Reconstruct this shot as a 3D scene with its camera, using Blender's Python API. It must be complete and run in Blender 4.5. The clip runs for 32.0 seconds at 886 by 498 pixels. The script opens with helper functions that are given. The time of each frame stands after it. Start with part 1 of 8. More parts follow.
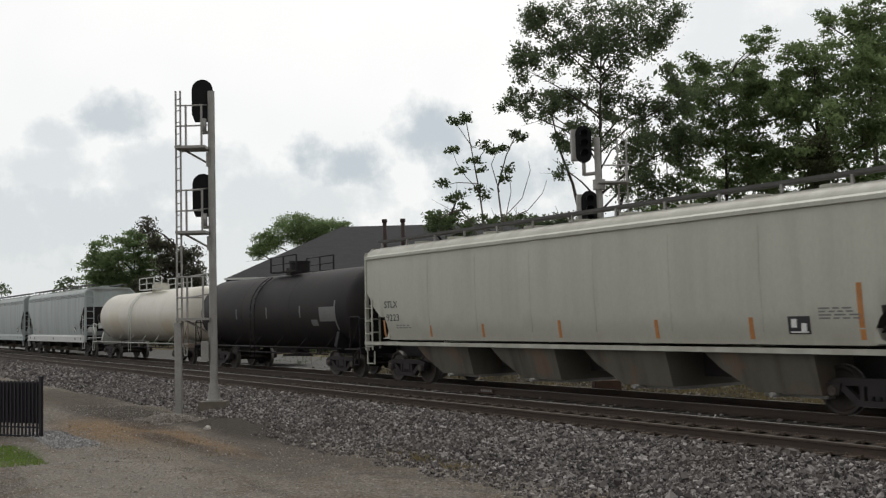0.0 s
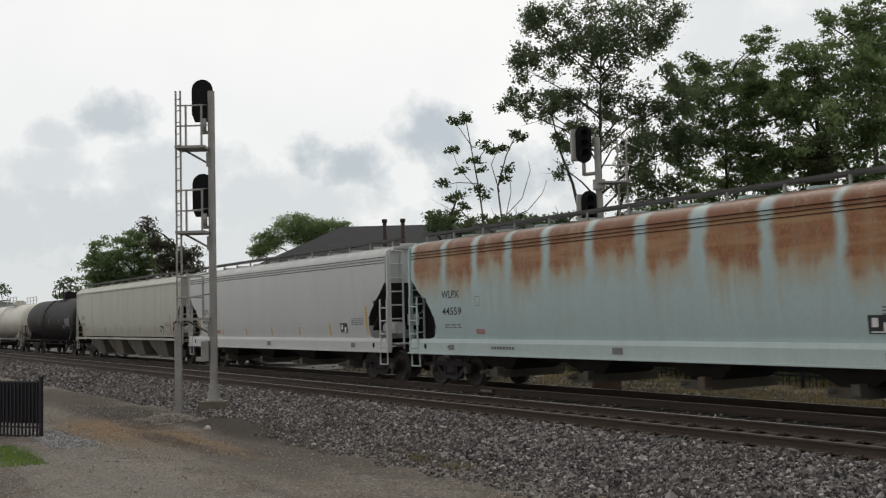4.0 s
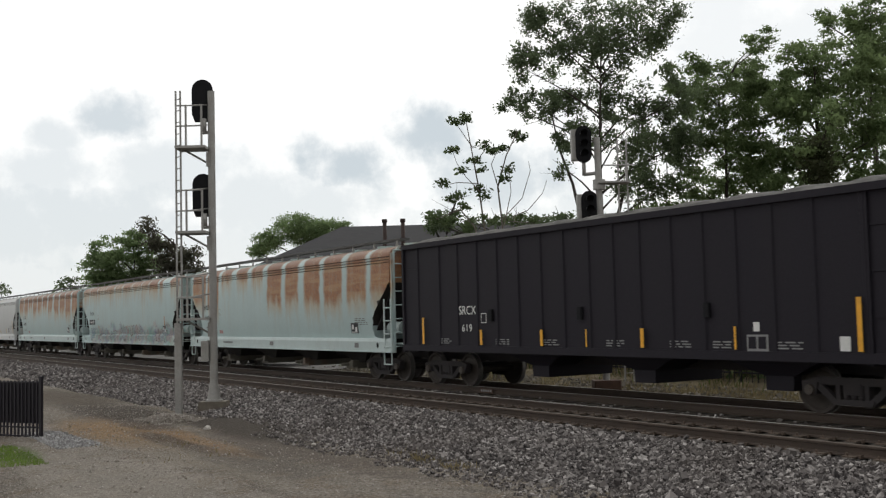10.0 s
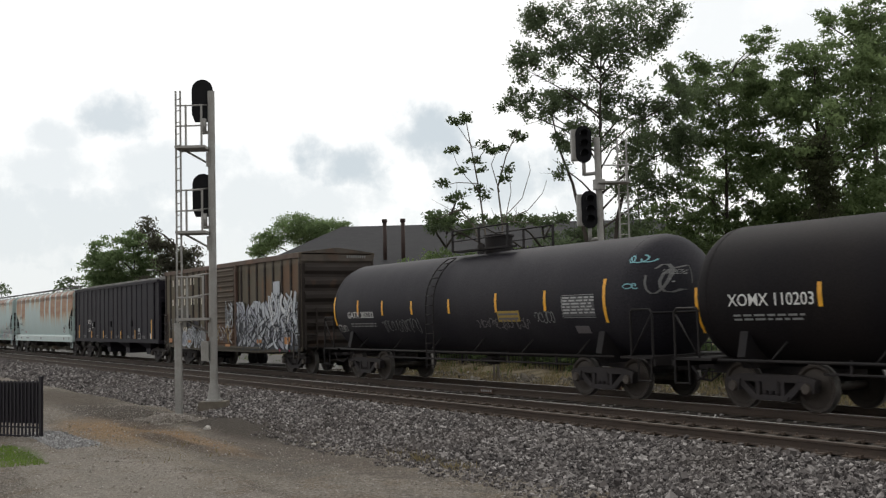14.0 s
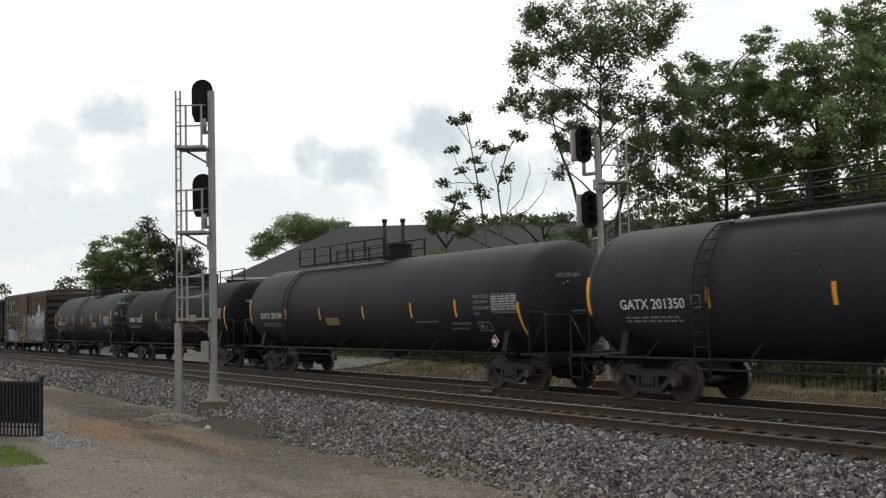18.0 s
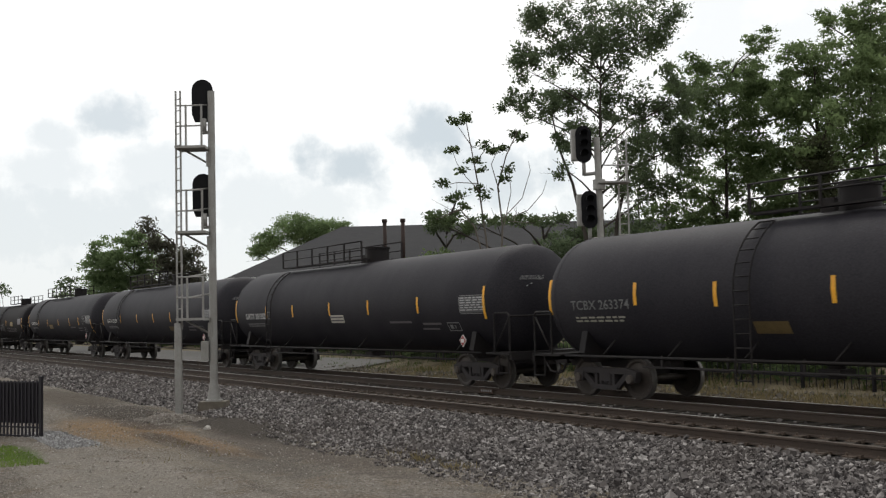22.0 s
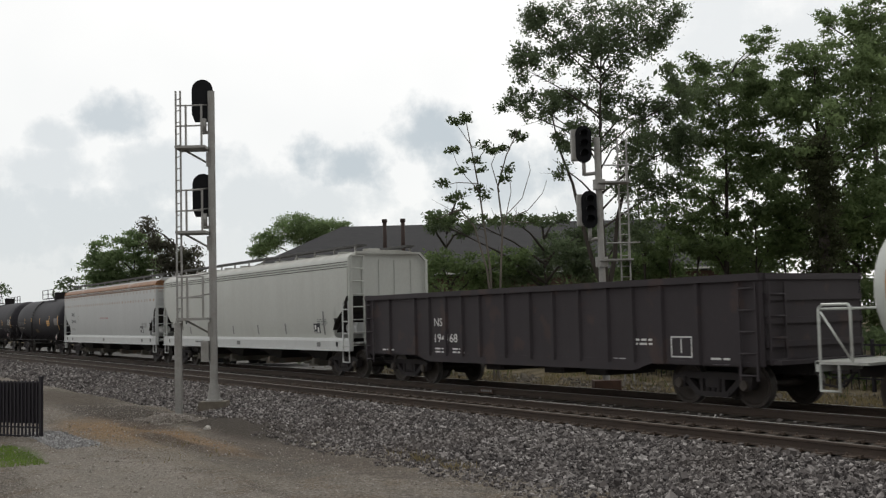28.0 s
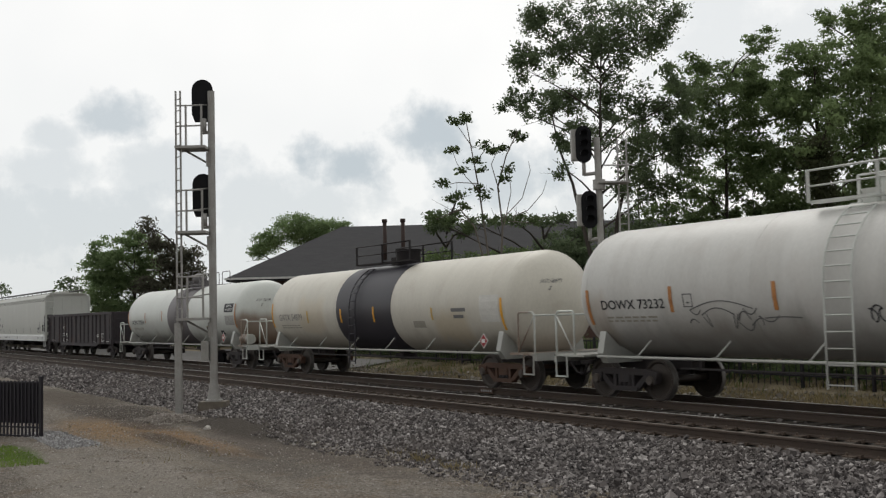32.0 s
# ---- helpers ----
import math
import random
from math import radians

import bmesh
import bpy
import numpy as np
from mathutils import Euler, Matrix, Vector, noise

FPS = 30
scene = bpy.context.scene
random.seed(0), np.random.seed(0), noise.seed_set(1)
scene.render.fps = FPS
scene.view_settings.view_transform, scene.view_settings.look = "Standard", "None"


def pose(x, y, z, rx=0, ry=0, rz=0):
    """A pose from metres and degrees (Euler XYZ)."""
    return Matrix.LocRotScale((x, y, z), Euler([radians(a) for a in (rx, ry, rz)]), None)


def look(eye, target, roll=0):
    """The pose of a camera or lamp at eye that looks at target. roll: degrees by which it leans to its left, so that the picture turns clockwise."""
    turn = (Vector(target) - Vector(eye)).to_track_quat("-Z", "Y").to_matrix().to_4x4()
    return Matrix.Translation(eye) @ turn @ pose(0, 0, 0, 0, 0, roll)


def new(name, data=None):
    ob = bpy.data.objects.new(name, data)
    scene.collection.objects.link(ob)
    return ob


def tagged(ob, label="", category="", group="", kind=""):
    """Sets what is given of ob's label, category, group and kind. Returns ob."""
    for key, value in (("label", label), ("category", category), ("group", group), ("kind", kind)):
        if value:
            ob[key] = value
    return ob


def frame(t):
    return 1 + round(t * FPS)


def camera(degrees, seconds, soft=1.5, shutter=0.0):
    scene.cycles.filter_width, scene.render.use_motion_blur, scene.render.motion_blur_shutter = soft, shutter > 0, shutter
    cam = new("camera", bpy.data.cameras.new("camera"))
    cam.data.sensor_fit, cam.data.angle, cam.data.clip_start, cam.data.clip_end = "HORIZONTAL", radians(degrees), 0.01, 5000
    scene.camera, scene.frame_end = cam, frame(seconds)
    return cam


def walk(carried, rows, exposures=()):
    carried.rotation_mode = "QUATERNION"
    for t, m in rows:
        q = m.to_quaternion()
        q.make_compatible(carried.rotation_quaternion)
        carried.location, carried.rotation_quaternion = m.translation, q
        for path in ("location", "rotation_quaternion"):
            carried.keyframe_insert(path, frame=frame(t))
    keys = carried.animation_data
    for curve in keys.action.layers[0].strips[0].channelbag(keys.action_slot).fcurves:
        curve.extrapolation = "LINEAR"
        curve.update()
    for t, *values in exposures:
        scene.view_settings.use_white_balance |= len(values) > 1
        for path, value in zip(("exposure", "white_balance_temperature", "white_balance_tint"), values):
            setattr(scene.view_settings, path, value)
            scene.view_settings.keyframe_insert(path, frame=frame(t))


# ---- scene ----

# The camera stands still beside a double-track line; the train runs on the far track towards -X.
cam = camera(45.89, 32.0, soft=1.25, shutter=0.12)
EYE = (0.0, 0.0, 2.0)
AIM = (EYE[0] - math.sin(radians(57.28)) * math.cos(radians(3.64)), EYE[1] + math.cos(radians(57.28)) * math.cos(radians(3.64)), EYE[2] + math.sin(radians(3.64)))
walk(cam, [(0.0, look(EYE, AIM, -1.4)), (32.0, look(EYE, AIM, -1.4))], exposures=[(0.0, 0.08), (3.0, 0.0), (8.6, 0.04), (9.8, 0.2), (11.0, 0.25), (14.0, 0.28), (22.0, 0.3), (24.5, 0.12), (28.0, 0.1), (32.0, 0.06)])

# ---- world and sun: bright broken overcast ----
world = bpy.data.worlds.new("overcast")
scene.world = world
world.use_nodes = True
wn, wl = world.node_tree.nodes, world.node_tree.links
wn.clear()
w_out = wn.new("ShaderNodeOutputWorld")
w_bg = wn.new("ShaderNodeBackground")
w_sky = wn.new("ShaderNodeTexSky")
w_sky.sky_type = "NISHITA"
w_sky.sun_disc = False
w_sky.sun_elevation = radians(55)
w_sky.sun_rotation = radians(-57)
w_co = wn.new("ShaderNodeTexCoord")
w_noise = wn.new("ShaderNodeTexNoise")
w_noise.inputs["Scale"].default_value = 9.0
w_noise.inputs["Detail"].default_value = 9
w_noise.inputs["Roughness"].default_value = 0.55
w_big = wn.new("ShaderNodeTexNoise")
w_big.inputs["Scale"].default_value = 2.2
w_big.inputs["Detail"].default_value = 4
for q in (w_noise, w_big):
    wl.new(w_co.outputs["Generated"], q.inputs["Vector"])


def wmath(op, a, b, clamp=False):
    q = wn.new("ShaderNodeMath")
    q.operation = op
    q.use_clamp = clamp
    for i, v in enumerate((a, b)):
        if isinstance(v, (int, float)):
            q.inputs[i].default_value = v
        else:
            wl.new(v, q.inputs[i])
    return q.outputs[0]


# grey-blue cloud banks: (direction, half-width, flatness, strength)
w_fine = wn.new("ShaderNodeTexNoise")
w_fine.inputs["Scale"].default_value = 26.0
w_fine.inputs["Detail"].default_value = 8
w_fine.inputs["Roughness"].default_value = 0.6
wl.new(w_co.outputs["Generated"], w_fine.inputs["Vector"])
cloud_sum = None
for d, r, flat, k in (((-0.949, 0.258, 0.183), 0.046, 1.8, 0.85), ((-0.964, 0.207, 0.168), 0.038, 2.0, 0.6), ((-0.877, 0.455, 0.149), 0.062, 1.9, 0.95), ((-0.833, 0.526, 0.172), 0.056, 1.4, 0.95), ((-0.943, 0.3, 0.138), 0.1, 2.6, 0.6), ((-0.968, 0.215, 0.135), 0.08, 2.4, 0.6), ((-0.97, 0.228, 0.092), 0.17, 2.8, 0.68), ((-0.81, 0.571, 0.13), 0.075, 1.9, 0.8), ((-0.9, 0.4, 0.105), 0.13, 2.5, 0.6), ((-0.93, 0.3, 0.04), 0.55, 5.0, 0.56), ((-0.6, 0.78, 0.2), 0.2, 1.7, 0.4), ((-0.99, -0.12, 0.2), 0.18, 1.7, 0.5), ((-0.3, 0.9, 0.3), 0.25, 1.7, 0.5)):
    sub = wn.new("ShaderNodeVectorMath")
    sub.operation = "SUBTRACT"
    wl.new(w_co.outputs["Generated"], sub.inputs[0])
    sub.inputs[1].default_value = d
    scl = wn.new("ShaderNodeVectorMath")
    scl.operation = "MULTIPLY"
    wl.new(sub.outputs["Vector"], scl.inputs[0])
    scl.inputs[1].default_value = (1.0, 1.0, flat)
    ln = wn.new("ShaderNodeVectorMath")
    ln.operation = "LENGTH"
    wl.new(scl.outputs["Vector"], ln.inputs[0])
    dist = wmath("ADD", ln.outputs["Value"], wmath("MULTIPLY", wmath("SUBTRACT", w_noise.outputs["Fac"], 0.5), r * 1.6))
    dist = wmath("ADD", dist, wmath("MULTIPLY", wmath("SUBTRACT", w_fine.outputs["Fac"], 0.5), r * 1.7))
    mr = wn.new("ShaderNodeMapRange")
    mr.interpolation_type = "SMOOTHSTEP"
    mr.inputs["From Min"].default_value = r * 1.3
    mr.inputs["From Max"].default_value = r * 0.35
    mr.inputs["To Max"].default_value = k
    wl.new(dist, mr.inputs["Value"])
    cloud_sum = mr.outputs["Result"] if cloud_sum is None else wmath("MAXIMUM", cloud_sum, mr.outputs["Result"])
w_veil = wn.new("ShaderNodeMapRange")
w_veil.inputs["From Min"].default_value = 0.42
w_veil.inputs["From Max"].default_value = 0.7
w_veil.inputs["To Max"].default_value = 0.3
wl.new(w_big.outputs["Fac"], w_veil.inputs["Value"])
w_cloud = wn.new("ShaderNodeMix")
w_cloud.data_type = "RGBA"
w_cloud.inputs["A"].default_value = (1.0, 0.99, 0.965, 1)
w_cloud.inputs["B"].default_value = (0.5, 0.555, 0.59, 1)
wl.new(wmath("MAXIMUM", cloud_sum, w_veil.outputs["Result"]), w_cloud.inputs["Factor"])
# the cloud cover is brightest round the veiled sun and greyer away from it
w_dot = wn.new("ShaderNodeVectorMath")
w_dot.operation = "DOT_PRODUCT"
wl.new(w_co.outputs["Generated"], w_dot.inputs[0])
w_dot.inputs[1].default_value = (-0.70, 0.45, 0.55)
w_glow = wn.new("ShaderNodeMapRange")
w_glow.interpolation_type = "SMOOTHSTEP"
w_glow.inputs["From Min"].default_value = -0.5
w_glow.inputs["From Max"].default_value = 0.8
w_glow.inputs["To Min"].default_value = 0.62
w_glow.inputs["To Max"].default_value = 1.0
wl.new(w_dot.outputs["Value"], w_glow.inputs["Value"])
w_mul = wn.new("ShaderNodeMix")
w_mul.data_type = "RGBA"
w_mul.blend_type = "MULTIPLY"
w_mul.inputs["Factor"].default_value = 1.0
w_mul.inputs["B"].default_value = (0.10, 0.10, 0.10, 1)
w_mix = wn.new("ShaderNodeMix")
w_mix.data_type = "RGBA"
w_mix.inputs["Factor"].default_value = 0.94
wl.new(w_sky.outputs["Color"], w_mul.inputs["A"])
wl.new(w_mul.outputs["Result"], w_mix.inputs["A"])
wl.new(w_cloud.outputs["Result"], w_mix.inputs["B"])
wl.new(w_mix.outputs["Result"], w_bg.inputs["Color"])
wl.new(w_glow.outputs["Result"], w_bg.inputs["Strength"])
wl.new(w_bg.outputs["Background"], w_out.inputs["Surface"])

sun = new("sun", bpy.data.lights.new("sun", "SUN"))
sun.data.energy = 0.6
sun.data.angle = radians(25)
sun.data.color = (1.0, 0.96, 0.9)
sun.matrix_world = look((-42, 27, 60), (0, 0, 0))

# ---- materials ----
MATS = {}


def nodes_of(m):
    return m.node_tree.nodes, m.node_tree.links


def mat(name, col, rough=0.7, metal=0.0, col2=None, scale=3.0, amount=0.5, bump=0.0, bump_scale=40.0, spec=0.4, stretch=(1, 1, 1), fine=0.12):
    """A surface with two scales of variation: broad patches between col and col2, and a fine grain."""
    m = bpy.data.materials.new(name)
    m.use_nodes = True
    n, l = nodes_of(m)
    b = n["Principled BSDF"]
    b.inputs["Roughness"].default_value = rough
    b.inputs["Metallic"].default_value = metal
    b.inputs["Specular IOR Level"].default_value = spec
    col2 = col2 or tuple(c * 0.72 for c in col)
    co = n.new("ShaderNodeTexCoord")
    mp = n.new("ShaderNodeMapping")
    mp.inputs["Scale"].default_value = stretch
    l.new(co.outputs["Object"], mp.inputs["Vector"])
    n1 = n.new("ShaderNodeTexNoise")
    n1.inputs["Scale"].default_value = scale
    n1.inputs["Detail"].default_value = 5
    l.new(mp.outputs["Vector"], n1.inputs["Vector"])
    r1 = n.new("ShaderNodeMapRange")
    r1.inputs["From Min"].default_value = 0.35
    r1.inputs["From Max"].default_value = 0.7
    r1.inputs["To Max"].default_value = amount
    l.new(n1.outputs["Fac"], r1.inputs["Value"])
    mx = n.new("ShaderNodeMix")
    mx.data_type = "RGBA"
    mx.inputs["A"].default_value = (*col, 1)
    mx.inputs["B"].default_value = (*col2, 1)
    l.new(r1.outputs["Result"], mx.inputs["Factor"])
    n2 = n.new("ShaderNodeTexNoise")
    n2.inputs["Scale"].default_value = bump_scale
    n2.inputs["Detail"].default_value = 4
    l.new(co.outputs["Object"], n2.inputs["Vector"])
    hs = n.new("ShaderNodeHueSaturation")
    r2 = n.new("ShaderNodeMapRange")
    r2.inputs["From Min"].default_value = 0.3
    r2.inputs["From Max"].default_value = 0.7
    r2.inputs["To Min"].default_value = 1 - fine
    r2.inputs["To Max"].default_value = 1 + fine
    l.new(n2.outputs["Fac"], r2.inputs["Value"])
    l.new(r2.outputs["Result"], hs.inputs["Value"])
    l.new(mx.outputs["Result"], hs.inputs["Color"])
    l.new(hs.outputs["Color"], b.inputs["Base Color"])
    if bump:
        bp = n.new("ShaderNodeBump")
        bp.inputs["Strength"].default_value = bump
        bp.inputs["Distance"].default_value = 0.02
        l.new(n2.outputs["Fac"], bp.inputs["Height"])
        l.new(bp.outputs["Normal"], b.inputs["Normal"])
    MATS[name] = m
    return m


def math_node(n, l, op, a, b=None, clamp=False):
    q = n.new("ShaderNodeMath")
    q.operation = op
    q.use_clamp = clamp
    for i, v in enumerate((a, b)):
        if v is None:
            continue
        if isinstance(v, (int, float)):
            q.inputs[i].default_value = v
        else:
            l.new(v, q.inputs[i])
    return q.outputs[0]


def ramp_node(n, l, v, lo, hi):
    q = n.new("ShaderNodeMapRange")
    q.interpolation_type = "SMOOTHSTEP"
    q.inputs["From Min"].default_value = lo
    q.inputs["From Max"].default_value = hi
    l.new(v, q.inputs["Value"])
    return q.outputs["Result"]


def noise_node(n, l, vec, scale, detail=4, stretch=(1, 1, 1)):
    mp = n.new("ShaderNodeMapping")
    mp.inputs["Scale"].default_value = stretch
    l.new(vec, mp.inputs["Vector"])
    q = n.new("ShaderNodeTexNoise")
    q.inputs["Scale"].default_value = scale
    q.inputs["Detail"].default_value = detail
    l.new(mp.outputs["Vector"], q.inputs["Vector"])
    return q.outputs["Fac"]


def mix_node(n, l, f, a, b):
    q = n.new("ShaderNodeMix")
    q.data_type = "RGBA"
    if isinstance(f, (int, float)):
        q.inputs["Factor"].default_value = f
    else:
        l.new(f, q.inputs["Factor"])
    for key, v in (("A", a), ("B", b)):
        if isinstance(v, tuple):
            q.inputs[key].default_value = (*v, 1)
        else:
            l.new(v, q.inputs[key])
    return q.outputs["Result"]


def paint(name, col, rust=1.0, rust_top=4.1, dirt=0.35, rough=0.5, dirt_col=(0.16, 0.13, 0.1), edge=0.0, columns=(), seams=(), wash=False, tints=()):
    """Weathered car paint: streaked dirt, and rust that eats the panels between inner ribs from the roof down. Object space, metres."""
    m = bpy.data.materials.new(name)
    m.use_nodes = True
    n, l = nodes_of(m)
    b = n["Principled BSDF"]
    b.inputs["Roughness"].default_value = rough
    b.inputs["Specular IOR Level"].default_value = 0.4
    co = n.new("ShaderNodeTexCoord").outputs["Object"]
    sep = n.new("ShaderNodeSeparateXYZ")
    l.new(co, sep.inputs["Vector"])
    x, z = sep.outputs["X"], sep.outputs["Z"]
    streak = noise_node(n, l, co, 1.0, 5, (2.2, 1.0, 0.22))
    cloud = noise_node(n, l, co, 0.55, 5, (1, 1, 1))
    grain = noise_node(n, l, co, 18.0, 4, (1, 1, 0.5))
    f = math_node(n, l, "MULTIPLY", ramp_node(n, l, streak, 0.4, 0.75), dirt)
    c = mix_node(n, l, f, col, dirt_col)
    pale = math_node(n, l, "MULTIPLY", ramp_node(n, l, cloud, 0.45, 0.7), 0.25)
    c = mix_node(n, l, pale, c, tuple(min(1, v * 1.12 + 0.02) for v in col))
    if columns:
        wob = math_node(n, l, "MULTIPLY", math_node(n, l, "SUBTRACT", noise_node(n, l, co, 2.2, 4), 0.5), 0.3)
        xw = math_node(n, l, "ADD", x, wob)
        zw = math_node(n, l, "ADD", z, math_node(n, l, "MULTIPLY", math_node(n, l, "SUBTRACT", noise_node(n, l, co, 1.9, 6, (1.6, 1, 0.5)), 0.5), 1.0))
        body = halo = tail = None
        for a, b2, zl in columns:
            across = math_node(n, l, "MULTIPLY", ramp_node(n, l, xw, a - 0.06, a + 0.16), math_node(n, l, "SUBTRACT", 1.0, ramp_node(n, l, xw, b2 - 0.16, b2 + 0.06)))
            one = math_node(n, l, "MULTIPLY", across, ramp_node(n, l, zw, zl - 0.22, zl + 0.25))
            two = math_node(n, l, "MULTIPLY", across, ramp_node(n, l, zw, zl - 0.75, zl + 0.1))
            body = one if body is None else math_node(n, l, "MAXIMUM", body, one)
            halo = two if halo is None else math_node(n, l, "MAXIMUM", halo, two)
            three = math_node(n, l, "MULTIPLY", across, ramp_node(n, l, zw, 1.3, zl))
            tail = three if tail is None else math_node(n, l, "MAXIMUM", tail, three)
        roof = math_node(n, l, "SUBTRACT", 1.0, ramp_node(n, l, math_node(n, l, "ADD", z, math_node(n, l, "MULTIPLY", math_node(n, l, "SUBTRACT", cloud, 0.5), 0.5)), rust_top, rust_top + 0.14))
        patchy = ramp_node(n, l, math_node(n, l, "ADD", math_node(n, l, "MULTIPLY", streak, 0.5), math_node(n, l, "MULTIPLY", grain, 0.5)), 0.34, 0.52)
        body = math_node(n, l, "MULTIPLY", math_node(n, l, "MULTIPLY", body, roof), math_node(n, l, "ADD", math_node(n, l, "MULTIPLY", patchy, 0.5 * rust), 0.44 * rust), True)
        drip = math_node(n, l, "MULTIPLY", ramp_node(n, l, noise_node(n, l, co, 1.0, 5, (5.5, 1.0, 0.35)), 0.42, 0.66), ramp_node(n, l, cloud, 0.38, 0.62))
        c = mix_node(n, l, math_node(n, l, "MULTIPLY", math_node(n, l, "MULTIPLY", tail, drip), 0.5 * rust), c, (0.4, 0.27, 0.13))
        c = mix_node(n, l, math_node(n, l, "MULTIPLY", math_node(n, l, "MULTIPLY", halo, roof), 0.62 * rust), c, (0.43, 0.28, 0.13))
        layer = noise_node(n, l, co, 1.0, 4, (0.5, 0.5, 5.0))
        rc = mix_node(n, l, ramp_node(n, l, grain, 0.35, 0.65), (0.225, 0.074, 0.024), (0.32, 0.135, 0.05))
        rc = mix_node(n, l, math_node(n, l, "MULTIPLY", ramp_node(n, l, layer, 0.46, 0.66), 0.6), rc, (0.41, 0.24, 0.11))
        rc = mix_node(n, l, math_node(n, l, "MULTIPLY", ramp_node(n, l, z, rust_top - 0.55, rust_top - 0.1), 0.7), rc, (0.15, 0.045, 0.02))
        c = mix_node(n, l, body, c, rc)
    for zl, wide, k, step in seams:
        near = math_node(n, l, "SUBTRACT", 1.0, ramp_node(n, l, math_node(n, l, "ABSOLUTE", math_node(n, l, "SUBTRACT", math_node(n, l, "ADD", z, math_node(n, l, "MULTIPLY", math_node(n, l, "SUBTRACT", grain, 0.5), wide)), zl)), wide * 0.35, wide))
        if step:
            near = math_node(n, l, "MULTIPLY", near, ramp_node(n, l, math_node(n, l, "ADD", math_node(n, l, "SINE", math_node(n, l, "MULTIPLY", math_node(n, l, "ADD", x, math_node(n, l, "MULTIPLY", cloud, 0.9)), 2 * math.pi / step)), math_node(n, l, "MULTIPLY", math_node(n, l, "SUBTRACT", grain, 0.5), 4.0)), -0.2, 1.3))
        worn = ramp_node(n, l, math_node(n, l, "ADD", math_node(n, l, "MULTIPLY", cloud, 0.6), math_node(n, l, "MULTIPLY", streak, 0.4)), 0.3, 0.48)
        c = mix_node(n, l, math_node(n, l, "MULTIPLY", math_node(n, l, "MULTIPLY", near, worn), k), c, mix_node(n, l, ramp_node(n, l, grain, 0.35, 0.65), (0.17, 0.055, 0.016), (0.34, 0.16, 0.05)))
    # local tints: rust and dirt stains, and full-length bands low on the side
    for a, b2, za, zb, k, tint in tints:
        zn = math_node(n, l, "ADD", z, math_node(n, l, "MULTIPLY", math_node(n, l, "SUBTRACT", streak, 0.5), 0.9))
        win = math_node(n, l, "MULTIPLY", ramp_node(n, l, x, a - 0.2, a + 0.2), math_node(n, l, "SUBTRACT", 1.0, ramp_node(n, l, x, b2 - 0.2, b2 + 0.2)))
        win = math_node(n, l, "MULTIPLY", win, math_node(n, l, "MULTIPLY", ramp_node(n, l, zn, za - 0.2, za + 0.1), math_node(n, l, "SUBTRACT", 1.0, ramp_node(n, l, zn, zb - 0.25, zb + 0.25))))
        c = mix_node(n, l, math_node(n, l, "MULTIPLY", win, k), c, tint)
    if wash:
        # faded spray colours along the lower side
        low = math_node(n, l, "SUBTRACT", 1.0, ramp_node(n, l, math_node(n, l, "ADD", z, math_node(n, l, "MULTIPLY", math_node(n, l, "SUBTRACT", noise_node(n, l, co, 1.1, 4), 0.5), 1.6)), 1.65, 2.0))
        low = math_node(n, l, "MULTIPLY", low, ramp_node(n, l, x, -7.0, -6.4))
        for k, tint in enumerate(((0.2, 0.4, 0.34), (0.42, 0.31, 0.29), (0.24, 0.2, 0.33), (0.45, 0.46, 0.4))):
            blot = ramp_node(n, l, noise_node(n, l, co, 0.8 + 0.23 * k, 4, (1, 1, 1.6)), 0.5, 0.6)
            c = mix_node(n, l, math_node(n, l, "MULTIPLY", math_node(n, l, "MULTIPLY", blot, low), 0.55), c, tint)
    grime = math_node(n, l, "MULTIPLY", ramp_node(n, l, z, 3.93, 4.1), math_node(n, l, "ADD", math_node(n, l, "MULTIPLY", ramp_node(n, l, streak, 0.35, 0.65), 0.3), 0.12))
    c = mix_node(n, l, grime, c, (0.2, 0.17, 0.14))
    if edge:
        spots = ramp_node(n, l, noise_node(n, l, co, 1.3, 5), 0.56, 0.66)
        c = mix_node(n, l, math_node(n, l, "MULTIPLY", spots, edge), c, (0.22, 0.1, 0.05))
    hs = n.new("ShaderNodeHueSaturation")
    l.new(c, hs.inputs["Color"])
    gv = n.new("ShaderNodeMapRange")
    gv.inputs["To Min"].default_value = 0.9
    gv.inputs["To Max"].default_value = 1.1
    l.new(grain, gv.inputs["Value"])
    l.new(gv.outputs["Result"], hs.inputs["Value"])
    l.new(hs.outputs["Color"], b.inputs["Base Color"])
    bp = n.new("ShaderNodeBump")
    bp.inputs["Strength"].default_value = 0.25
    bp.inputs["Distance"].default_value = 0.02
    l.new(cloud, bp.inputs["Height"])
    l.new(bp.outputs["Normal"], b.inputs["Normal"])
    MATS[name] = m
    return m


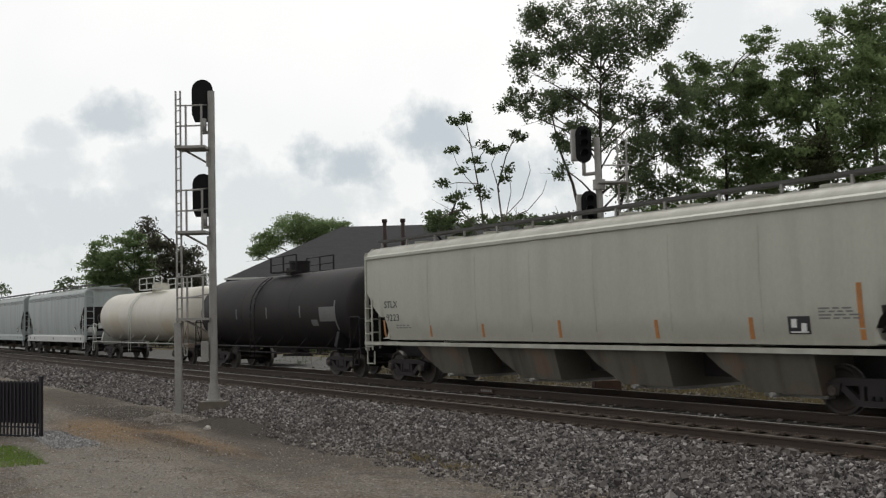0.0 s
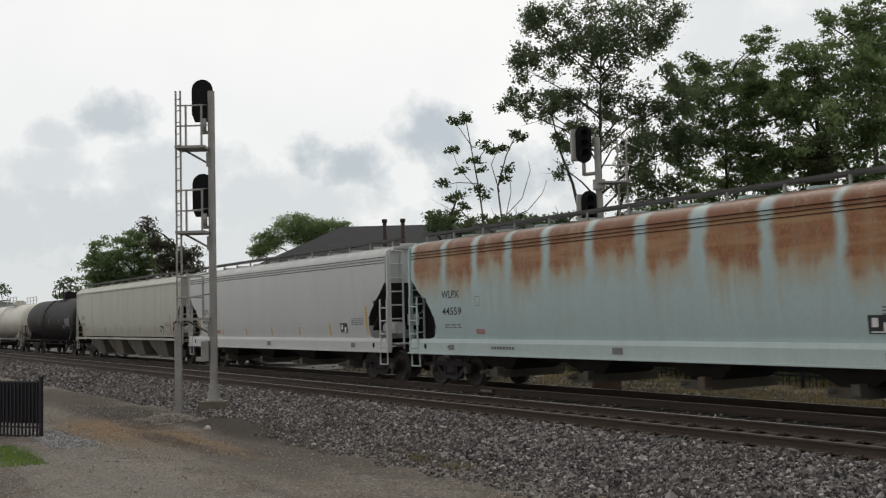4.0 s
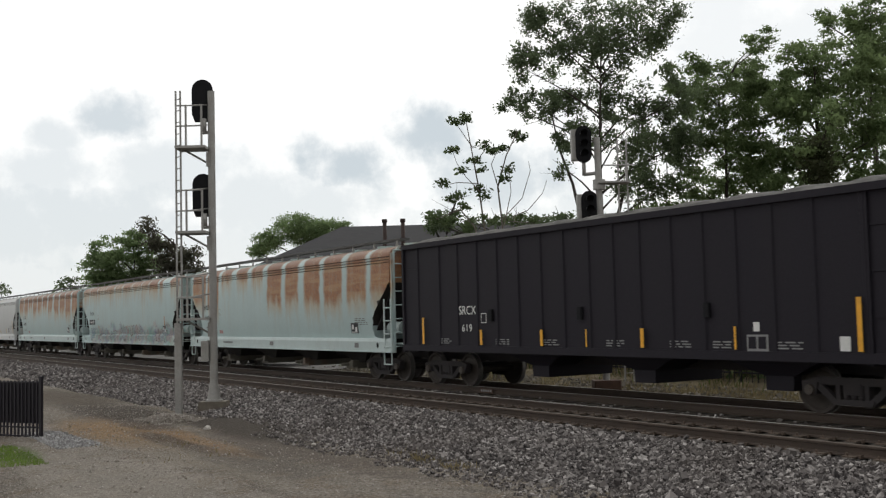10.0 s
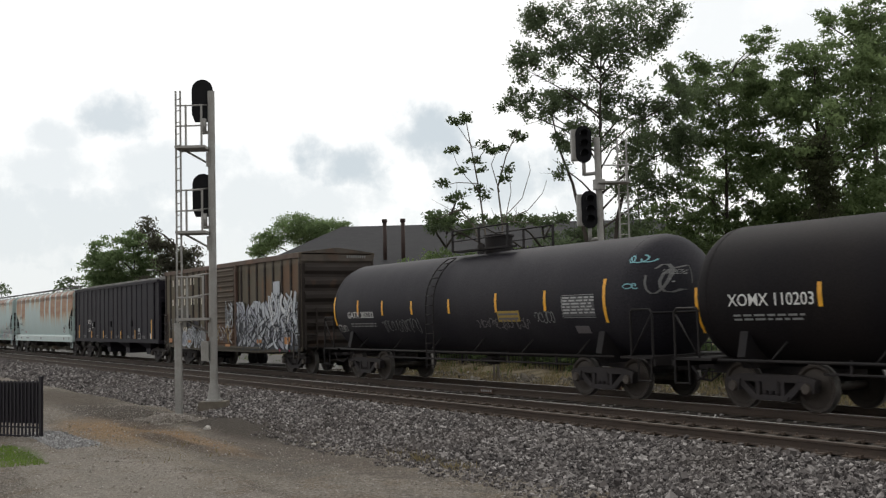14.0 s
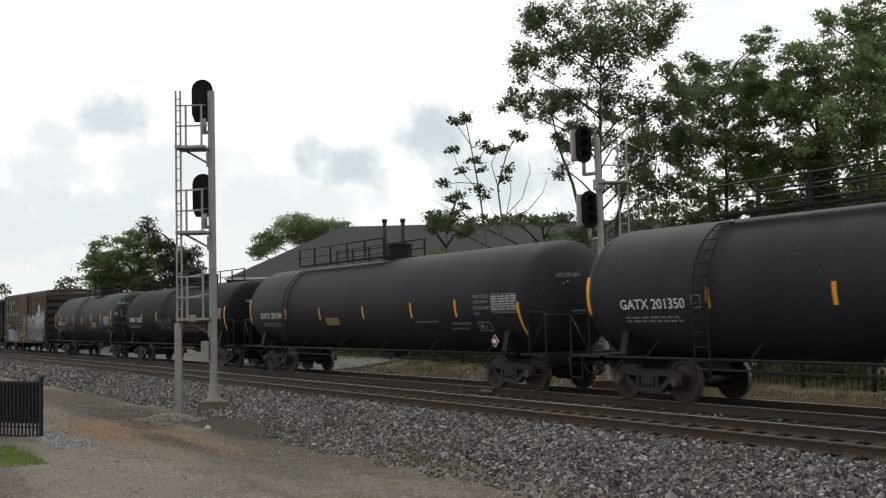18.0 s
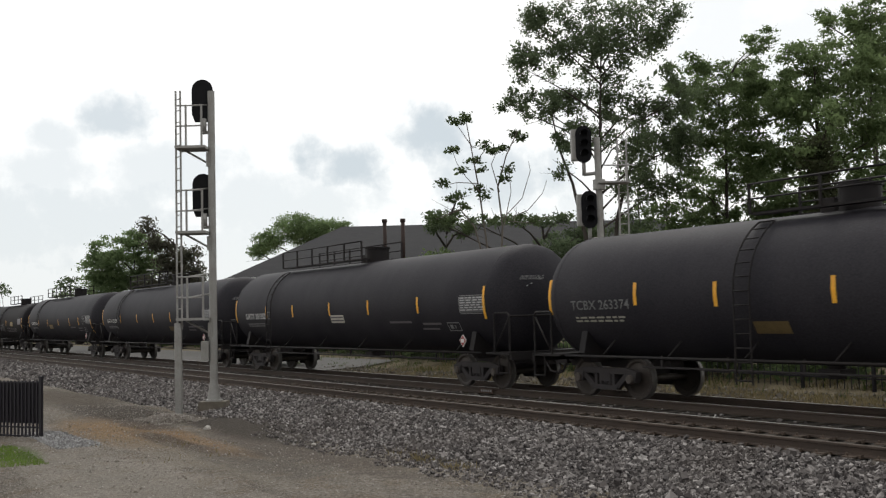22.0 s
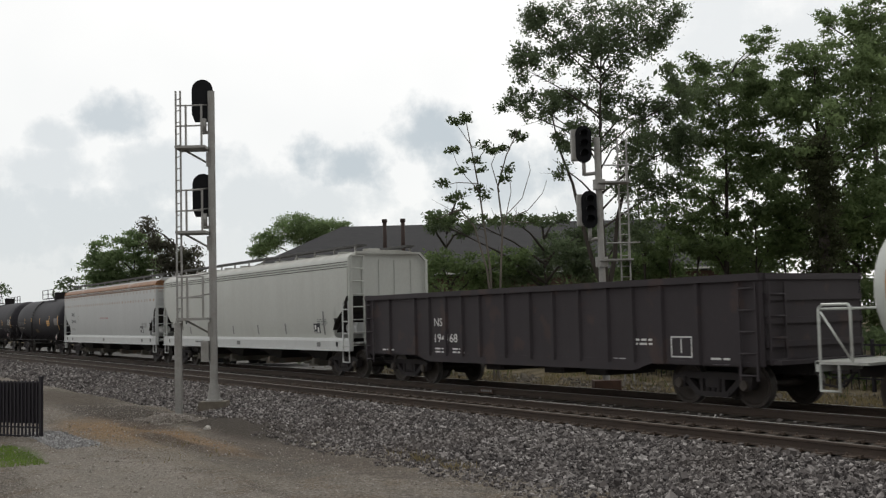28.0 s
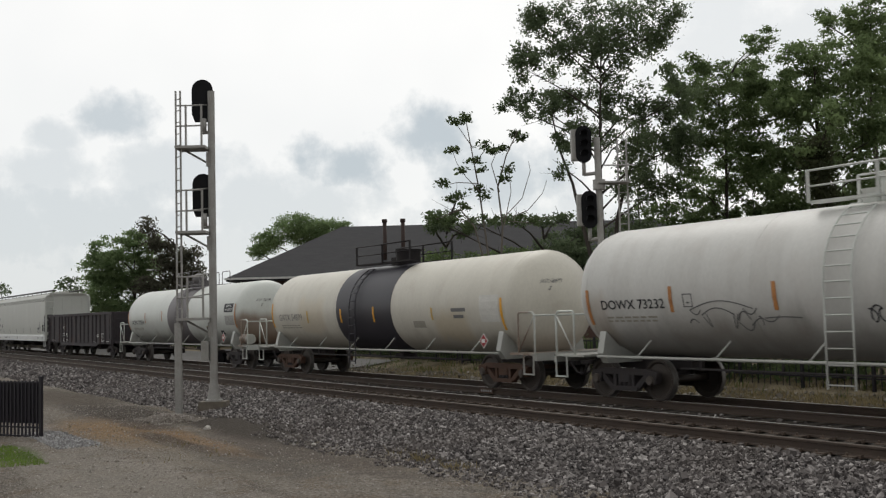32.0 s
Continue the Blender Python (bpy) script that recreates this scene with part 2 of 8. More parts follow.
BLACK = mat("black_tank_paint", (0.0205, 0.019, 0.0245), 0.6, col2=(0.037, 0.0345, 0.039), scale=0.7, amount=0.75, stretch=(1, 1, 0.35), spec=0.15, fine=0.3, bump_scale=28.0)
BLACKX = mat("sooty_black_tank_paint", (0.0095, 0.0085, 0.0105), 0.65, col2=(0.02, 0.016, 0.015), scale=0.5, amount=0.7, stretch=(1, 1, 0.35), spec=0.1, fine=0.25, bump_scale=28.0)
BLACK2 = mat("dull_black_paint", (0.018, 0.0165, 0.018), 0.6, col2=(0.032, 0.026, 0.023), scale=0.9, amount=0.6, spec=0.15)
IRON = mat("dark_truck_iron", (0.03, 0.026, 0.028), 0.8, col2=(0.042, 0.034, 0.031), scale=4, bump=0.3)
RUSTIRON = mat("rusty_truck_iron", (0.085, 0.045, 0.03), 0.8, col2=(0.04, 0.027, 0.021), scale=5, bump=0.3)
CAPM = mat("bearing_cap_iron", (0.09, 0.075, 0.065), 0.6, 0.2, scale=8)
WHEEL = mat("wheel_steel", (0.05, 0.04, 0.034), 0.55, 0.3, col2=(0.025, 0.022, 0.02), scale=6)
TREAD = mat("worn_tread_steel", (0.2, 0.19, 0.18), 0.5, 0.7, scale=9)
RAILSIDE = mat("rail_brown_steel", (0.05, 0.036, 0.028), 0.75, col2=(0.075, 0.05, 0.036), scale=2, bump=0.2, bump_scale=60)
RAILTOP = mat("polished_rail_head", (0.5, 0.48, 0.46), 0.4, 0.4, scale=6, amount=0.3)
TIE = mat("creosoted_tie_wood", (0.045, 0.037, 0.03), 0.9, col2=(0.09, 0.075, 0.06), scale=5, stretch=(1, 6, 6), bump=0.6, bump_scale=30)
GALV = mat("galvanised_grey_steel", (0.34, 0.335, 0.32), 0.55, 0.35, col2=(0.22, 0.2, 0.18), scale=3)
BOARD = mat("dark_steel_grating", (0.09, 0.088, 0.085), 0.7, col2=(0.05, 0.048, 0.045), scale=2)
SIGBLACK = mat("signal_black", (0.012, 0.012, 0.014), 0.7, spec=0.15)
CONCRETE = mat("weathered_concrete", (0.15, 0.13, 0.105), 0.9, col2=(0.07, 0.058, 0.046), scale=4, bump=0.4)
WHITE = mat("white_lettering", (0.72, 0.72, 0.7), 0.6, scale=9, amount=0.4)
FAINTTXT = mat("faint_grey_lettering", (0.2, 0.2, 0.195), 0.6)
PANELGREY = mat("grey_data_panel", (0.085, 0.085, 0.09), 0.6, scale=8)
WORNWHITE = mat("worn_white_writing", (0.42, 0.42, 0.42), 0.6, scale=9, amount=0.5)
PALETXT = mat("worn_pale_lettering", (0.26, 0.26, 0.26), 0.6, scale=9, amount=0.6)
GREYTXT = mat("worn_grey_lettering", (0.16, 0.16, 0.16), 0.6)
DARKTXT = mat("dark_lettering", (0.035, 0.035, 0.04), 0.6)
YELLOW = mat("yellow_reflective_strip", (0.85, 0.42, 0.03), 0.4, col2=(0.5, 0.24, 0.04), scale=5)
ORANGE = mat("faded_orange_strip", (0.5, 0.22, 0.07), 0.5, col2=(0.25, 0.11, 0.05), scale=5)
REDPLAC = mat("red_placard", (0.32, 0.03, 0.035), 0.5)
REDLABEL = mat("faded_red_label", (0.4, 0.2, 0.19), 0.6, col2=(0.45, 0.4, 0.4), scale=7)
OCHRE = mat("faded_ochre_panel", (0.13, 0.09, 0.035), 0.6, col2=(0.07, 0.05, 0.025), scale=6)
STRIPY = mat("worn_yellow_strip", (0.6, 0.38, 0.07), 0.5, col2=(0.45, 0.33, 0.14), scale=6)
DULLYELLOW = mat("dull_yellow_panel", (0.4, 0.28, 0.06), 0.6, col2=(0.25, 0.17, 0.05), scale=6)
# the tint from -9 to 9 makes each tank darker towards its bottom
WHITEP = paint("white_tank_paint", (0.55, 0.572, 0.54), dirt=0.06, rough=0.4, edge=0.03, tints=[(-9, 9, 0.5, 1.5, 0.45, (0.17, 0.15, 0.13)), (7.55, 8.6, 0.9, 2.3, 0.75, (0.16, 0.085, 0.045))])
CREAM = paint("cream_tank_paint", (0.57, 0.545, 0.475), dirt=0.1, rough=0.42, edge=0.08, tints=[(-9, 9, 0.5, 1.45, 0.4, (0.2, 0.17, 0.13)), (3.9, 5.6, 1.3, 2.1, 0.35, (0.45, 0.33, 0.15)), (-5.2, -3.2, 1.6, 2.7, 0.22, (0.5, 0.36, 0.16))])
DOWPAINT = paint("stained_white_tank_paint", (0.56, 0.555, 0.53), dirt=0.14, rough=0.45, edge=0.05, tints=[(-9, 9, 0.5, 1.65, 0.55, (0.16, 0.145, 0.125)), (-4.9, -1.2, 1.3, 1.95, 0.35, (0.2, 0.18, 0.15)), (-7.3, -6.6, 1.2, 2.3, 0.3, (0.3, 0.2, 0.11))])
BANDBLACK = mat("satin_black_band_paint", (0.034, 0.032, 0.041), 0.45, col2=(0.045, 0.042, 0.05), scale=1)
BANDGREY = mat("grey_band_paint", (0.14, 0.127, 0.133), 0.5, scale=1)
FADEDINK = mat("faded_grey_lettering", (0.2, 0.195, 0.19), 0.6, col2=(0.36, 0.35, 0.31), scale=7, amount=0.8)
PAPER = mat("bleached_paper_label", (0.62, 0.61, 0.57), 0.6, scale=6, amount=0.3)
WHITEPANEL = mat("grey_white_data_panel", (0.4, 0.4, 0.38), 0.6, scale=14, amount=0.8, col2=(0.22, 0.22, 0.21))
SMEAR = mat("grey_paint_smear", (0.34, 0.32, 0.27), 0.6, scale=5, amount=0.4)
BANDLIGHT = mat("grey_fitting_paint", (0.155, 0.148, 0.15), 0.5, scale=1)
GREYHOP = paint("pale_grey_hopper_paint", (0.475, 0.48, 0.42), dirt=0.16, edge=0.03, tints=[(-9.6, 9.6, 1.2, 1.75, 0.3, (0.2, 0.17, 0.13))])
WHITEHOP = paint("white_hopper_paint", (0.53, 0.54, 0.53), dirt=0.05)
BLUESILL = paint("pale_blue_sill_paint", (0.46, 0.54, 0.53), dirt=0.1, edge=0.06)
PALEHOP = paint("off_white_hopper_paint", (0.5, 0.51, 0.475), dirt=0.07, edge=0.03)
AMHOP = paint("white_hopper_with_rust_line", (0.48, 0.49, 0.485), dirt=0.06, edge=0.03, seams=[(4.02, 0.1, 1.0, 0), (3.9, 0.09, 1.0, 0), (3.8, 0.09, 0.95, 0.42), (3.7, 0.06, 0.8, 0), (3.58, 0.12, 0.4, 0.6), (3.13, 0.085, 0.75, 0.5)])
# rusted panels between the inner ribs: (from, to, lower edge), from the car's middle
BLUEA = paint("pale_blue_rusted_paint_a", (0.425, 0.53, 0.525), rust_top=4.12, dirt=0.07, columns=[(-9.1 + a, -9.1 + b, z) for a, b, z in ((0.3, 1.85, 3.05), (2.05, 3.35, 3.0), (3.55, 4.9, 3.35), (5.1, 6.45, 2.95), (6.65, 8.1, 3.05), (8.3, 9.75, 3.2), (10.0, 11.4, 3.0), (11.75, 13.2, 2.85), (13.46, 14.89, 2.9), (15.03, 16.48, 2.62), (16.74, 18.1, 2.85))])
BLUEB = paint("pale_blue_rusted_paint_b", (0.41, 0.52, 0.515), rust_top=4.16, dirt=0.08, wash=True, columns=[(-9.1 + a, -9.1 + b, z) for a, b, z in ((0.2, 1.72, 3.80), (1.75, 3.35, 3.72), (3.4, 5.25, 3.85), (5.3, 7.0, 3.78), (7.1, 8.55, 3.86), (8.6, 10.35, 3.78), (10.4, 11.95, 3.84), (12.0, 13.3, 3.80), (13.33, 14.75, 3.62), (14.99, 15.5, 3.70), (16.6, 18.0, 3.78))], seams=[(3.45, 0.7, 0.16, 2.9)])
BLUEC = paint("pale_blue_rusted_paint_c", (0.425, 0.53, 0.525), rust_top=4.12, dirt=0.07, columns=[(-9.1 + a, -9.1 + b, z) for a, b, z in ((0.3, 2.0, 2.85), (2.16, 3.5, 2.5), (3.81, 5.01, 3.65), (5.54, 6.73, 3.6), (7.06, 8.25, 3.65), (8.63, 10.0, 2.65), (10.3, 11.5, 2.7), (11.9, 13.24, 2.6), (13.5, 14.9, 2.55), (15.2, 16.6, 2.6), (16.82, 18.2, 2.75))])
DIRTYBAY = paint("dirty_hopper_bay_paint", (0.13, 0.12, 0.098), dirt=0.8, rough=0.8, edge=0.3, dirt_col=(0.05, 0.043, 0.036))
# underside shade and dirt, both put into one dark colour
SHADEDIRT = mat("shade_dirt_underside", (0.03, 0.027, 0.025), 0.9, col2=(0.055, 0.048, 0.04), scale=3)
TEALHOP = paint("grey_green_hopper_paint", (0.36, 0.41, 0.41), dirt=0.35)
BOXBROWN = paint("brown_boxcar_paint", (0.118, 0.1, 0.07), dirt=0.45, rough=0.75, edge=0.18, dirt_col=(0.06, 0.05, 0.038), tints=[(4.0, 5.0, 2.6, 3.7, 0.5, (0.17, 0.085, 0.035)), (5.9, 7.4, 2.9, 4.1, 0.5, (0.16, 0.07, 0.032)), (-5.9, -4.3, 1.7, 2.6, 0.7, (0.1, 0.1, 0.095)), (-7.7, 7.7, 0.6, 1.15, 0.5, (0.075, 0.07, 0.062))])
BOXRED = paint("red_brown_boxcar_trim", (0.1, 0.062, 0.047), dirt=0.45, rough=0.8, edge=0.4, dirt_col=(0.06, 0.04, 0.03))
BOXDARK = paint("dark_rusty_boxcar_paint", (0.036, 0.028, 0.024), dirt=0.5, rough=0.8, edge=0.15, dirt_col=(0.02, 0.016, 0.014))
CREAMTXT = mat("cream_lettering", (0.6, 0.56, 0.47), 0.6, scale=9, amount=0.4)
GONBROWN = paint("dark_brown_gondola_paint", (0.036, 0.029, 0.033), dirt=0.4, rough=0.7, edge=0.1, dirt_col=(0.03, 0.025, 0.027))
SRBLACK = mat("coal_car_black", (0.021, 0.0186, 0.025), 0.6, col2=(0.024, 0.0213, 0.026), scale=1.2, stretch=(1, 1, 0.3), spec=0.15)

# ---- mesh helpers ----


class Geo:
    """Gathers verts and faces for one mesh."""

    def __init__(self):
        self.v, self.f, self.smooth = [], [], []

    def add(self, verts, faces, smooth=False):
        o = len(self.v)
        self.v += [tuple(p) for p in verts]
        self.f += [tuple(i + o for i in q) for q in faces]
        self.smooth += [smooth] * len(faces)
        return self

    def box(self, c, s, turn=None, bev=0.0):
        x, y, z = (q / 2 for q in s)
        if bev:
            g = [(-x, -y, 0), (x, -y, 0), (x, y, 0), (-x, y, 0)]
            ring = []
            for (px, py, _) in g:
                sx, sy = (1 if px > 0 else -1), (1 if py > 0 else -1)
                ring.append((px - sx * bev, py - sy * bev))
            outline = [(-x + bev, -y), (x - bev, -y), (x, -y + bev), (x, y - bev), (x - bev, y), (-x + bev, y), (-x, y - bev), (-x, -y + bev)]
            p = [(a, b, -z) for a, b in outline] + [(a, b, z) for a, b in outline]
            f = [tuple(range(7, -1, -1)), tuple(range(8, 16))] + [(i, (i + 1) % 8, 8 + (i + 1) % 8, 8 + i) for i in range(8)]
        else:
            p = [(-x, -y, -z), (x, -y, -z), (x, y, -z), (-x, y, -z), (-x, -y, z), (x, -y, z), (x, y, z), (-x, y, z)]
            f = [(3, 2, 1, 0), (4, 5, 6, 7), (0, 1, 5, 4), (1, 2, 6, 5), (2, 3, 7, 6), (3, 0, 4, 7)]
        m = Matrix.Translation(c) @ (turn.to_4x4() if turn else Matrix.Identity(4))
        return self.add([m @ Vector(q) for q in p], f)

    def rod(self, a, b, r, n=8, r2=None, caps=True):
        a, b = Vector(a), Vector(b)
        d = (b - a).normalized()
        u = d.orthogonal().normalized()
        w = d.cross(u)
        r2 = r if r2 is None else r2
        p = []
        for c, q in ((a, r), (b, r2)):
            p += [c + (u * math.cos(2 * math.pi * i / n) + w * math.sin(2 * math.pi * i / n)) * q for i in range(n)]
        f = [(i, (i + 1) % n, n + (i + 1) % n, n + i) for i in range(n)]
        self.add(p, f, True)
        if caps:
            self.add([], [])
            o = len(self.v) - 2 * n
            self.f += [tuple(o + i for i in range(n - 1, -1, -1)), tuple(o + n + i for i in range(n))]
            self.smooth += [False, False]
        return self

    def pipe(self, pts, r, n=6):
        """One tube along a path."""
        pts = [Vector(p) for p in pts]
        rings, u = [], None
        for i, p in enumerate(pts):
            a = (p - pts[i - 1]).normalized() if i else (pts[1] - p).normalized()
            b = (pts[i + 1] - p).normalized() if i + 1 < len(pts) else a
            d = (a + b).normalized()
            u = (d.orthogonal() if u is None else u - d * u.dot(d)).normalized()
            w = d.cross(u)
            k = r / max(0.5, d.dot(a))
            rings.append([p + (u * math.cos(2 * math.pi * q / n) + w * math.sin(2 * math.pi * q / n)) * k for q in range(n)])
        return self.loft(rings)

    def prism(self, outline, axis, lo, hi):
        """outline: 2D points; axis 'x': (y, z), 'y': (x, z), 'z': (x, y)."""
        k = len(outline)
        at = {"x": lambda a, b, t: (t, a, b), "y": lambda a, b, t: (a, t, b), "z": lambda a, b, t: (a, b, t)}[axis]
        p = [at(a, b, lo) for a, b in outline] + [at(a, b, hi) for a, b in outline]
        f = [tuple(range(k - 1, -1, -1)), tuple(range(k, 2 * k))] + [(i, (i + 1) % k, k + (i + 1) % k, k + i) for i in range(k)]
        return self.add(p, f)

    def loft(self, rings, closed=True, cap=True, smooth=True):
        k = len(rings[0])
        o = [q for r in rings for q in r]
        f = []
        for j in range(len(rings) - 1):
            for i in range(k if closed else k - 1):
                a, b = j * k + i, j * k + (i + 1) % k
                f.append((a, b, b + k, a + k))
        self.add(o, f, smooth)
        if cap:
            base = len(self.v) - len(o)
            self.f += [tuple(base + i for i in range(k - 1, -1, -1)), tuple(base + (len(rings) - 1) * k + i for i in range(k))]
            self.smooth += [False, False]
        return self

    def lathe_x(self, prof, cz, n=40, cy=0.0):
        """prof: (x, radius) along X round an axis at height cz."""
        rings = [[(x, cy + r * math.sin(2 * math.pi * i / n), cz + r * math.cos(2 * math.pi * i / n)) for i in range(n)] for x, r in prof]
        return self.loft(rings)

    def mesh(self, name, material, auto=True):
        me = bpy.data.meshes.new(name)
        me.from_pydata(self.v, [], self.f)
        me.polygons.foreach_set("use_smooth", self.smooth)
        bm = bmesh.new()
        bm.from_mesh(me)
        bmesh.ops.recalc_face_normals(bm, faces=bm.faces)
        if auto:
            for e in bm.edges:
                if len(e.link_faces) == 2 and e.calc_face_angle(0) > radians(35):
                    e.smooth = False
        bm.to_mesh(me)
        bm.free()
        me.materials.append(material)
        return me


def part(name, geo, material, parent, label="", at=(0, 0, 0)):
    me = geo.mesh(name, material) if isinstance(geo, Geo) else geo
    ob = new(name, me)
    ob.parent = parent
    ob.location = at
    if label:
        tagged(ob, label)
    return ob


def thing(name, label, category, at=(0, 0, 0), group="", kind="", rz=0.0):
    ob = new(name)
    ob.matrix_world = pose(*at, 0, 0, rz)
    return tagged(ob, label, category, group, kind)


def solid(name, geo, material, label, category="", group="", kind="", at=(0, 0, 0)):
    ob = new(name, geo.mesh(name, material) if isinstance(geo, Geo) else geo)
    ob.location = at
    return tagged(ob, label, category, group, kind)


# lettering as flat meshes, made once per text
def text_points(words, bold=0.0):
    cu = bpy.data.curves.new("lettering", "FONT")
    cu.body = words
    cu.size = 1.0
    cu.resolution_u = 3
    cu.offset = bold
    ob = bpy.data.objects.new("lettering", cu)
    scene.collection.objects.link(ob)
    dg = bpy.context.evaluated_depsgraph_get()
    me = bpy.data.meshes.new_from_object(ob.evaluated_get(dg))
    v = [tuple(p.co) for p in me.vertices]
    f = [tuple(p.vertices) for p in me.polygons]
    bpy.data.objects.remove(ob)
    bpy.data.curves.remove(cu)
    bpy.data.meshes.remove(me)
    return v, f


def letters(words, x0, x1, z, h, surface, bold=0.008):
    """Letters from x0 to x1 on the near side; surface(x, z) gives y there."""
    v, f = text_points(words, bold)
    a, b = min(p[0] for p in v), max(p[0] for p in v)
    lo, hi = min(p[1] for p in v), max(p[1] for p in v)
    g = Geo()
    pts = []
    for p in v:
        px = x0 + (p[0] - a) / (b - a) * (x1 - x0)
        pz = z + (p[1] - lo) / (hi - lo) * h
        pts.append((px, surface(px, pz) - 0.008, pz))
    g.add(pts, f)
    return g


def bars(rows, surface):
    """Plain bars in place of small writing. rows: (x0, x1, z, h)."""
    g = Geo()
    for x0, x1, z, h in rows:
        y = surface((x0 + x1) / 2, z)
        y2 = surface((x0 + x1) / 2, z + h)
        g.add([(x0, y - 0.007, z), (x1, y - 0.007, z), (x1, y2 - 0.007, z + h), (x0, y2 - 0.007, z + h)], [(0, 1, 2, 3)])
    return g


def small_print(x, z, lines, width, rng, surface, h=0.06):
    rows = []
    for k in range(lines):
        p = x
        while p < x + width:
            w = rng.uniform(0.1, 0.28)
            rows.append((p, min(p + w, x + width + 0.1), z - k * h * 2.0, h))
            p += w + 0.06
    return bars(rows, surface)


def class_mark(x, z, size, surface, ink, car):
    """A small open square beside the number, with a bar in it."""
    k = 0.022
    part("class_mark", bars([(x, x + size, z, k), (x, x + size, z + size, k), (x, x + k, z + k, size - k), (x + size - k, x + size, z + k, size - k), (x + size * 0.35, x + size * 0.65, z + size * 0.3, size * 0.12)], surface), ink, car)


def note(x, z, lines, width, rng, surface, h, ink, car):
    tagged(part("small_writing", small_print(x, z, lines, width, rng, surface, h), ink, car), kind="stuff")


# ---- track geometry ----
NEAR_Y = 13.95       # centre of the near track
TRAIN_Y = 17.42      # centre of the far track, on which the train runs
GAUGE = 0.7175


def run(t):
    """Metres that the train has gone after t seconds."""
    return 9.2305 * t + 0.033172 * t * t + 2.62e-5 * t ** 3


TRAIN = []     # (thing, centre at the start)
WHEELS = {-1: [], 1: []}

# one truck, shared by all cars: side frames with openings, bolster, springs, bearing caps
SF = Geo()
SF.prism([(-1.08, 0.62), (-0.75, 0.70), (0.75, 0.70), (1.08, 0.62), (1.08, 0.52), (0.72, 0.56), (-0.72, 0.56), (-1.08, 0.52)], "y", -0.06, 0.06)
SF.prism([(-0.42, 0.20), (0.42, 0.20), (0.46, 0.30), (-0.46, 0.30)], "y", -0.08, 0.08)
for q in (-1, 1):
    SF.prism([(q * 0.42, 0.20), (q * 0.84, 0.55), (q * 0.68, 0.58), (q * 0.34, 0.30)], "y", -0.06, 0.06)
    SF.box((q * 0.30, 0, 0.43), (0.09, 0.13, 0.30))
    SF.prism([(q * 0.76, 0.38), (q * 1.04, 0.38), (q * 1.08, 0.60), (q * 0.72, 0.60)], "y", -0.09, 0.09)
BOLSTER = Geo().box((0, 0, 0.50), (0.42, 2.1, 0.22), bev=0.03).rod((0, 0, 0.55), (0, 0, 0.78), 0.2, 14)
SPRINGS = Geo().rod((-0.15, 0, 0.29), (-0.15, 0, 0.42), 0.065, 8).rod((0, 0, 0.29), (0, 0, 0.42), 0.065, 8).rod((0.15, 0, 0.29), (0.15, 0, 0.42), 0.065, 8).box((0, 0, 0.295), (0.42, 0.14, 0.02))
CAPS = Geo().rod((0, 0.0, 0), (0, 0.09, 0), 0.12, 12, 0.095).rod((0, 0.085, 0), (0, 0.1, 0), 0.05, 8)
WSET = Geo()
for s in (-1, 1):
    y = s * 0.76
    rings = []
    for yy, r in ((0.055, 0.10), (0.06, 0.16), (0.03, 0.22), (0.03, 0.36), (0.065, 0.40), (0.065, 0.457), (-0.05, 0.462), (-0.05, 0.49), (-0.08, 0.475), (-0.07, 0.40), (-0.04, 0.36), (-0.04, 0.2), (-0.08, 0.12)):
        rings.append([(r * math.sin(2 * math.pi * i / 36), y + s * yy, r * math.cos(2 * math.pi * i / 36)) for i in range(36)])
    WSET.loft(rings)
WSET.rod((0, -1.0, 0), (0, 1.0, 0), 0.085, 12)
BRAKE = Geo()
for q in (-0.40, 0.40):
    BRAKE.rod((q, -0.85, 0.38), (q, 0.85, 0.38), 0.05, 6)
    for s in (-1, 1):
        BRAKE.box((q * 1.08, s * 0.74, 0.40), (0.07, 0.1, 0.3))
TRUCK_MESH = {}


def trucks(car, xs, rusty=False):
    for x in xs:
        key = rusty
        if key not in TRUCK_MESH:
            m = RUSTIRON if rusty else IRON
            TRUCK_MESH[key] = dict(sf=SF.mesh("side_frame", m), bol=BOLSTER.mesh("truck", m), spr=SPRINGS.mesh("spring_nest", IRON), cap=CAPS.mesh("bearing_cap", CAPM), ws=WSET.mesh("wheelset", WHEEL), br=BRAKE.mesh("brake_rigging", IRON))
            ws = TRUCK_MESH[key]["ws"]
            ws.materials.append(TREAD)
            for f in ws.polygons:
                if all(math.hypot(ws.vertices[i].co.x, ws.vertices[i].co.z) > 0.45 for i in f.vertices):
                    f.material_index = 1
        ms = TRUCK_MESH[key]
        tr = part("truck", ms["bol"], None, car, "cast steel truck with two wheelsets", (x, 0, 0))
        part("brake_rigging", ms["br"], None, tr)
        for s in (-1, 1):
            part("side_frame", ms["sf"], None, tr, "", (0, s * 0.98, 0))
            part("spring_nest", ms["spr"], None, tr, "", (0, s * 0.98, 0))
            for q in (-0.889, 0.889):
                cap = part("bearing_cap", ms["cap"], None, tr, "", (q, s * 1.03, 0.457))
                if s < 0:
                    cap.rotation_euler = (0, 0, math.pi)
        for s in (-1, 1):
            WHEELS[s].append(part("wheelset", ms["ws"], None, tr, "", (s * 0.889, 0, 0.457)))


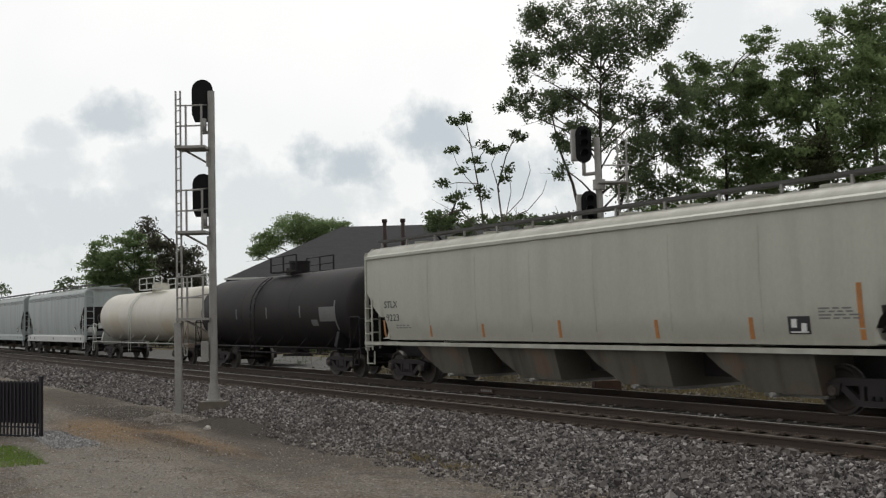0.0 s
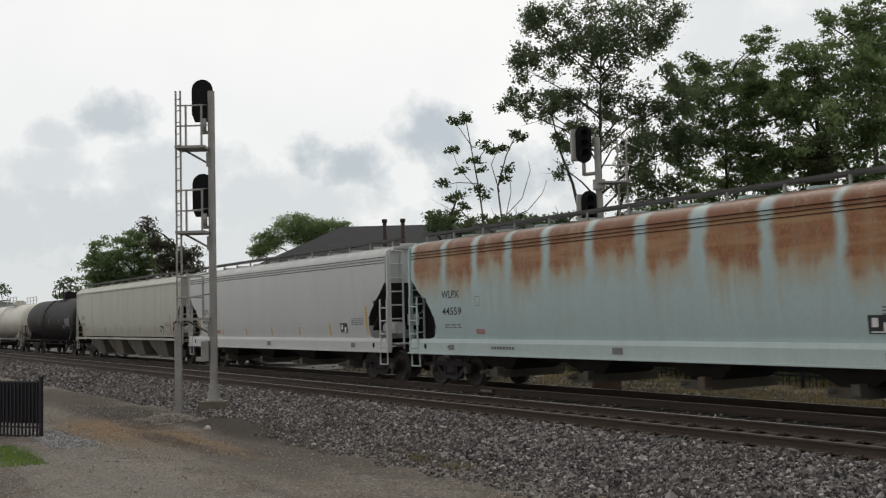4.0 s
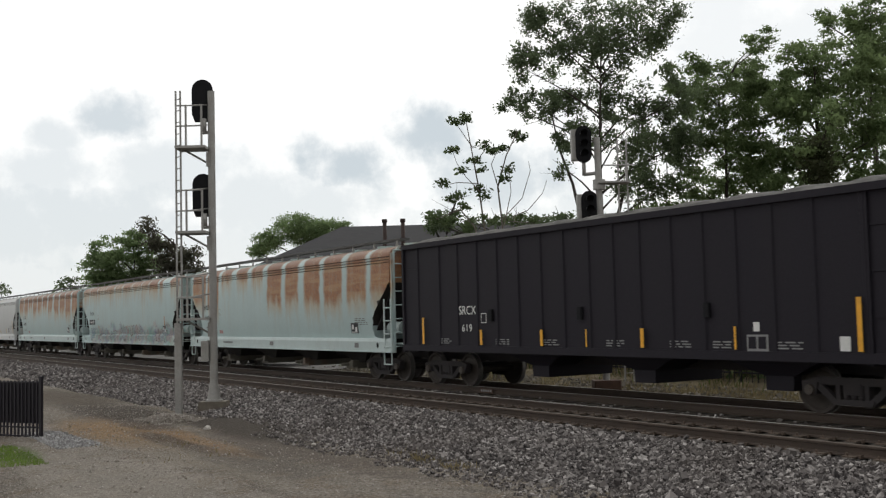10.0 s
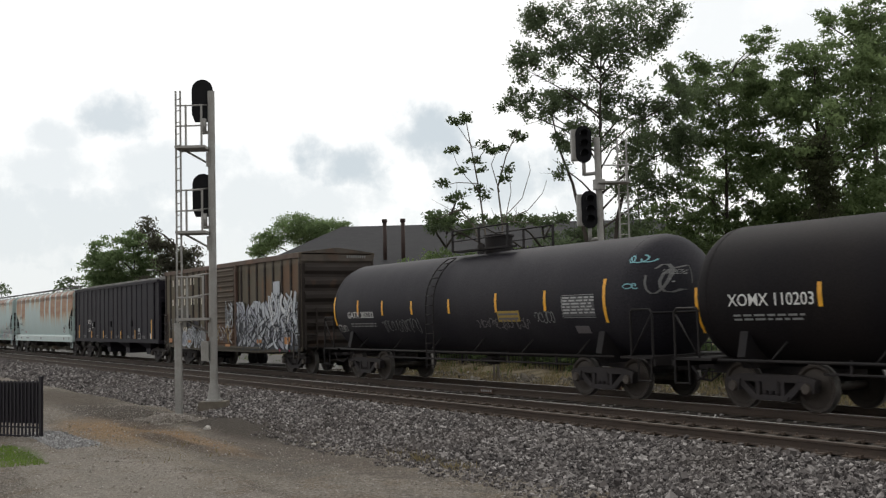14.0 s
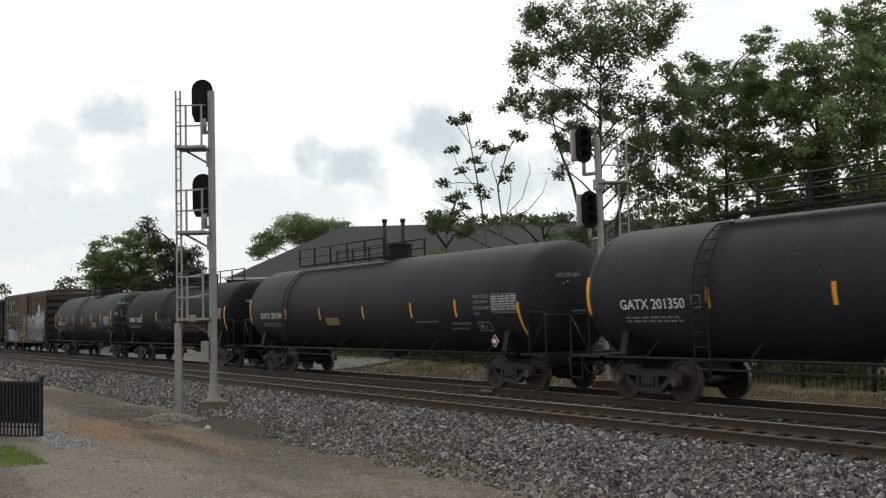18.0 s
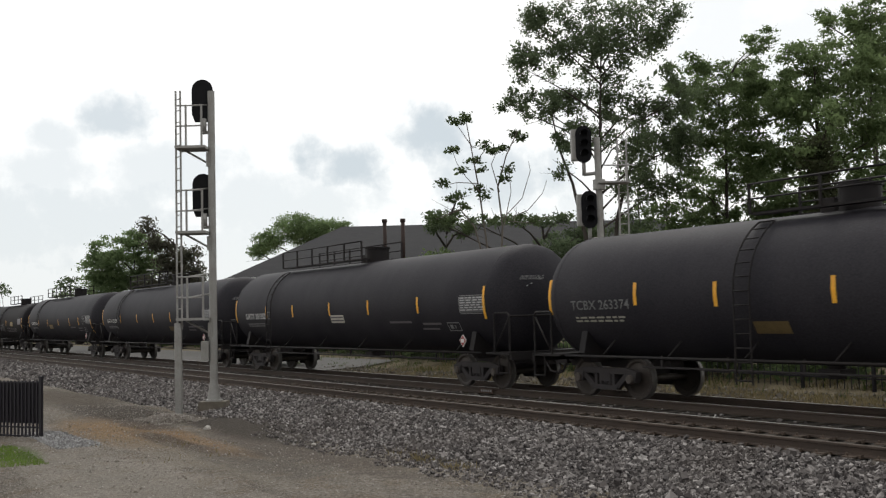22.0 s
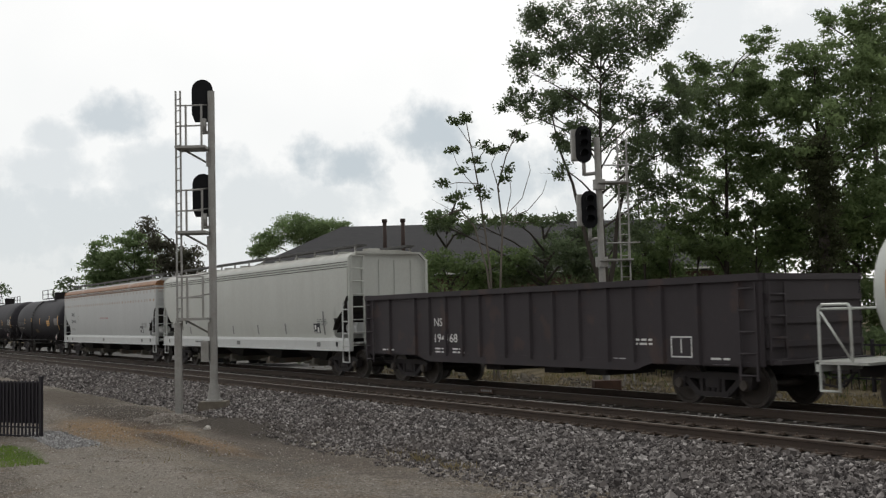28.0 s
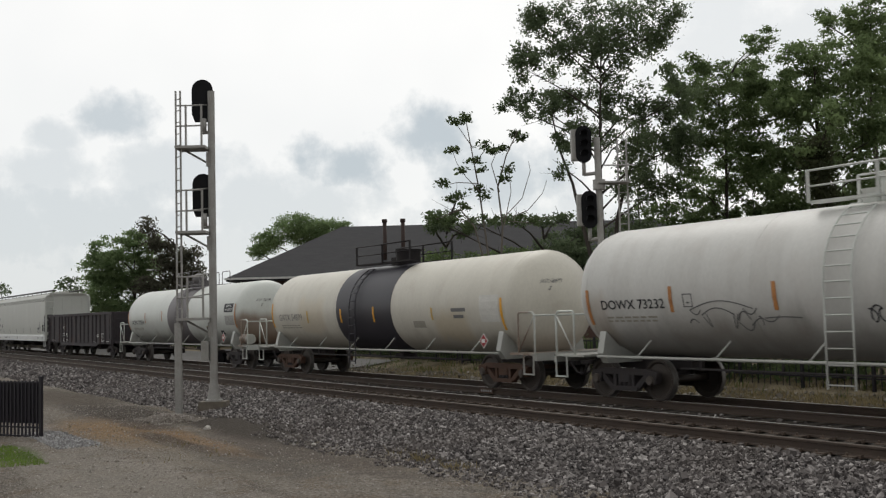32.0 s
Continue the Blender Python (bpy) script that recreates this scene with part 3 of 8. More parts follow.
def couplers(car, half, deck=0.0):
    for s in (-1, 1):
        g = Geo().box((s * (half + 0.16), 0, 0.84), (0.55, 0.16, 0.18), bev=0.03)
        g.prism([(s * (half + 0.30), -0.16), (s * (half + 0.62), -0.14), (s * (half + 0.62), 0.04), (s * (half + 0.46), 0.16), (s * (half + 0.30), 0.16)], "z", 0.70, 0.98)
        part("coupler", g, IRON, car)
        h = Geo().pipe([(s * (half + 0.05), -0.35, 0.75), (s * (half + 0.25), -0.33, 0.5), (s * (half + 0.5), -0.25, 0.45), (s * (half + 0.62), -0.1, 0.6)], 0.025)
        part("air_hose", h, IRON, car)


def ladder(g, x0, x1, y, z0, z1, step=0.42, r=0.022, flat=True):
    """Two stiles and rungs in the plane of y."""
    for x in (x0, x1):
        g.box((x, y, (z0 + z1) / 2), (0.06, 0.03, z1 - z0))
    z = z0 + 0.1
    while z < z1:
        g.rod((x0, y, z), (x1, y, z), r, 6)
        z += step
    return g


def end_ladder(g, x, y0, y1, z0, z1, step=0.42, r=0.022):
    for y in (y0, y1):
        g.box((x, y, (z0 + z1) / 2), (0.03, 0.06, z1 - z0))
    z = z0 + 0.1
    while z < z1:
        g.rod((x, y0, z), (x, y1, z), r, 6)
        z += step
    return g


def car_thing(name, label, category, x0, x1):
    c = (x0 + x1) / 2
    ob = thing(name, label, category, (c, TRAIN_Y, 0), "cars of the freight train")
    TRAIN.append((ob, c))
    return ob, (x1 - x0) / 2


# ---- covered hoppers ----
def hopper_car(label, x0, x1, body_m, sill_m, texts=(), bays=4, thin_sill=False, bands=True, truck_in=1.45, cut=1.22, top=3.05, sten=2.8, seed=1, rib=1.4, boxes=True, ink=None, streaks=(), sill_bars=(), streak_m=None):
    rng = random.Random(seed)
    car, half = car_thing("covered_hopper_car", label, "freight car", x0, x1)
    low = 1.30
    # right half of the section, bottom to crown: (y, z)
    def section(zl):
        side = [(1.40, 1.30), (1.455, 1.6), (1.49, 2.0), (1.515, 2.5), (1.52, 3.0), (1.515, 3.4), (1.505, 3.62)]
        if bands:
            for k in range(3):
                zb = 3.645 + 0.085 * k
                side += [(1.503, zb), (1.468, zb + 0.01), (1.468, zb + 0.032), (1.503, zb + 0.044)]
        side += [(1.50, 3.89), (1.475, 3.96), (1.40, 4.06), (1.25, 4.14), (0.95, 4.21), (0.5, 4.25), (0.0, 4.26)]
        return [(y, max(z, zl)) for y, z in side]
    knee = (2.7, 2.38, 2.18, 1.98, 1.74) if top > 2.9 else (2.27, 2.0, 1.92, 1.78, 1.6)
    def zlow(d):
        # d: distance from the end; the end sheet drops to the cut's top, then the side is cut back on the slant
        if d < 0.05:
            return top
        return float(np.interp(d, [0.05, 0.4, 0.8, 1.0, 1.12, 1.2, cut], [top, *(knee), low]))
    st = [0.0, 0.02, 0.05, 0.25, 0.4, 0.6, 0.8, 0.9, 1.0, 1.06, 1.12, 1.16, 1.2, cut]
    xs = [-half + 0.16 + d for d in st]
    k = max(2, int((2 * half) / rib))
    inner = [-half + 0.16 + cut + (2 * half - 0.32 - 2 * cut) * i / k for i in range(1, k)]
    xs = xs + inner + [-x for x in reversed(xs)]
    rings = []
    for x in xs:
        d = min(x + half - 0.16, half - 0.16 - x)
        r = section(zlow(max(0, d)))
        rings.append([(x, y, z) for y, z in r] + [(x, -y, z) for y, z in reversed(r[:-1])])
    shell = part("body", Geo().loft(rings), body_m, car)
    shell.data.materials.append(SHADEDIRT)
    # downward faces: slope-sheet shade and dirt painted in as a dark colour
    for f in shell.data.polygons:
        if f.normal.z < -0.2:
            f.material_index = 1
    # seams at the inner ribs
    for x in (() if bands else inner):
        g = Geo()
        for s in (-1,):
            g.prism([(-1.462, 1.55), (-1.508, 2.2), (-1.528, 2.9), (-1.522, 3.5), (-1.508, 3.6), (-1.50, 3.6), (-1.515, 2.9), (-1.48, 2.0), (-1.44, 1.55)], "x", x - 0.012, x + 0.012)
        part("weld_seam", g, body_m, car)
    if not bands:
        for s in (-1, 1):
            part("eave_rail", Geo().prism([(s * 1.49, 3.80), (s * 1.56, 3.82), (s * 1.56, 3.90), (s * 1.48, 3.95)], "x", -half + 0.16, half - 0.16), body_m, car)
    # side sills
    z0, z1 = (1.14, 1.24) if thin_sill else (0.91, 1.34)
    for s in (-1, 1):
        g = Geo()
        y = s * 1.50
        if thin_sill:
            g.box((0, y, (z0 + z1) / 2), (2 * half, 0.10, z1 - z0))
        else:
            g.prism([(s * 1.53, z0), (s * 1.53, z1 - 0.1), (s * 1.49, z1), (s * 1.40, z1), (s * 1.40, z0)], "x", -half, half)
            g.box((0, s * 1.50, z0 + 0.02), (2 * half, 0.16, 0.04))
        part("side_sill", g, sill_m, car)
    # end frames: posts, end sheet, ladders, crossover platform
    for s in (-1, 1):
        xe = s * half
        part("end_sheet", Geo().box((xe - s * 0.18, 0, (top + 3.93) / 2), (0.03, 2.96, 3.93 - top)), body_m, car)
        for y in (-1, 1):
            part("sill_gusset", Geo().prism([(xe - s * 0.98, low + 0.03), (xe - s * 1.28, low + 0.1), (xe - s * 1.36, low + 0.32), (xe - s * 1.42, low + 0.32), (xe - s * 1.42, low + 0.03)], "y", y * 1.40, y * 1.44), body_m, car)
        for y in (-0.95, -0.3, 0.3, 0.95):
            part("end_rib", Geo().box((xe - s * 0.15, y, (top + 3.93) / 2), (0.06, 0.06, 3.9 - top)), body_m, car)
        for y in (-1.47, 1.47):
            g = Geo().box((xe - s * 0.05, y, 2.45), (0.09, 0.09, 3.0))
            g.prism([(y * 1.03, 3.9), (y * 0.97, 3.9), (y * 0.80, 4.13), (y * 0.84, 4.18)], "x", xe - s * 0.05 - 0.045, xe - s * 0.05 + 0.045)
            part("corner_post", g, body_m, car)
        g = Geo().box((xe - s * 0.05, 0, 4.15), (0.09, 2.45, 0.07))
        part("roof_rail", g, body_m, car)
        g = Geo()
        ladder(g, xe - s * 0.48, xe - s * 0.06, -1.53, 0.98, 2.55, 0.40)
        part("side_ladder", g, sill_m, car)
        g = Geo()
        end_ladder(g, xe + s * 0.02, -1.44, -0.98, 1.0, 4.05, 0.42)
        part("end_ladder", g, body_m, car)
        g = Geo().box((xe + s * 0.05, 0, 1.18), (0.45, 2.6, 0.05))
        part("crossover_platform", g, sill_m, car)
        g = Geo().pipe([(xe - s * 0.55, -1.5, 0.95), (xe - s * 0.55, -1.5, 0.55), (xe - s * 0.1, -1.5, 0.55), (xe - s * 0.1, -1.5, 0.95)], 0.022)
        part("stirrup_step", g, sill_m, car)
        g = Geo().box((xe - s * 0.9, 0, 0.92), (1.8, 0.5, 0.35))
        g.prism([(xe - s * 0.2, top), (xe - s * 0.25, top), (xe - s * (0.5 + cut), 1.2), (xe - s * (0.45 + cut), 1.2)], "y", -1.3, 1.3)
        # dark iron colour puts the shade on the body-coloured slope sheet
        part("end_slope_sheet", g, IRON, car)
        # added dark plate standing in for the shaded interior behind the cutout
        part("shade_plate", Geo().prism([(xe - s * d, z) for d, z in ((0.22, 0.95), (0.22, top), (0.5, knee[0] + 0.05), (0.95, knee[1] + 0.05), (1.15, knee[2] + 0.05), (1.36, knee[4] + 0.05), (cut + 0.5, 1.4), (cut + 0.5, 0.95))], "y", 0.28, 0.31), IRON, car)
        # brake gear on the end deck
        if s == 1:
            g = Geo().rod((xe - 1.1, -0.9, 1.65), (xe - 0.35, -0.9, 1.65), 0.2, 14)
            part("air_reservoir", g, sill_m, car)
            g = Geo().box((xe - 0.2, -0.5, 1.9), (0.25, 0.3, 0.35), bev=0.03)
            part("brake_valve", g, sill_m, car)
            br = Geo()
            for i in range(16):
                a, b = 2 * math.pi * i / 16, 2 * math.pi * (i + 1) / 16
                br.rod((xe + 0.08, -0.5 + 0.27 * math.cos(a), 2.35 + 0.27 * math.sin(a)), (xe + 0.08, -0.5 + 0.27 * math.cos(b), 2.35 + 0.27 * math.sin(b)), 0.02, 5)
            for a in (0.3, 2.4, 4.5):
                br.rod((xe + 0.08, -0.5, 2.35), (xe + 0.08, -0.5 + 0.27 * math.cos(a), 2.35 + 0.27 * math.sin(a)), 0.015, 5)
            part("brake_wheel", br, BANDLIGHT, car)
    # discharge bays
    span = 2 * half - 2 * (cut + 0.55)
    for i in range(bays):
        c = -span / 2 + span * (i + 0.5) / bays
        w = span / bays
        g = Geo()
        if thin_sill:
            xr = -half + 5.6 + 3.77 * i
            g.loft([[(xr - wl_, -yy, zz), (xr, -yy, zz), (xr, yy, zz), (xr - wl_, yy, zz)] for wl_, yy, zz in ((2.72, 1.42, 1.18), (2.3, 1.32, 0.8), (1.55, 1.2, 0.36))], smooth=False)
            part("discharge_bay", g, DIRTYBAY, car)
            part("outlet_gate", Geo().box((xr - 0.78, 0, 0.33), (1.5, 2.0, 0.09), bev=0.02).rod((xr - 1.1, -1.3, 0.33), (xr - 1.1, 1.3, 0.33), 0.05, 8), GALV, car)
            part("bay_web", Geo().box((xr + 0.5, 0, 0.85), (1.0, 0.5, 0.6)), IRON, car)
            continue
        g.loft([[(c - w * 0.46, -1.2, 1.28), (c + w * 0.46, -1.2, 1.28), (c + w * 0.46, 1.2, 1.28), (c - w * 0.46, 1.2, 1.28)], [(c - 0.38, -0.75, 0.52), (c + 0.38, -0.75, 0.52), (c + 0.38, 0.75, 0.52), (c - 0.38, 0.75, 0.52)]], smooth=False)
        part("discharge_bay", g, SHADEDIRT, car)
        g = Geo().box((c, 0, 0.42), (0.8, 2.1, 0.2), bev=0.02).rod((c - 0.25, -1.3, 0.45), (c - 0.25, 1.3, 0.45), 0.05, 8).box((c + 0.3, -1.1, 0.5), (0.2, 0.25, 0.2), bev=0.02)
        part("outlet_gate", g, DIRTYBAY, car)
    part("centre_sill", Geo().box((0, 0, 0.85), (2 * half, 0.35, 0.3)), IRON, car)
    # roof: running boards on brackets, hatches
    for s in (-1, 1):
        part("running_board", Geo().box((0, s * 0.92, 4.40), (2 * half - 0.3, 0.34, 0.07)), BOARD, car)
        for i in range(13):
            x = -half + 0.4 + (2 * half - 0.8) * i / 12
            part("running_board_bracket", Geo().box((x, s * 1.06, 4.27), (0.05, 0.05, 0.27)), GALV, car)
    g = Geo()
    for i in range(10):
        x = -half + 1.2 + (2 * half - 2.4) * i / 9
        g = Geo().rod((x, 0, 4.2), (x, 0, 4.36), 0.3, 14)
        part("roof_hatch", g, body_m, car)
    trucks(car, (-half + truck_in, half - truck_in))
    couplers(car, half)
    surf = lambda x, z: -1.535 if z < 1.36 else -float(np.interp(z, [1.3, 1.6, 2.0, 2.5, 3.0, 3.4, 3.62, 3.9], [1.40, 1.455, 1.49, 1.515, 1.52, 1.515, 1.50, 1.5]))
    ink = ink or DARKTXT
    for words, a, b, z, h in texts:
        tagged(part("lettering", letters(words, -half + a, -half + b, z, h, surf), ink, car), kind="stuff")
    note(-half + 1.9, 1.72, 2, 0.75, rng, surf, 0.035, FAINTTXT, car)
    note(half - 2.5, 1.95, 4, 0.75, rng, surf, 0.03, FAINTTXT, car)
    for a, z, h in streaks:
        part("reflective_strip", bars([(-half + a, -half + a + 0.11, z + h * i / 3, h / 3) for i in range(3)], surf), streak_m or ORANGE, car)
    if not thin_sill:
        for s in (-1, 1):
            part("jacking_hole", Geo().prism([(s * (half - 0.92) + 0.055 * math.cos(q), 1.13 + 0.085 * math.sin(q)) for q in np.linspace(0, 2 * math.pi, 13)[:-1]], "y", -1.545, -1.535), SIGBLACK, car)
            part("sill_stencil", bars([(s * (half - 2.3) - 0.14, s * (half - 2.3) + 0.14, 1.04, 0.15)], lambda x, z: -1.535), FAINTTXT, car)
        part("sill_stencil", bars([(-0.2, 0.15, 1.04, 0.15)], lambda x, z: -1.535), FAINTTXT, car)
        class_mark(-half + 3.47, 2.24, 0.24, surf, SMEAR, car)
        if top > 2.9:
            part("route_label", bars([(-half + 3.42, -half + 3.82, 1.48, 0.14)], surf), REDLABEL, car)
    for a, w in sill_bars:
        tagged(part("sill_writing", bars([(-half + a + 0.13 * i, -half + min(a + w, a + 0.13 * i + 0.1), 1.09, 0.07) for i in range(max(1, int(w / 0.13)))], lambda x, z: -1.532), GREYTXT, car), kind="stuff")
    if boxes:
        part("consolidated_stencil", bars([(half - sten, half - sten + 0.5, 1.50 + 0.11 * k, 0.11) for k in range(3)], surf), DARKTXT, car)
        g = Geo()
        for q, z in ((0.06, 1.70), (0.28, 1.62)):
            g.box((half - sten + q + 0.08, surf(0, z) - 0.012, z), (0.12, 0.006, 0.16))
        g.box((half - sten + 0.25, surf(0, 1.53) - 0.012, 1.535), (0.4, 0.006, 0.025))
        part("stencil_frame", g, WHITE, car)
    return car, half, surf


# ---- tank cars ----
def tank_car(label, x0, x1, shell_m, frame_m, texts=(), R=1.5, cz=2.40, lead=0.35, strips=(), strip_m=None, truck_in=1.2, rusty=False, band=None, band_m=None, dome="platform", ink=None, boards=(), placards=(), seed=1, rail=False, plain_ladder=True, deck=1.0, platform=(-0.8, 1.6, 0.2), label_boxes=(), ladder_at=-0.9, ladder_m=None, top_m=None, tank_on_deck=False, ladder_w=0.2):
    """x0, x1: ends of the cylinder; deck: how far the underframe runs past it."""
    rng = random.Random(seed)
    car, half = car_thing("tank_car", label, "freight car", x0, x1)
    def prof(a, b):
        p = []
        for i in range(9):
            q = i / 8 * math.pi / 2
            p.append((a - 0.8 * math.cos(q), max(0.02, R * math.sin(q))))
        for x in np.linspace(a, b, 9)[1:-1]:
            p.append((float(x), R))
        for i in range(9):
            q = math.pi / 2 - i / 8 * math.pi / 2
            p.append((b + 0.8 * math.cos(q), max(0.02, R * math.sin(q))))
        return p
    part("shell", Geo().lathe_x(prof(-half, half), cz, 48), shell_m, car)
    def surf(x, z):
        over = max(0.0, abs(x) - half) / 0.8
        r = R * math.sqrt(max(0.02, 1 - over * over)) + (0.012 if over else 0.004)
        if band and band[0] - 0.06 <= x + half <= band[1] + 0.06:
            r += 0.012
        return -math.sqrt(max(0.01, r * r - (z - cz) ** 2))
    if band:
        a, b = band
        part("band", Geo().lathe_x([(-half + a, R - 0.01), (-half + a, R + 0.012), (-half + b, R + 0.012), (-half + b, R - 0.01)], cz, 48), band_m, car)
    # shell seams
    for q in ((-half + 0.02, half - 0.02) if shell_m in (BLACK, BLACKX) else np.linspace(-half + 0.02, half - 0.02, 4)):
        part("weld_seam", Geo().lathe_x([(q - 0.02, R), (q - 0.015, R + 0.005), (q + 0.015, R + 0.005), (q + 0.02, R)], cz, 48), shell_m, car)
    e = half + deck
    # underframe
    for s in (-1, 1):
        part("stub_sill", Geo().box((s * (e + half - truck_in - 1.3) / 2, 0, 0.80), (e - half + truck_in + 1.3, 0.4, 0.28)), IRON, car)
        part("saddle", Geo().prism([(-1.42, 1.05), (-1.25, 0.82), (1.25, 0.82), (1.42, 1.05), (1.30, 1.55), (0.9, 1.2), (0, 1.0), (-0.9, 1.2), (-1.30, 1.55)], "x", s * (half - truck_in + 0.35) - 0.1, s * (half - truck_in + 0.35) + 0.1), frame_m, car)
        part("end_deck", Geo().box((s * (e - 0.55), 0, 0.98), (1.1, 2.9, 0.05)), frame_m, car)
        part("end_sill", Geo().box((s * (e - 0.03), 0, 0.92), (0.08, 2.9, 0.2)), frame_m, car)
        for y in (-1.42, 1.42):
            part("end_handrail", Geo().pipe([(s * (e - 0.08), y, 1.0), (s * (e - 0.08), y, 1.95), (s * (e - 0.16), y, 2.03), (s * (e - 0.70), y, 2.03), (s * (e - 0.75), y, 1.98), (s * (e - 0.75), y, 1.0)], 0.026), frame_m, car)
        part("cross_handrail", Geo().rod((s * (e - 0.08), -1.42, 1.95), (s * (e - 0.08), 1.42, 1.95), 0.025, 6), frame_m, car)
        for y in (-1.42, 1.42):
            part("handrail_brace", Geo().rod((s * (e - 0.75), y, 1.02), (s * (e - 0.12), y, 1.9), 0.02, 6), frame_m, car)
        for y in (-1.46, 1.46):
            part("stirrup_step", Geo().pipe([(s * (e - 0.1), y, 0.95), (s * (e - 0.1), y, 0.48), (s * (e - 0.5), y, 0.48), (s * (e - 0.5), y, 0.95)], 0.022), frame_m, car)
    # side running rails under the shell with braces
    for y in (-1.45, 1.45):
        part("side_rail", Geo().rod((-half + 0.3, y, 0.98), (half - 0.3, y, 0.98), 0.032, 8), frame_m, car)
        k = 6
        for i in range(k):
            x = -half + 1.6 + (2 * half - 3.2) * i / (k - 1)
            part("rail_brace", Geo().rod((x, y, 0.98), (x + 0.22, y * 0.84, 1.35), 0.022, 6), frame_m, car)
    part("train_line_pipe", Geo().rod((-half + 2.4, -0.95, 0.74), (half - 2.4, -0.95, 0.74), 0.025, 6), IRON, car)
    for i in range(5):
        x = -half + 3.0 + (2 * half - 6.0) * i / 4
        part("pipe_hanger", Geo().box((x, -0.95, 0.86), (0.04, 0.04, 0.3)), IRON, car)
    trucks(car, (-half + truck_in, half - truck_in), rusty)
    couplers(car, e - 0.05)
    if tank_on_deck:
        part("air_reservoir", Geo().rod((half + 0.35, -1.15, 1.25), (half + 1.15, -1.15, 1.25), 0.2, 14), frame_m, car)
    # top fittings
    top_m = top_m or frame_m
    if dome == "low":
        g = Geo().rod((0, 0, cz + R - 0.05), (0, 0, cz + R + 0.32), 0.45, 18).rod((0, 0, cz + R + 0.32), (0, 0, cz + R + 0.4), 0.3, 14)
        part("manway_dome", g, shell_m, car)
    else:
        mw = platform[2]
        g = Geo().rod((mw, 0, cz + R - 0.05), (mw, 0, cz + R + 0.26), 0.32, 18)
        tz = cz + R
        if dome == "white":
            ball = [(mw - 1.23 - 0.3 * math.cos(q), max(0.01, 0.3 * math.sin(q))) for q in np.linspace(0.05, math.pi - 0.05, 11)]
            part("relief_dome", Geo().lathe_x(ball, tz + 0.38, 18), top_m, car)
            part("valve_pipe", Geo().rod((mw - 1.23, 0, tz - 0.05), (mw - 1.23, 0, tz + 0.2), 0.18, 12).rod((mw - 1.9, -0.1, tz - 0.05), (mw - 1.9, -0.1, tz + 0.3), 0.1, 12).rod((mw - 1.9, -0.1, tz + 0.26), (mw - 1.9, -0.1, tz + 0.34), 0.16, 12), top_m, car)
            for x in (mw - 0.2, mw, mw + 0.2):
                part("valve_handle", Geo().rod((x, -0.15, tz + 0.25), (x, -0.15, tz + 0.42), 0.05, 8).box((x, -0.15, tz + 0.43), (0.16, 0.04, 0.03)), top_m, car)
            g.rod((mw, 0, tz + 0.24), (mw, 0, tz + 0.28), 0.37, 20)
        else:
            g.rod((mw, 0, tz - 0.05), (mw, 0, tz + 0.42), 0.4, 20).rod((mw, 0, tz + 0.42), (mw, 0, tz + 0.48), 0.44, 20).box((mw - 0.55, 0, tz + 0.1), (0.4, 0.5, 0.3), bev=0.05)
        part("manway", g, top_m, car)
    a, b = platform[:2]
    zr = cz + R + 0.06
    part("top_walkway", Geo().box(((a + b) / 2, -0.62, zr), (b - a, 0.28, 0.05)).box(((a + b) / 2, 0.62, zr), (b - a, 0.28, 0.05)), top_m, car)
    if dome == "white":
        # bent handrail hoops along both edges of the walkway
        for lo, hi, y in ((a, a + 1.3, -0.76), (mw + 0.05, mw + 0.95, -0.76), (a, a + 1.3, 0.76), (mw - 0.1, mw + 0.9, 0.76)):
            part("walkway_railing", Geo().pipe([(lo, y, zr - 0.1), (lo, y, zr + 0.56), (lo + 0.07, y, zr + 0.63), (hi - 0.07, y, zr + 0.63), (hi, y, zr + 0.56), (hi, y, zr - 0.1)], 0.02), top_m, car)
    for y in () if dome == "white" else (-0.78, 0.78):
        g = Geo()
        n = max(2, int((b - a) / 1.2))
        for i in range(n + 1):
            x = a + (b - a) * i / n
            g.box((x, y, zr + 0.30), (0.05, 0.05, 0.62))
        g.rod((a, y, zr + 0.6), (b, y, zr + 0.6), 0.022, 6).rod((a, y, zr + 0.3), (b, y, zr + 0.3), 0.018, 6)
        part("walkway_railing", g, top_m, car)
    arc = [(0.95 + (cz - 0.95) * i / 5, -(R + 0.1)) for i in range(5)] + [(cz + (R + 0.06) * math.sin(q), -(R + 0.1) * math.cos(q)) for q in np.linspace(0, radians(62), 7)]
    lm = ladder_m or top_m
    path = lambda x: Geo().pipe([(x, -(R + 0.1), 0.52)] + [(x, yy, zz) for zz, yy in arc], 0.02)
    lad = part("ladder", path(ladder_at - ladder_w), lm, car)
    part("ladder_rail", path(ladder_at + ladder_w), lm, lad)
    for zz, yy in [(0.6, -(R + 0.1))] + arc:
        part("rung", Geo().rod((ladder_at - ladder_w, yy, zz), (ladder_at + ladder_w, yy, zz), 0.016, 6), lm, lad)
    part("bottom_outlet", Geo().rod((0, 0, cz - R - 0.25), (0, 0, cz - R + 0.1), 0.18, 12).box((0, 0, cz - R - 0.12), (0.5, 0.5, 0.12)), IRON, car)
    ink = ink or WHITE
    for words, p, q, z, h in texts:
        tagged(part("lettering", letters(words, -half + p, -half + q, z, h, surf), ink, car), kind="stuff")
    if texts:
        p = texts[0][1]
        note(-half + p + 0.1, texts[0][3] - 0.2, 2, 1.6, rng, surf, 0.04, PALETXT if ink is WHITE else SMEAR, car)
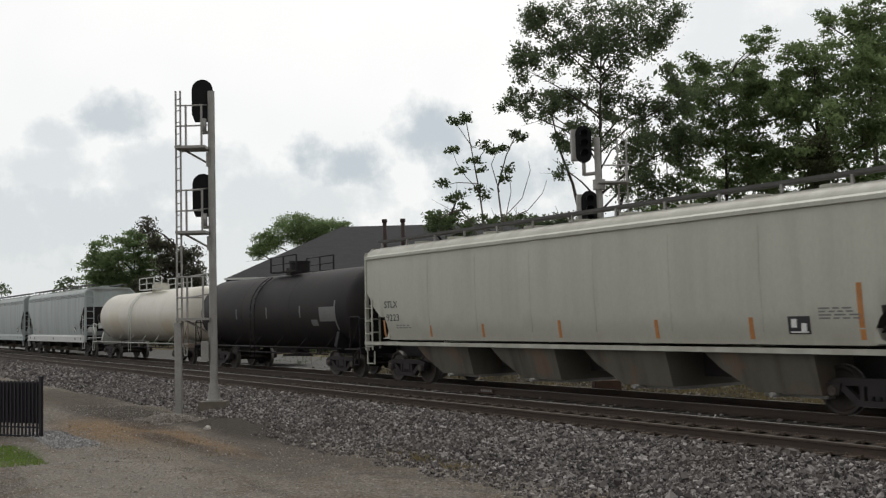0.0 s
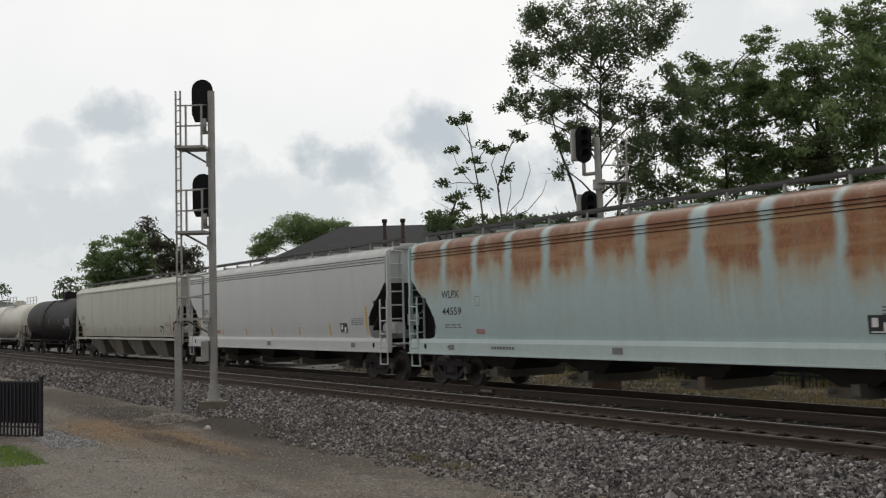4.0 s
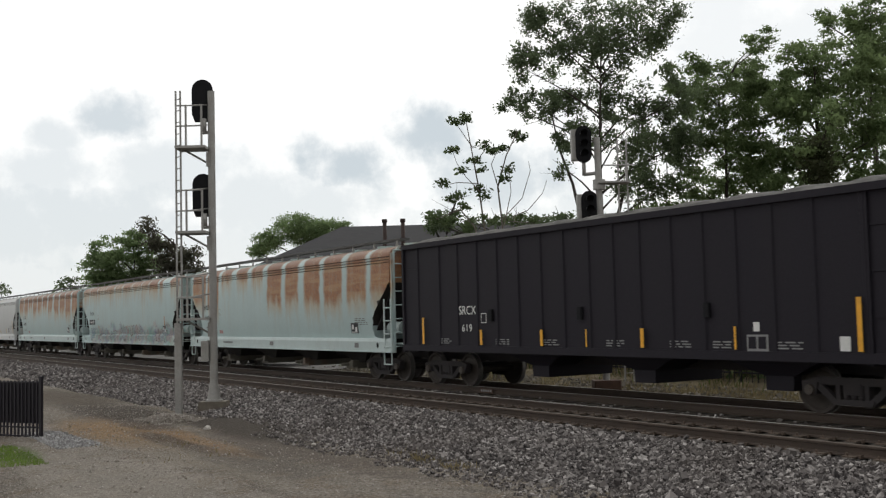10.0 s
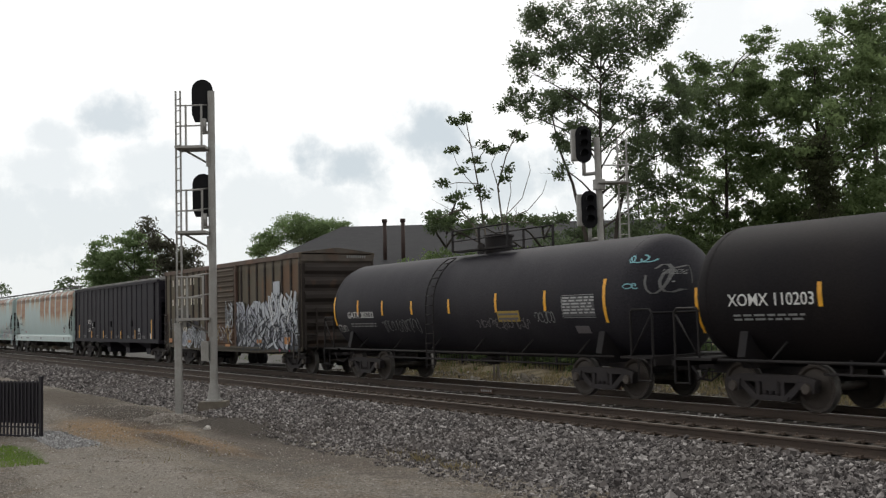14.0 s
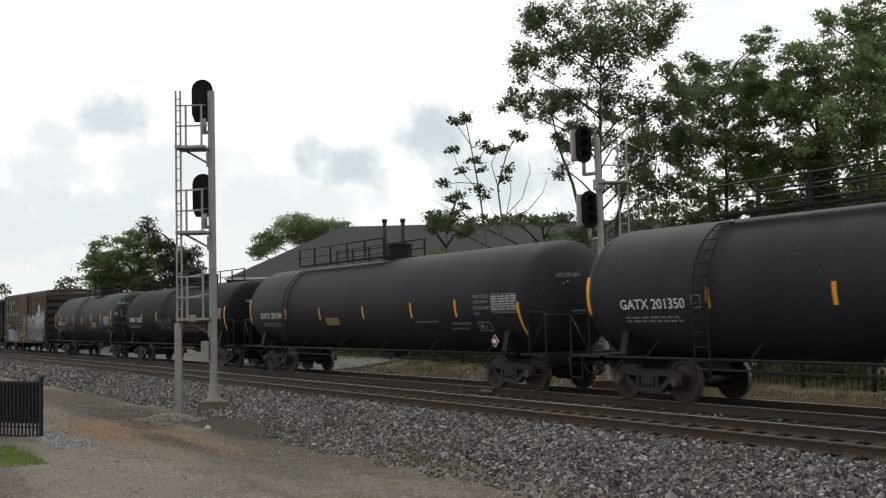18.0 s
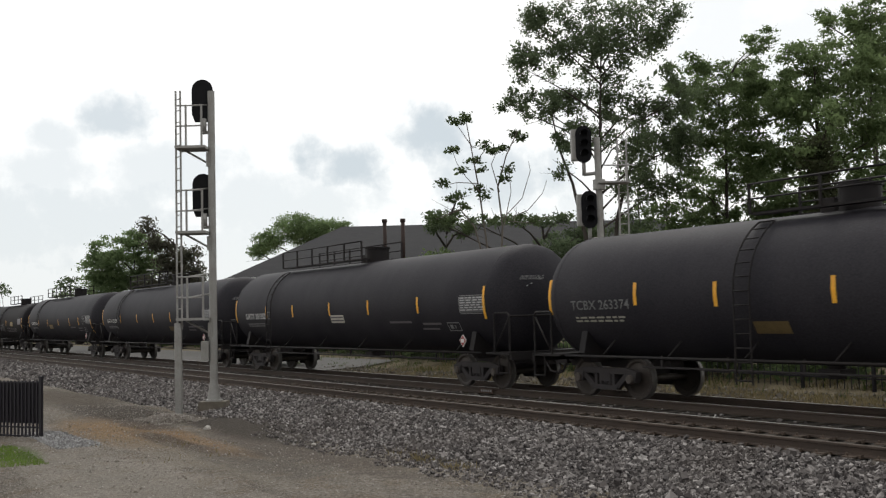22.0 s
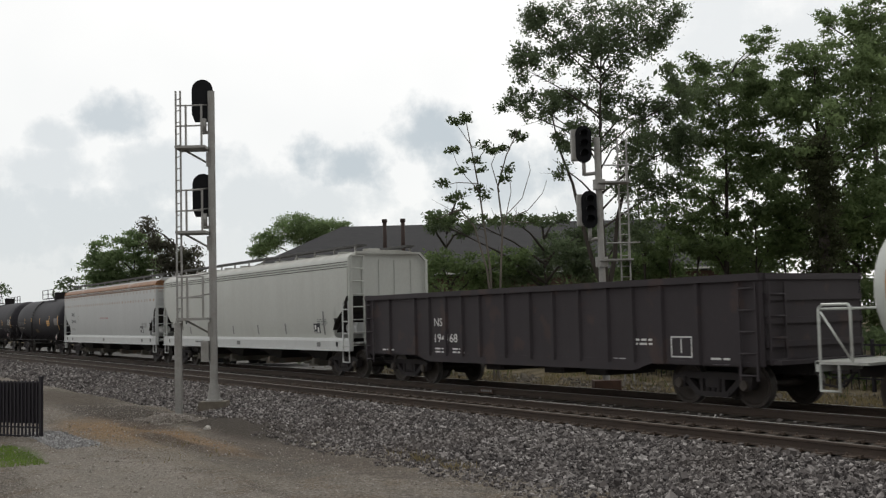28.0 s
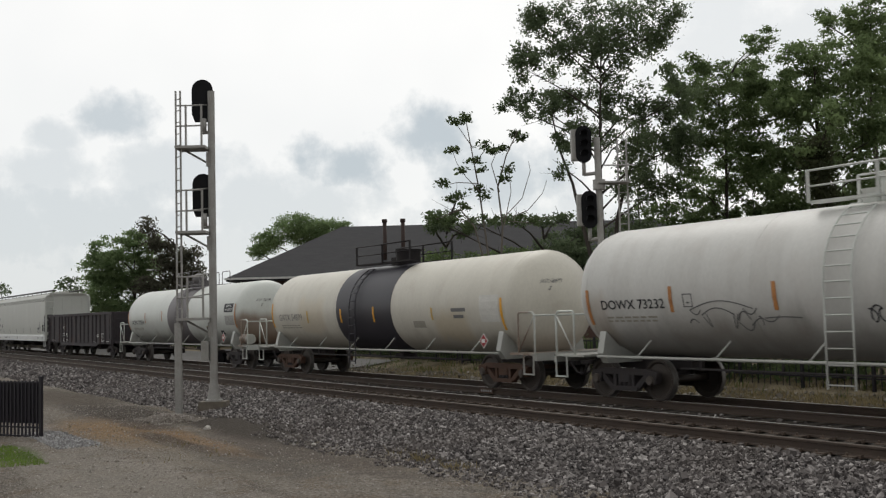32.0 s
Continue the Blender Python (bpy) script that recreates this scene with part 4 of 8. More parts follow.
    for p, z0, h in strips:
        g = Geo()
        k = 5 if h > 0.6 else 2
        for i in range(k):
            za, zb = z0 + h * i / k, z0 + h * (i + 1) / k
            x = -half + p
            g.add([(x - 0.05, surf(x, za) - 0.009, za), (x + 0.05, surf(x, za) - 0.009, za), (x + 0.05, surf(x, zb) - 0.009, zb), (x - 0.05, surf(x, zb) - 0.009, zb)], [(0, 1, 2, 3)])
        part("reflective_strip", g, strip_m or YELLOW, car)
    for p, w, z0, h, m in label_boxes:
        rows = bars([(-half + p, -half + p + w, z0 + h * i / 4, h / 4) for i in range(4)], surf)
        if m is WHITE and h < 0.3:
            k = 0.025
            part("stencil_frame", bars([(-half + p, -half + p + w, z0, k), (-half + p, -half + p + w, z0 + h, k), (-half + p, -half + p + k, z0, h), (-half + p + w - k, -half + p + w, z0, h), (-half + p + w * 0.18, -half + p + w * 0.42, z0 + h * 0.3, h * 0.5), (-half + p + w * 0.55, -half + p + w * 0.62, z0 + h * 0.25, h * 0.5)], surf), PALETXT, car)
            continue
        if m is WHITE:
            if h > 0.3:
                part("data_panel", rows, PANELGREY, car, "pale worn data panel")
            note(-half + p, z0 + h - 0.05, 6, w - 0.1, rng, surf, h * 0.075, WORNWHITE, car)
            part("panel_border", bars([(-half + p - 0.04, -half + p - 0.015, z0 + h * i / 4, h / 4) for i in range(4)] + [(-half + p, -half + p + w, z0 - 0.03, 0.015), (-half + p, -half + p + w, z0 + h + 0.02, 0.015)], surf), PALETXT, car)
            continue
        part("label_panel", rows, m, car)
        if m in (YELLOW, CREAM, DULLYELLOW):
            g = Geo()
            for j in range(2):
                zz = z0 + h * (0.2 + 0.4 * j)
                g.add([(-half + p + 0.05, surf(0, zz) - 0.014, zz), (-half + p + w - 0.05, surf(0, zz) - 0.014, zz), (-half + p + w - 0.05, surf(0, zz + 0.05) - 0.014, zz + 0.05), (-half + p + 0.05, surf(0, zz + 0.05) - 0.014, zz + 0.05)], [(0, 1, 2, 3)])
            part("panel_writing", g, BANDGREY, car)
    if texts:
        w0, h0 = texts[0][0], 0.11
        hink = PALETXT if ink is WHITE else GREYTXT
        zz = cz + 0.5
        tagged(part("lettering", letters(w0, half + 0.62, half + 0.75, zz, h0, surf), hink, car), kind="stuff")
        note(half + 0.64, zz - 0.12, 2, 0.06, rng, surf, 0.03, hink, car)
    for p, z, r in placards:
        g = Geo()
        y = -1.455
        g.prism([(-half + p - r, z), (-half + p, z - r), (-half + p + r, z), (-half + p, z + r)], "y", y - 0.012, y)
        pl = part("placard", g, WHITE, car, "white and red hazard placard")
        q = r * 0.84
        g = Geo().prism([(-half + p - q, z), (-half + p, z - q), (-half + p + q, z), (-half + p, z + q)], "y", y - 0.02, y - 0.013)
        part("placard_face", g, REDPLAC, pl)
        part("placard_writing", bars([(-half + p - q * 0.5, -half + p + q * 0.5, z - 0.05, 0.1)], lambda a, b: y - 0.02), WHITE, pl)
    return car, half, surf


# ---- open-top cars and the box car ----
def ribbed_side(car, half, z0, z1, posts, m, w=0.09, d=0.07, y=1.46):
    for s in (-1, 1):
        part("side_panel", Geo().box((0, s * y, (z0 + z1) / 2), (2 * half, 0.05, z1 - z0)), m, car)
        for x in posts:
            x = x - half
            g = Geo().prism([(x - w, s * (y + 0.02)), (x + w, s * (y + 0.02)), (x + w * 0.55, s * (y + 0.02 + d)), (x - w * 0.55, s * (y + 0.02 + d))], "z", z0 + 0.02, z1 - 0.02)
            part("side_post", g, m, car)


GONPOSTS = [0.05, 1.42, 2.92, 3.7, 4.58, 5.4, 6.25, 7.38, 8.45, 9.38, 10.34, 11.33, 12.16, 13.05, 14.08, 15.68]
SRPOSTS = [0.05, 1.2, 2.13, 3.08, 4.0, 4.92, 5.86, 6.74, 7.66, 8.5, 9.35, 10.3, 11.2, 12.06, 12.96, 13.9, 14.95]


def gondola_car(label, x0, x1, texts):
    car, half = car_thing("gondola_car", label, "freight car", x0, x1)
    z0, z1 = 0.76, 2.66
    ribbed_side(car, half, z0 + 0.1, z1, GONPOSTS, GONBROWN)
    for s in (-1, 1):
        part("top_chord", Geo().box((0, s * 1.50, z1 - 0.06), (2 * half + 0.1, 0.16, 0.14), bev=0.03), GONBROWN, car)
        g = Geo().prism([(-half, 0.95), (-half, 0.90), (-half + 3.0, 0.88), (-half + 3.6, 0.70), (half - 3.6, 0.70), (half - 3.0, 0.88), (half, 0.90), (half, 0.95)], "y", s * 1.47 - 0.03, s * 1.47 + 0.03)
        part("side_sill", g, GONBROWN, car)
        g = Geo().box((s * half, 0, (1.0 + z1) / 2), (0.07, 2.9, z1 - 1.0))
        part("end_panel", g, GONBROWN, car)
        for zz in (1.3, 1.75, 2.2, 2.6):
            part("end_rib", Geo().box((s * (half + 0.05), 0, zz), (0.09, 2.9, 0.12)), GONBROWN, car)
        g = Geo()
        ladder(g, s * (half - 0.5), s * (half - 0.08), -1.57, 0.6, 2.5, 0.42)
        part("side_ladder", g, GONBROWN, car)
        g = Geo()
        end_ladder(g, s * (half + 0.12), -1.4, -0.95, 0.9, 2.5, 0.42)
        part("end_ladder", g, GONBROWN, car)
        part("end_deck", Geo().box((s * (half + 0.1), 0, 0.95), (0.5, 2.8, 0.08)), GONBROWN, car)
    part("floor_deck", Geo().box((0, 0, 1.0), (2 * half, 2.9, 0.1)), GONBROWN, car)
    part("centre_sill", Geo().box((0, 0, 0.8), (2 * half, 0.4, 0.3)), IRON, car)
    for x in (-2.0, 0.6, 2.2):
        part("underframe_gear", Geo().box((x, 0, 0.62), (0.8, 1.6, 0.25), bev=0.04), IRON, car)
    trucks(car, (-half + 1.75, half - 1.75))
    couplers(car, half + 0.2)
    surf = lambda x, z: -1.49
    for words, a, b, z, h in texts:
        tagged(part("lettering", letters(words, -half + a, -half + b, z, h, surf), WHITE, car), kind="stuff")
    rng = random.Random(5)
    for x, z, w, k in ((0.95, 0.98, 0.6, 2), (4.0, 1.05, 0.5, 2), (4.9, 1.05, 0.5, 2), (7.6, 0.9, 0.5, 1), (9.0, 0.9, 0.3, 1), (10.9, 0.9, 0.3, 2), (11.5, 0.92, 0.4, 3), (12.1, 1.35, 0.55, 2), (14.4, 0.98, 0.4, 2)):
        note(-half + x, z, k, w, rng, surf, 0.045, WHITE, car)
    g = Geo()
    for a, b, c, d in ((13.3, 13.9, 1.01, 0.03), (13.3, 13.9, 1.42, 0.03), (13.3, 13.33, 1.01, 0.43), (13.87, 13.9, 1.01, 0.43), (13.58, 13.61, 1.1, 0.3)):
        g.add(*(lambda q: (q.v, q.f))(bars([(-half + a, -half + b, c, d)], surf)))
    part("stencil_frame", g, WHITE, car)


POCKETS = (5.2, 8.95, 12.65)


def coal_car(label, x0, x1, texts):
    car, half = car_thing("open_hopper_car", label, "freight car", x0, x1)
    z0, z1 = 1.03, 4.05
    ribbed_side(car, half, z0, z1, SRPOSTS, SRBLACK, 0.07, 0.04)
    for s in (-1, 1):
        part("top_chord", Geo().box((0, s * 1.50, z1), (2 * half + 1.6, 0.14, 0.14), bev=0.03), SRBLACK, car)
        part("side_sill", Geo().box((0, s * 1.48, z0 + 0.05), (2 * half + 1.6, 0.12, 0.18)), SRBLACK, car)
        xe = s * (half + 0.8)
        for y in (-1.46, 1.46):
            part("end_side_panel", Geo().box((s * (half + 0.4), y * 0.985, 2.5), (0.76, 0.03, 3.0)), SRBLACK, car)
            part("end_post", Geo().box((xe, y, 2.5), (0.1, 0.1, 3.1)), SRBLACK, car)
            part("end_post", Geo().box((s * half, y, 2.5), (0.1, 0.1, 3.1)), SRBLACK, car)
            for zz in (1.8, 2.6, 3.4):
                part("grab_iron", Geo().box((s * (half + 0.4), y, zz), (0.8, 0.04, 0.04)), SRBLACK, car)
        g = Geo().prism([(s * (half + 0.78), 4.05), (s * (half + 0.74), 3.0), (s * (half - 1.6), 1.1), (s * (half - 1.68), 1.1), (s * (half + 0.66), 3.1), (s * (half + 0.68), 4.05)], "y", -1.42, 1.42)
        part("end_slope_sheet", g, SRBLACK, car)
        g = Geo()
        end_ladder(g, xe + s * 0.06, -1.42, -0.98, 1.0, 4.0, 0.42)
        part("end_ladder", g, SRBLACK, car)
        part("end_deck", Geo().box((s * (half + 0.45), 0, 1.0), (0.9, 2.8, 0.08)), SRBLACK, car)
    # bow-topped load cover in sections
    n = 11
    for i in range(n):
        a = -half - 0.7 + (2 * half + 1.4) * i / n
        b = -half - 0.7 + (2 * half + 1.4) * (i + 1) / n - 0.05
        rings = [[(x, y, 4.08 + zz * k) for y, zz in ((-1.42, 0), (-1.0, 0.16), (-0.5, 0.25), (0, 0.28), (0.5, 0.25), (1.0, 0.16), (1.42, 0), (1.42, -0.06), (-1.42, -0.06))] for x, k in ((a, 0.7), (a + 0.25, 1.15), (b - 0.35, 1.0), (b, 0.6))]
        part("cover_section", Geo().loft(rings), COVER, car)
    for a in POCKETS:
        c = -half + a
        g = Geo().loft([[(c - 1.5, -1.3, 1.1), (c + 1.5, -1.3, 1.1), (c + 1.5, 1.3, 1.1), (c - 1.5, 1.3, 1.1)], [(c - 0.95, -1.25, 0.92), (c + 0.95, -1.25, 0.92), (c + 0.95, 1.25, 0.92), (c - 0.95, 1.25, 0.92)], [(c - 0.34, -1.05, 0.68), (c + 0.34, -1.05, 0.68), (c + 0.34, 1.05, 0.68), (c - 0.34, 1.05, 0.68)], [(c - 0.32, -1.05, 0.4), (c + 0.32, -1.05, 0.4), (c + 0.32, 1.05, 0.4), (c - 0.32, 1.05, 0.4)]], smooth=False)
        part("discharge_pocket", g, SRBLACK, car)
    part("centre_sill", Geo().box((0, 0, 0.85), (2 * half + 1.6, 0.4, 0.3)), IRON, car)
    trucks(car, (-half + 0.75, half - 0.75))
    couplers(car, half + 0.75)
    surf = lambda x, z: -1.49
    for words, a, b, z, h in texts:
        tagged(part("lettering", letters(words, -half + a, -half + b, z, h, surf), WHITE, car), kind="stuff")
    rng = random.Random(8)
    for x in (1.2, 3.9, 5.9, 8.2, 10.2, 11.4, 13.0):
        note(-half + x, 1.33, 3, 0.5, rng, surf, 0.028, PALETXT, car)
    part("stencil_frame", bars([(half - 2.72, half - 2.2, 1.15, 0.34)], surf), PALETXT, car)
    part("stencil_panes", bars([(half - 2.68, half - 2.49, 1.22, 0.23), (half - 2.44, half - 2.25, 1.22, 0.23)], lambda x, z: -1.498), SRBLACK, car)
    part("paper_label", bars([(half - 2.55, half - 2.4, 1.55, 0.18)], surf), WHITE, car)
    part("paper_label", bars([(half - 0.62, half - 0.4, 1.2, 0.26)], surf), WHITE, car)
    part("car_symbol_frame", bars([(-half + 3.25, -half + 3.5, 1.78, 0.02), (-half + 3.25, -half + 3.5, 2.02, 0.02), (-half + 3.25, -half + 3.27, 1.78, 0.26), (-half + 3.48, -half + 3.5, 1.78, 0.26)], surf), WHITE, car)
    for x in (3.75, 7.35, 11.3):
        part("door_lug", Geo().box((-half + x, -1.52, 1.98), (0.16, 0.09, 0.3), bev=0.02), SIGBLACK, car)
    for x, h, w in ((0.42, 0.75, 0.1), (3.34, 0.4, 0.1), (5.93, 0.4, 0.1), (7.6, 0.4, 0.04), (9.45, 0.42, 0.1), (12.05, 0.45, 0.05), (14.85, 0.95, 0.1)):
        part("reflective_strip", Geo().box((-half + x, -1.57, 1.2 + h / 2), (w, 0.01, h)), YELLOW, car)


COVER = mat("dusty_dark_cover", (0.05, 0.049, 0.047), 0.8, col2=(0.16, 0.155, 0.145), scale=2.5, amount=0.8, bump=0.5, bump_scale=9, spec=0.08)
DOORM = paint("rusty_boxcar_door", (0.085, 0.066, 0.048), dirt=0.5, rough=0.8, edge=0.3, dirt_col=(0.045, 0.035, 0.028), tints=[(-2.0, 2.0, 0.8, 1.9, 0.55, (0.13, 0.06, 0.03))])


def ribbon(g, pts, w, lift, surf, zlim):
    vs = []
    k = len(pts)
    for i, (px, pz) in enumerate(pts):
        q, o = pts[min(i + 1, k - 1)], pts[max(i - 1, 0)]
        dx, dz = q[0] - o[0], q[1] - o[1]
        L = math.hypot(dx, dz) or 1
        for s in (-1, 1):
            xx, zz = px - s * dz / L * w / 2, min(zlim[1], max(zlim[0], pz + s * dx / L * w / 2))
            vs.append((xx, surf(xx, zz) - lift, zz))
    g.add(vs, [(2 * i, 2 * i + 1, 2 * i + 3, 2 * i + 2) for i in range(k - 1)])


def graffiti(car, x0, x1, z0, z1, surf, seed, fills, lines, step=0.55, outline=0.035, loops=2):
    """A row of sprayed blob letters: pale filled shapes with outlines and loops over them."""
    rng = random.Random(seed)
    G = {}
    def geo(m):
        return G.setdefault(m.name, (Geo(), m))[0]
    x = x0
    zm, hz = (z0 + z1) / 2, (z1 - z0) / 2
    while x < x1:
        w = step * rng.uniform(0.7, 1.2)
        cz, hh = zm + rng.uniform(-0.12, 0.12) * hz, hz * rng.uniform(0.6, 0.95)
        lean = rng.uniform(-0.25, 0.35)
        k = 20
        ph = [rng.uniform(0, 6.28) for _ in range(3)]
        pts = []
        for i in range(k):
            a = 2 * math.pi * i / k
            r = 1 + 0.28 * math.sin(2 * a + ph[0]) + 0.2 * math.sin(3 * a + ph[1]) + 0.1 * math.sin(5 * a + ph[2])
            px, pz = x + w * 0.62 * r * math.cos(a), cz + hh * min(1.0, r * 0.85) * math.sin(a)
            pts.append((px + lean * (pz - cz), min(z1, max(z0, pz))))
        lift = 0.010 + 0.0006 * (int(x * 7) % 3)
        n = len(pts)
        # fill as a fan of small quads that follows the side
        rings = [[(x + (px - x) * s, cz + (pz - cz) * s) for px, pz in pts] for s in (0.02, 0.35, 0.7, 1.0)]
        vs = [(px, surf(px, pz) - lift, pz) for r in rings for px, pz in r]
        fs = [(j * n + i, j * n + (i + 1) % n, (j + 1) * n + (i + 1) % n, (j + 1) * n + i) for j in range(3) for i in range(n)]
        geo(fills[rng.randrange(len(fills))]).add(vs, fs)
        m = lines[rng.randrange(len(lines))]
        ribbon(geo(m), pts + pts[:1], outline, lift + 0.004, surf, (z0, z1))
        for _ in range(loops):
            cx, c2 = x + rng.uniform(-0.3, 0.3) * w, cz + rng.uniform(-0.4, 0.4) * hh
            rx, rz, a0, a1 = rng.uniform(0.12, 0.4) * w, rng.uniform(0.2, 0.6) * hh, rng.uniform(0, 6.3), rng.uniform(2.5, 5.5)
            arc = [(cx + rx * math.cos(a0 + a1 * i / 11) + lean * rz * math.sin(a0 + a1 * i / 11), c2 + rz * math.sin(a0 + a1 * i / 11)) for i in range(12)]
            ribbon(geo(lines[rng.randrange(len(lines))]), arc, outline * rng.uniform(0.6, 1.1), lift + 0.007, surf, (z0, z1))
        x += w
    for g, m in G.values():
        tagged(part("sprayed_drawing", g, m, car, "sprayed blob letters and outlines"), kind="stuff")


def wildstyle(car, x0, x1, z0, z1, surf, seed, wash, inks, edge, count, wide=(0.05, 0.13), curl=1.0):
    """Sprayed lettering of long bent strokes, dark-edged, over a washed ground."""
    rng = random.Random(seed)
    G = {}
    def geo(m):
        return G.setdefault(m.name, (Geo(), m))[0]
    h = z1 - z0
    if wash:
        x = x0
        top = z0 + 0.7 * h
        while x < x1:
            w = rng.uniform(0.05, 0.13)
            top = min(z1 - 0.05 * h, max(z0 + 0.5 * h, top + rng.uniform(-0.12, 0.12) * h))
            low = z0 + rng.uniform(-0.05, 0.03) * h
            y = surf(x, z0) - 0.006
            geo(wash).add([(x, y, low), (x + w, y, low), (x + w, y, top + rng.uniform(-0.03, 0.03)), (x, y, top)], [(0, 1, 2, 3)])
            x += w
    for k in range(count):
        cx = x0 + (x1 - x0) * ((k * 0.618) % 1.0) + rng.uniform(-0.1, 0.1)
        L = h * rng.uniform(0.35, 0.9)
        cz = rng.uniform(z0 + 0.45 * L, z1 - 0.45 * L)
        lean, bend, sway, ph = rng.gauss(0.05, 0.4), rng.gauss(0, 0.95 * curl), rng.uniform(0.02, 0.26), rng.uniform(0, 6.28)
        pts = []
        for i in range(19):
            t = i / 18 - 0.5
            pts.append((min(x1, max(x0, cx + lean * L * t + bend * L * (4 * t * t - 0.5) * 0.35 + sway * math.sin(5.5 * t + ph))), cz + L * t))
        w = rng.uniform(*wide)
        lift = 0.009 + 0.02 * k / count
        ribbon(geo(edge), pts, w + (0.07 if curl > 1 else 0.035), lift, surf, (z0, z1))
        ribbon(geo(inks[k % len(inks)]), pts, w, lift + 0.003, surf, (z0, z1))
    for g, m in G.values():
        tagged(part("sprayed_drawing", g, m, car, "sprayed lettering of bent strokes"), kind="stuff")


def scrawl(car, x0, x1, z, h, surf, seed, m, w=0.03):
    """A thin looping tag."""
    rng = random.Random(seed)
    g = Geo()
    x = x0
    while x < x1:
        rx, rz = rng.uniform(0.05, 0.13), h * rng.uniform(0.25, 0.5)
        a0, a1 = rng.uniform(0, 6.3), rng.choice((-1, 1)) * rng.uniform(3, 6)
        pts = [(x + rx * math.cos(a0 + a1 * i / 11) + 0.06 * i / 11, z + h / 2 + rz * math.sin(a0 + a1 * i / 11)) for i in range(12)]
        ribbon(g, pts, w, 0.011, surf, (z - 0.1, z + h + 0.1))
        x += rng.uniform(0.1, 0.2)
    tagged(part("sprayed_scrawl", g, m, car), kind="stuff")


def box_car(label, x0, x1, texts):
    car, half = car_thing("box_car", label, "freight car", x0, x1)
    z0, z1 = 0.98, 4.30
    for s in (-1, 1):
        part("side_panel", Geo().box((0, s * 1.44, (z0 + z1) / 2), (2 * half, 0.05, z1 - z0)), BOXBROWN, car)
        for x in [-half + q for q in (0.05, 0.72, 1.5, 2.28, 3.06, 3.84, 4.62, 5.4, 9.6, 10.4, 11.2, 12.0, 12.8, 13.6, 14.4, 15.15)]:
            g = Geo().prism([(x - 0.07, s * 1.46), (x + 0.07, s * 1.46), (x + 0.04, s * 1.52), (x - 0.04, s * 1.52)], "z", z0, z1 - 0.05)
            part("side_post", g, BOXDARK, car)
        part("side_sill", Geo().prism([(-half, 1.0), (half, 1.0), (half, 0.85), (half - 4.2, 0.74), (-half + 4.4, 0.74), (-half, 0.85)], "y", s * 1.46 - 0.03, s * 1.46 + 0.03), BOXBROWN, car)
        part("eave_rail", Geo().box((0, s * 1.48, z1 + 0.0), (2 * half, 0.14, 0.17), bev=0.02), BOXRED, car)
        for q in (5.82, 9.18):
            part("door_post", Geo().box((-half + q, s * 1.55, 2.6), (0.15, 0.1, 3.3)), BOXRED, car)
        door = part("sliding_door", Geo().box((-half + 7.5, s * 1.53, 2.55), (3.1, 0.05, 3.15)), DOORM, car, "rusty corrugated sliding door")
        for i in range(15):
            zz = 1.08 + 3.0 * i / 14
            part("door_corrugation", Geo().prism([(s * 1.555, zz - 0.06), (s * 1.60, zz), (s * 1.555, zz + 0.06)], "x", -half + 6.05, -half + 8.95), DOORM, door)
        part("door_track", Geo().box((-half + 8.6, s * 1.55, 0.93), (6.4, 0.1, 0.07)), BOXBROWN, car)
        xe = s * half
        g = Geo().box((xe, 0, (z0 + z1) / 2), (0.06, 2.9, z1 - z0))
        part("end_panel", g, BOXDARK, car)
        for i in range(6):
            zz = 1.3 + 2.5 * i / 5
            part("end_corrugation", Geo().prism([(xe + s * 0.03, zz - 0.2), (xe + s * 0.13, zz - 0.07), (xe + s * 0.13, zz + 0.07), (xe + s * 0.03, zz + 0.2)], "y", -1.36, 1.36), BOXDARK, car)
        part("end_header", Geo().box((xe + s * 0.06, 0, 4.2), (0.1, 2.9, 0.24), bev=0.02), BOXDARK, car)
        part("roof_end_plate", Geo().prism([(-1.44, z1 + 0.07), (-1.4, z1 + 0.11), (0, z1 + 0.27), (1.4, z1 + 0.11), (1.44, z1 + 0.07)], "x", min(xe, xe + s * 0.06), max(xe, xe + s * 0.06)), BOXDARK, car)
        for k in range(9):
            part("stencil_bar", Geo().box((xe + s * 0.113, 0.35 + 0.09 * k, 4.24), (0.006, 0.055, 0.1)), PALETXT, car)
        g = Geo()
        end_ladder(g, xe + s * 0.16, -1.38, -0.95, 0.9, 2.4, 0.42)
        part("end_ladder", g, BOXDARK, car)
        g = Geo()
        ladder(g, s * (half - 0.5), s * (half - 0.08), -1.56, 0.55, 2.4, 0.42)
        part("side_ladder", g, BOXDARK, car)
    part("roof", Geo().prism([(-1.52, z1 + 0.06), (-1.5, z1 + 0.1), (0, z1 + 0.28), (1.5, z1 + 0.1), (1.52, z1 + 0.06)], "x", -half - 0.03, half + 0.03), BOXBROWN, car)
    part("floor_deck", Geo().box((0, 0, 1.0), (2 * half, 2.85, 0.1)), IRON, car)
    part("centre_sill", Geo().box((0, 0, 0.82), (2 * half + 0.3, 0.4, 0.3)), IRON, car)
    trucks(car, (-half + 2.0, half - 1.6))
    couplers(car, half + 0.3)
    surf = lambda x, z: -1.545
    flat = lambda x, z: -1.475
    for words, a, b, z, h in texts:
        tagged(part("lettering", letters(words, -half + a, -half + b, z, h, surf, 0.028), CREAMTXT, car), kind="stuff")
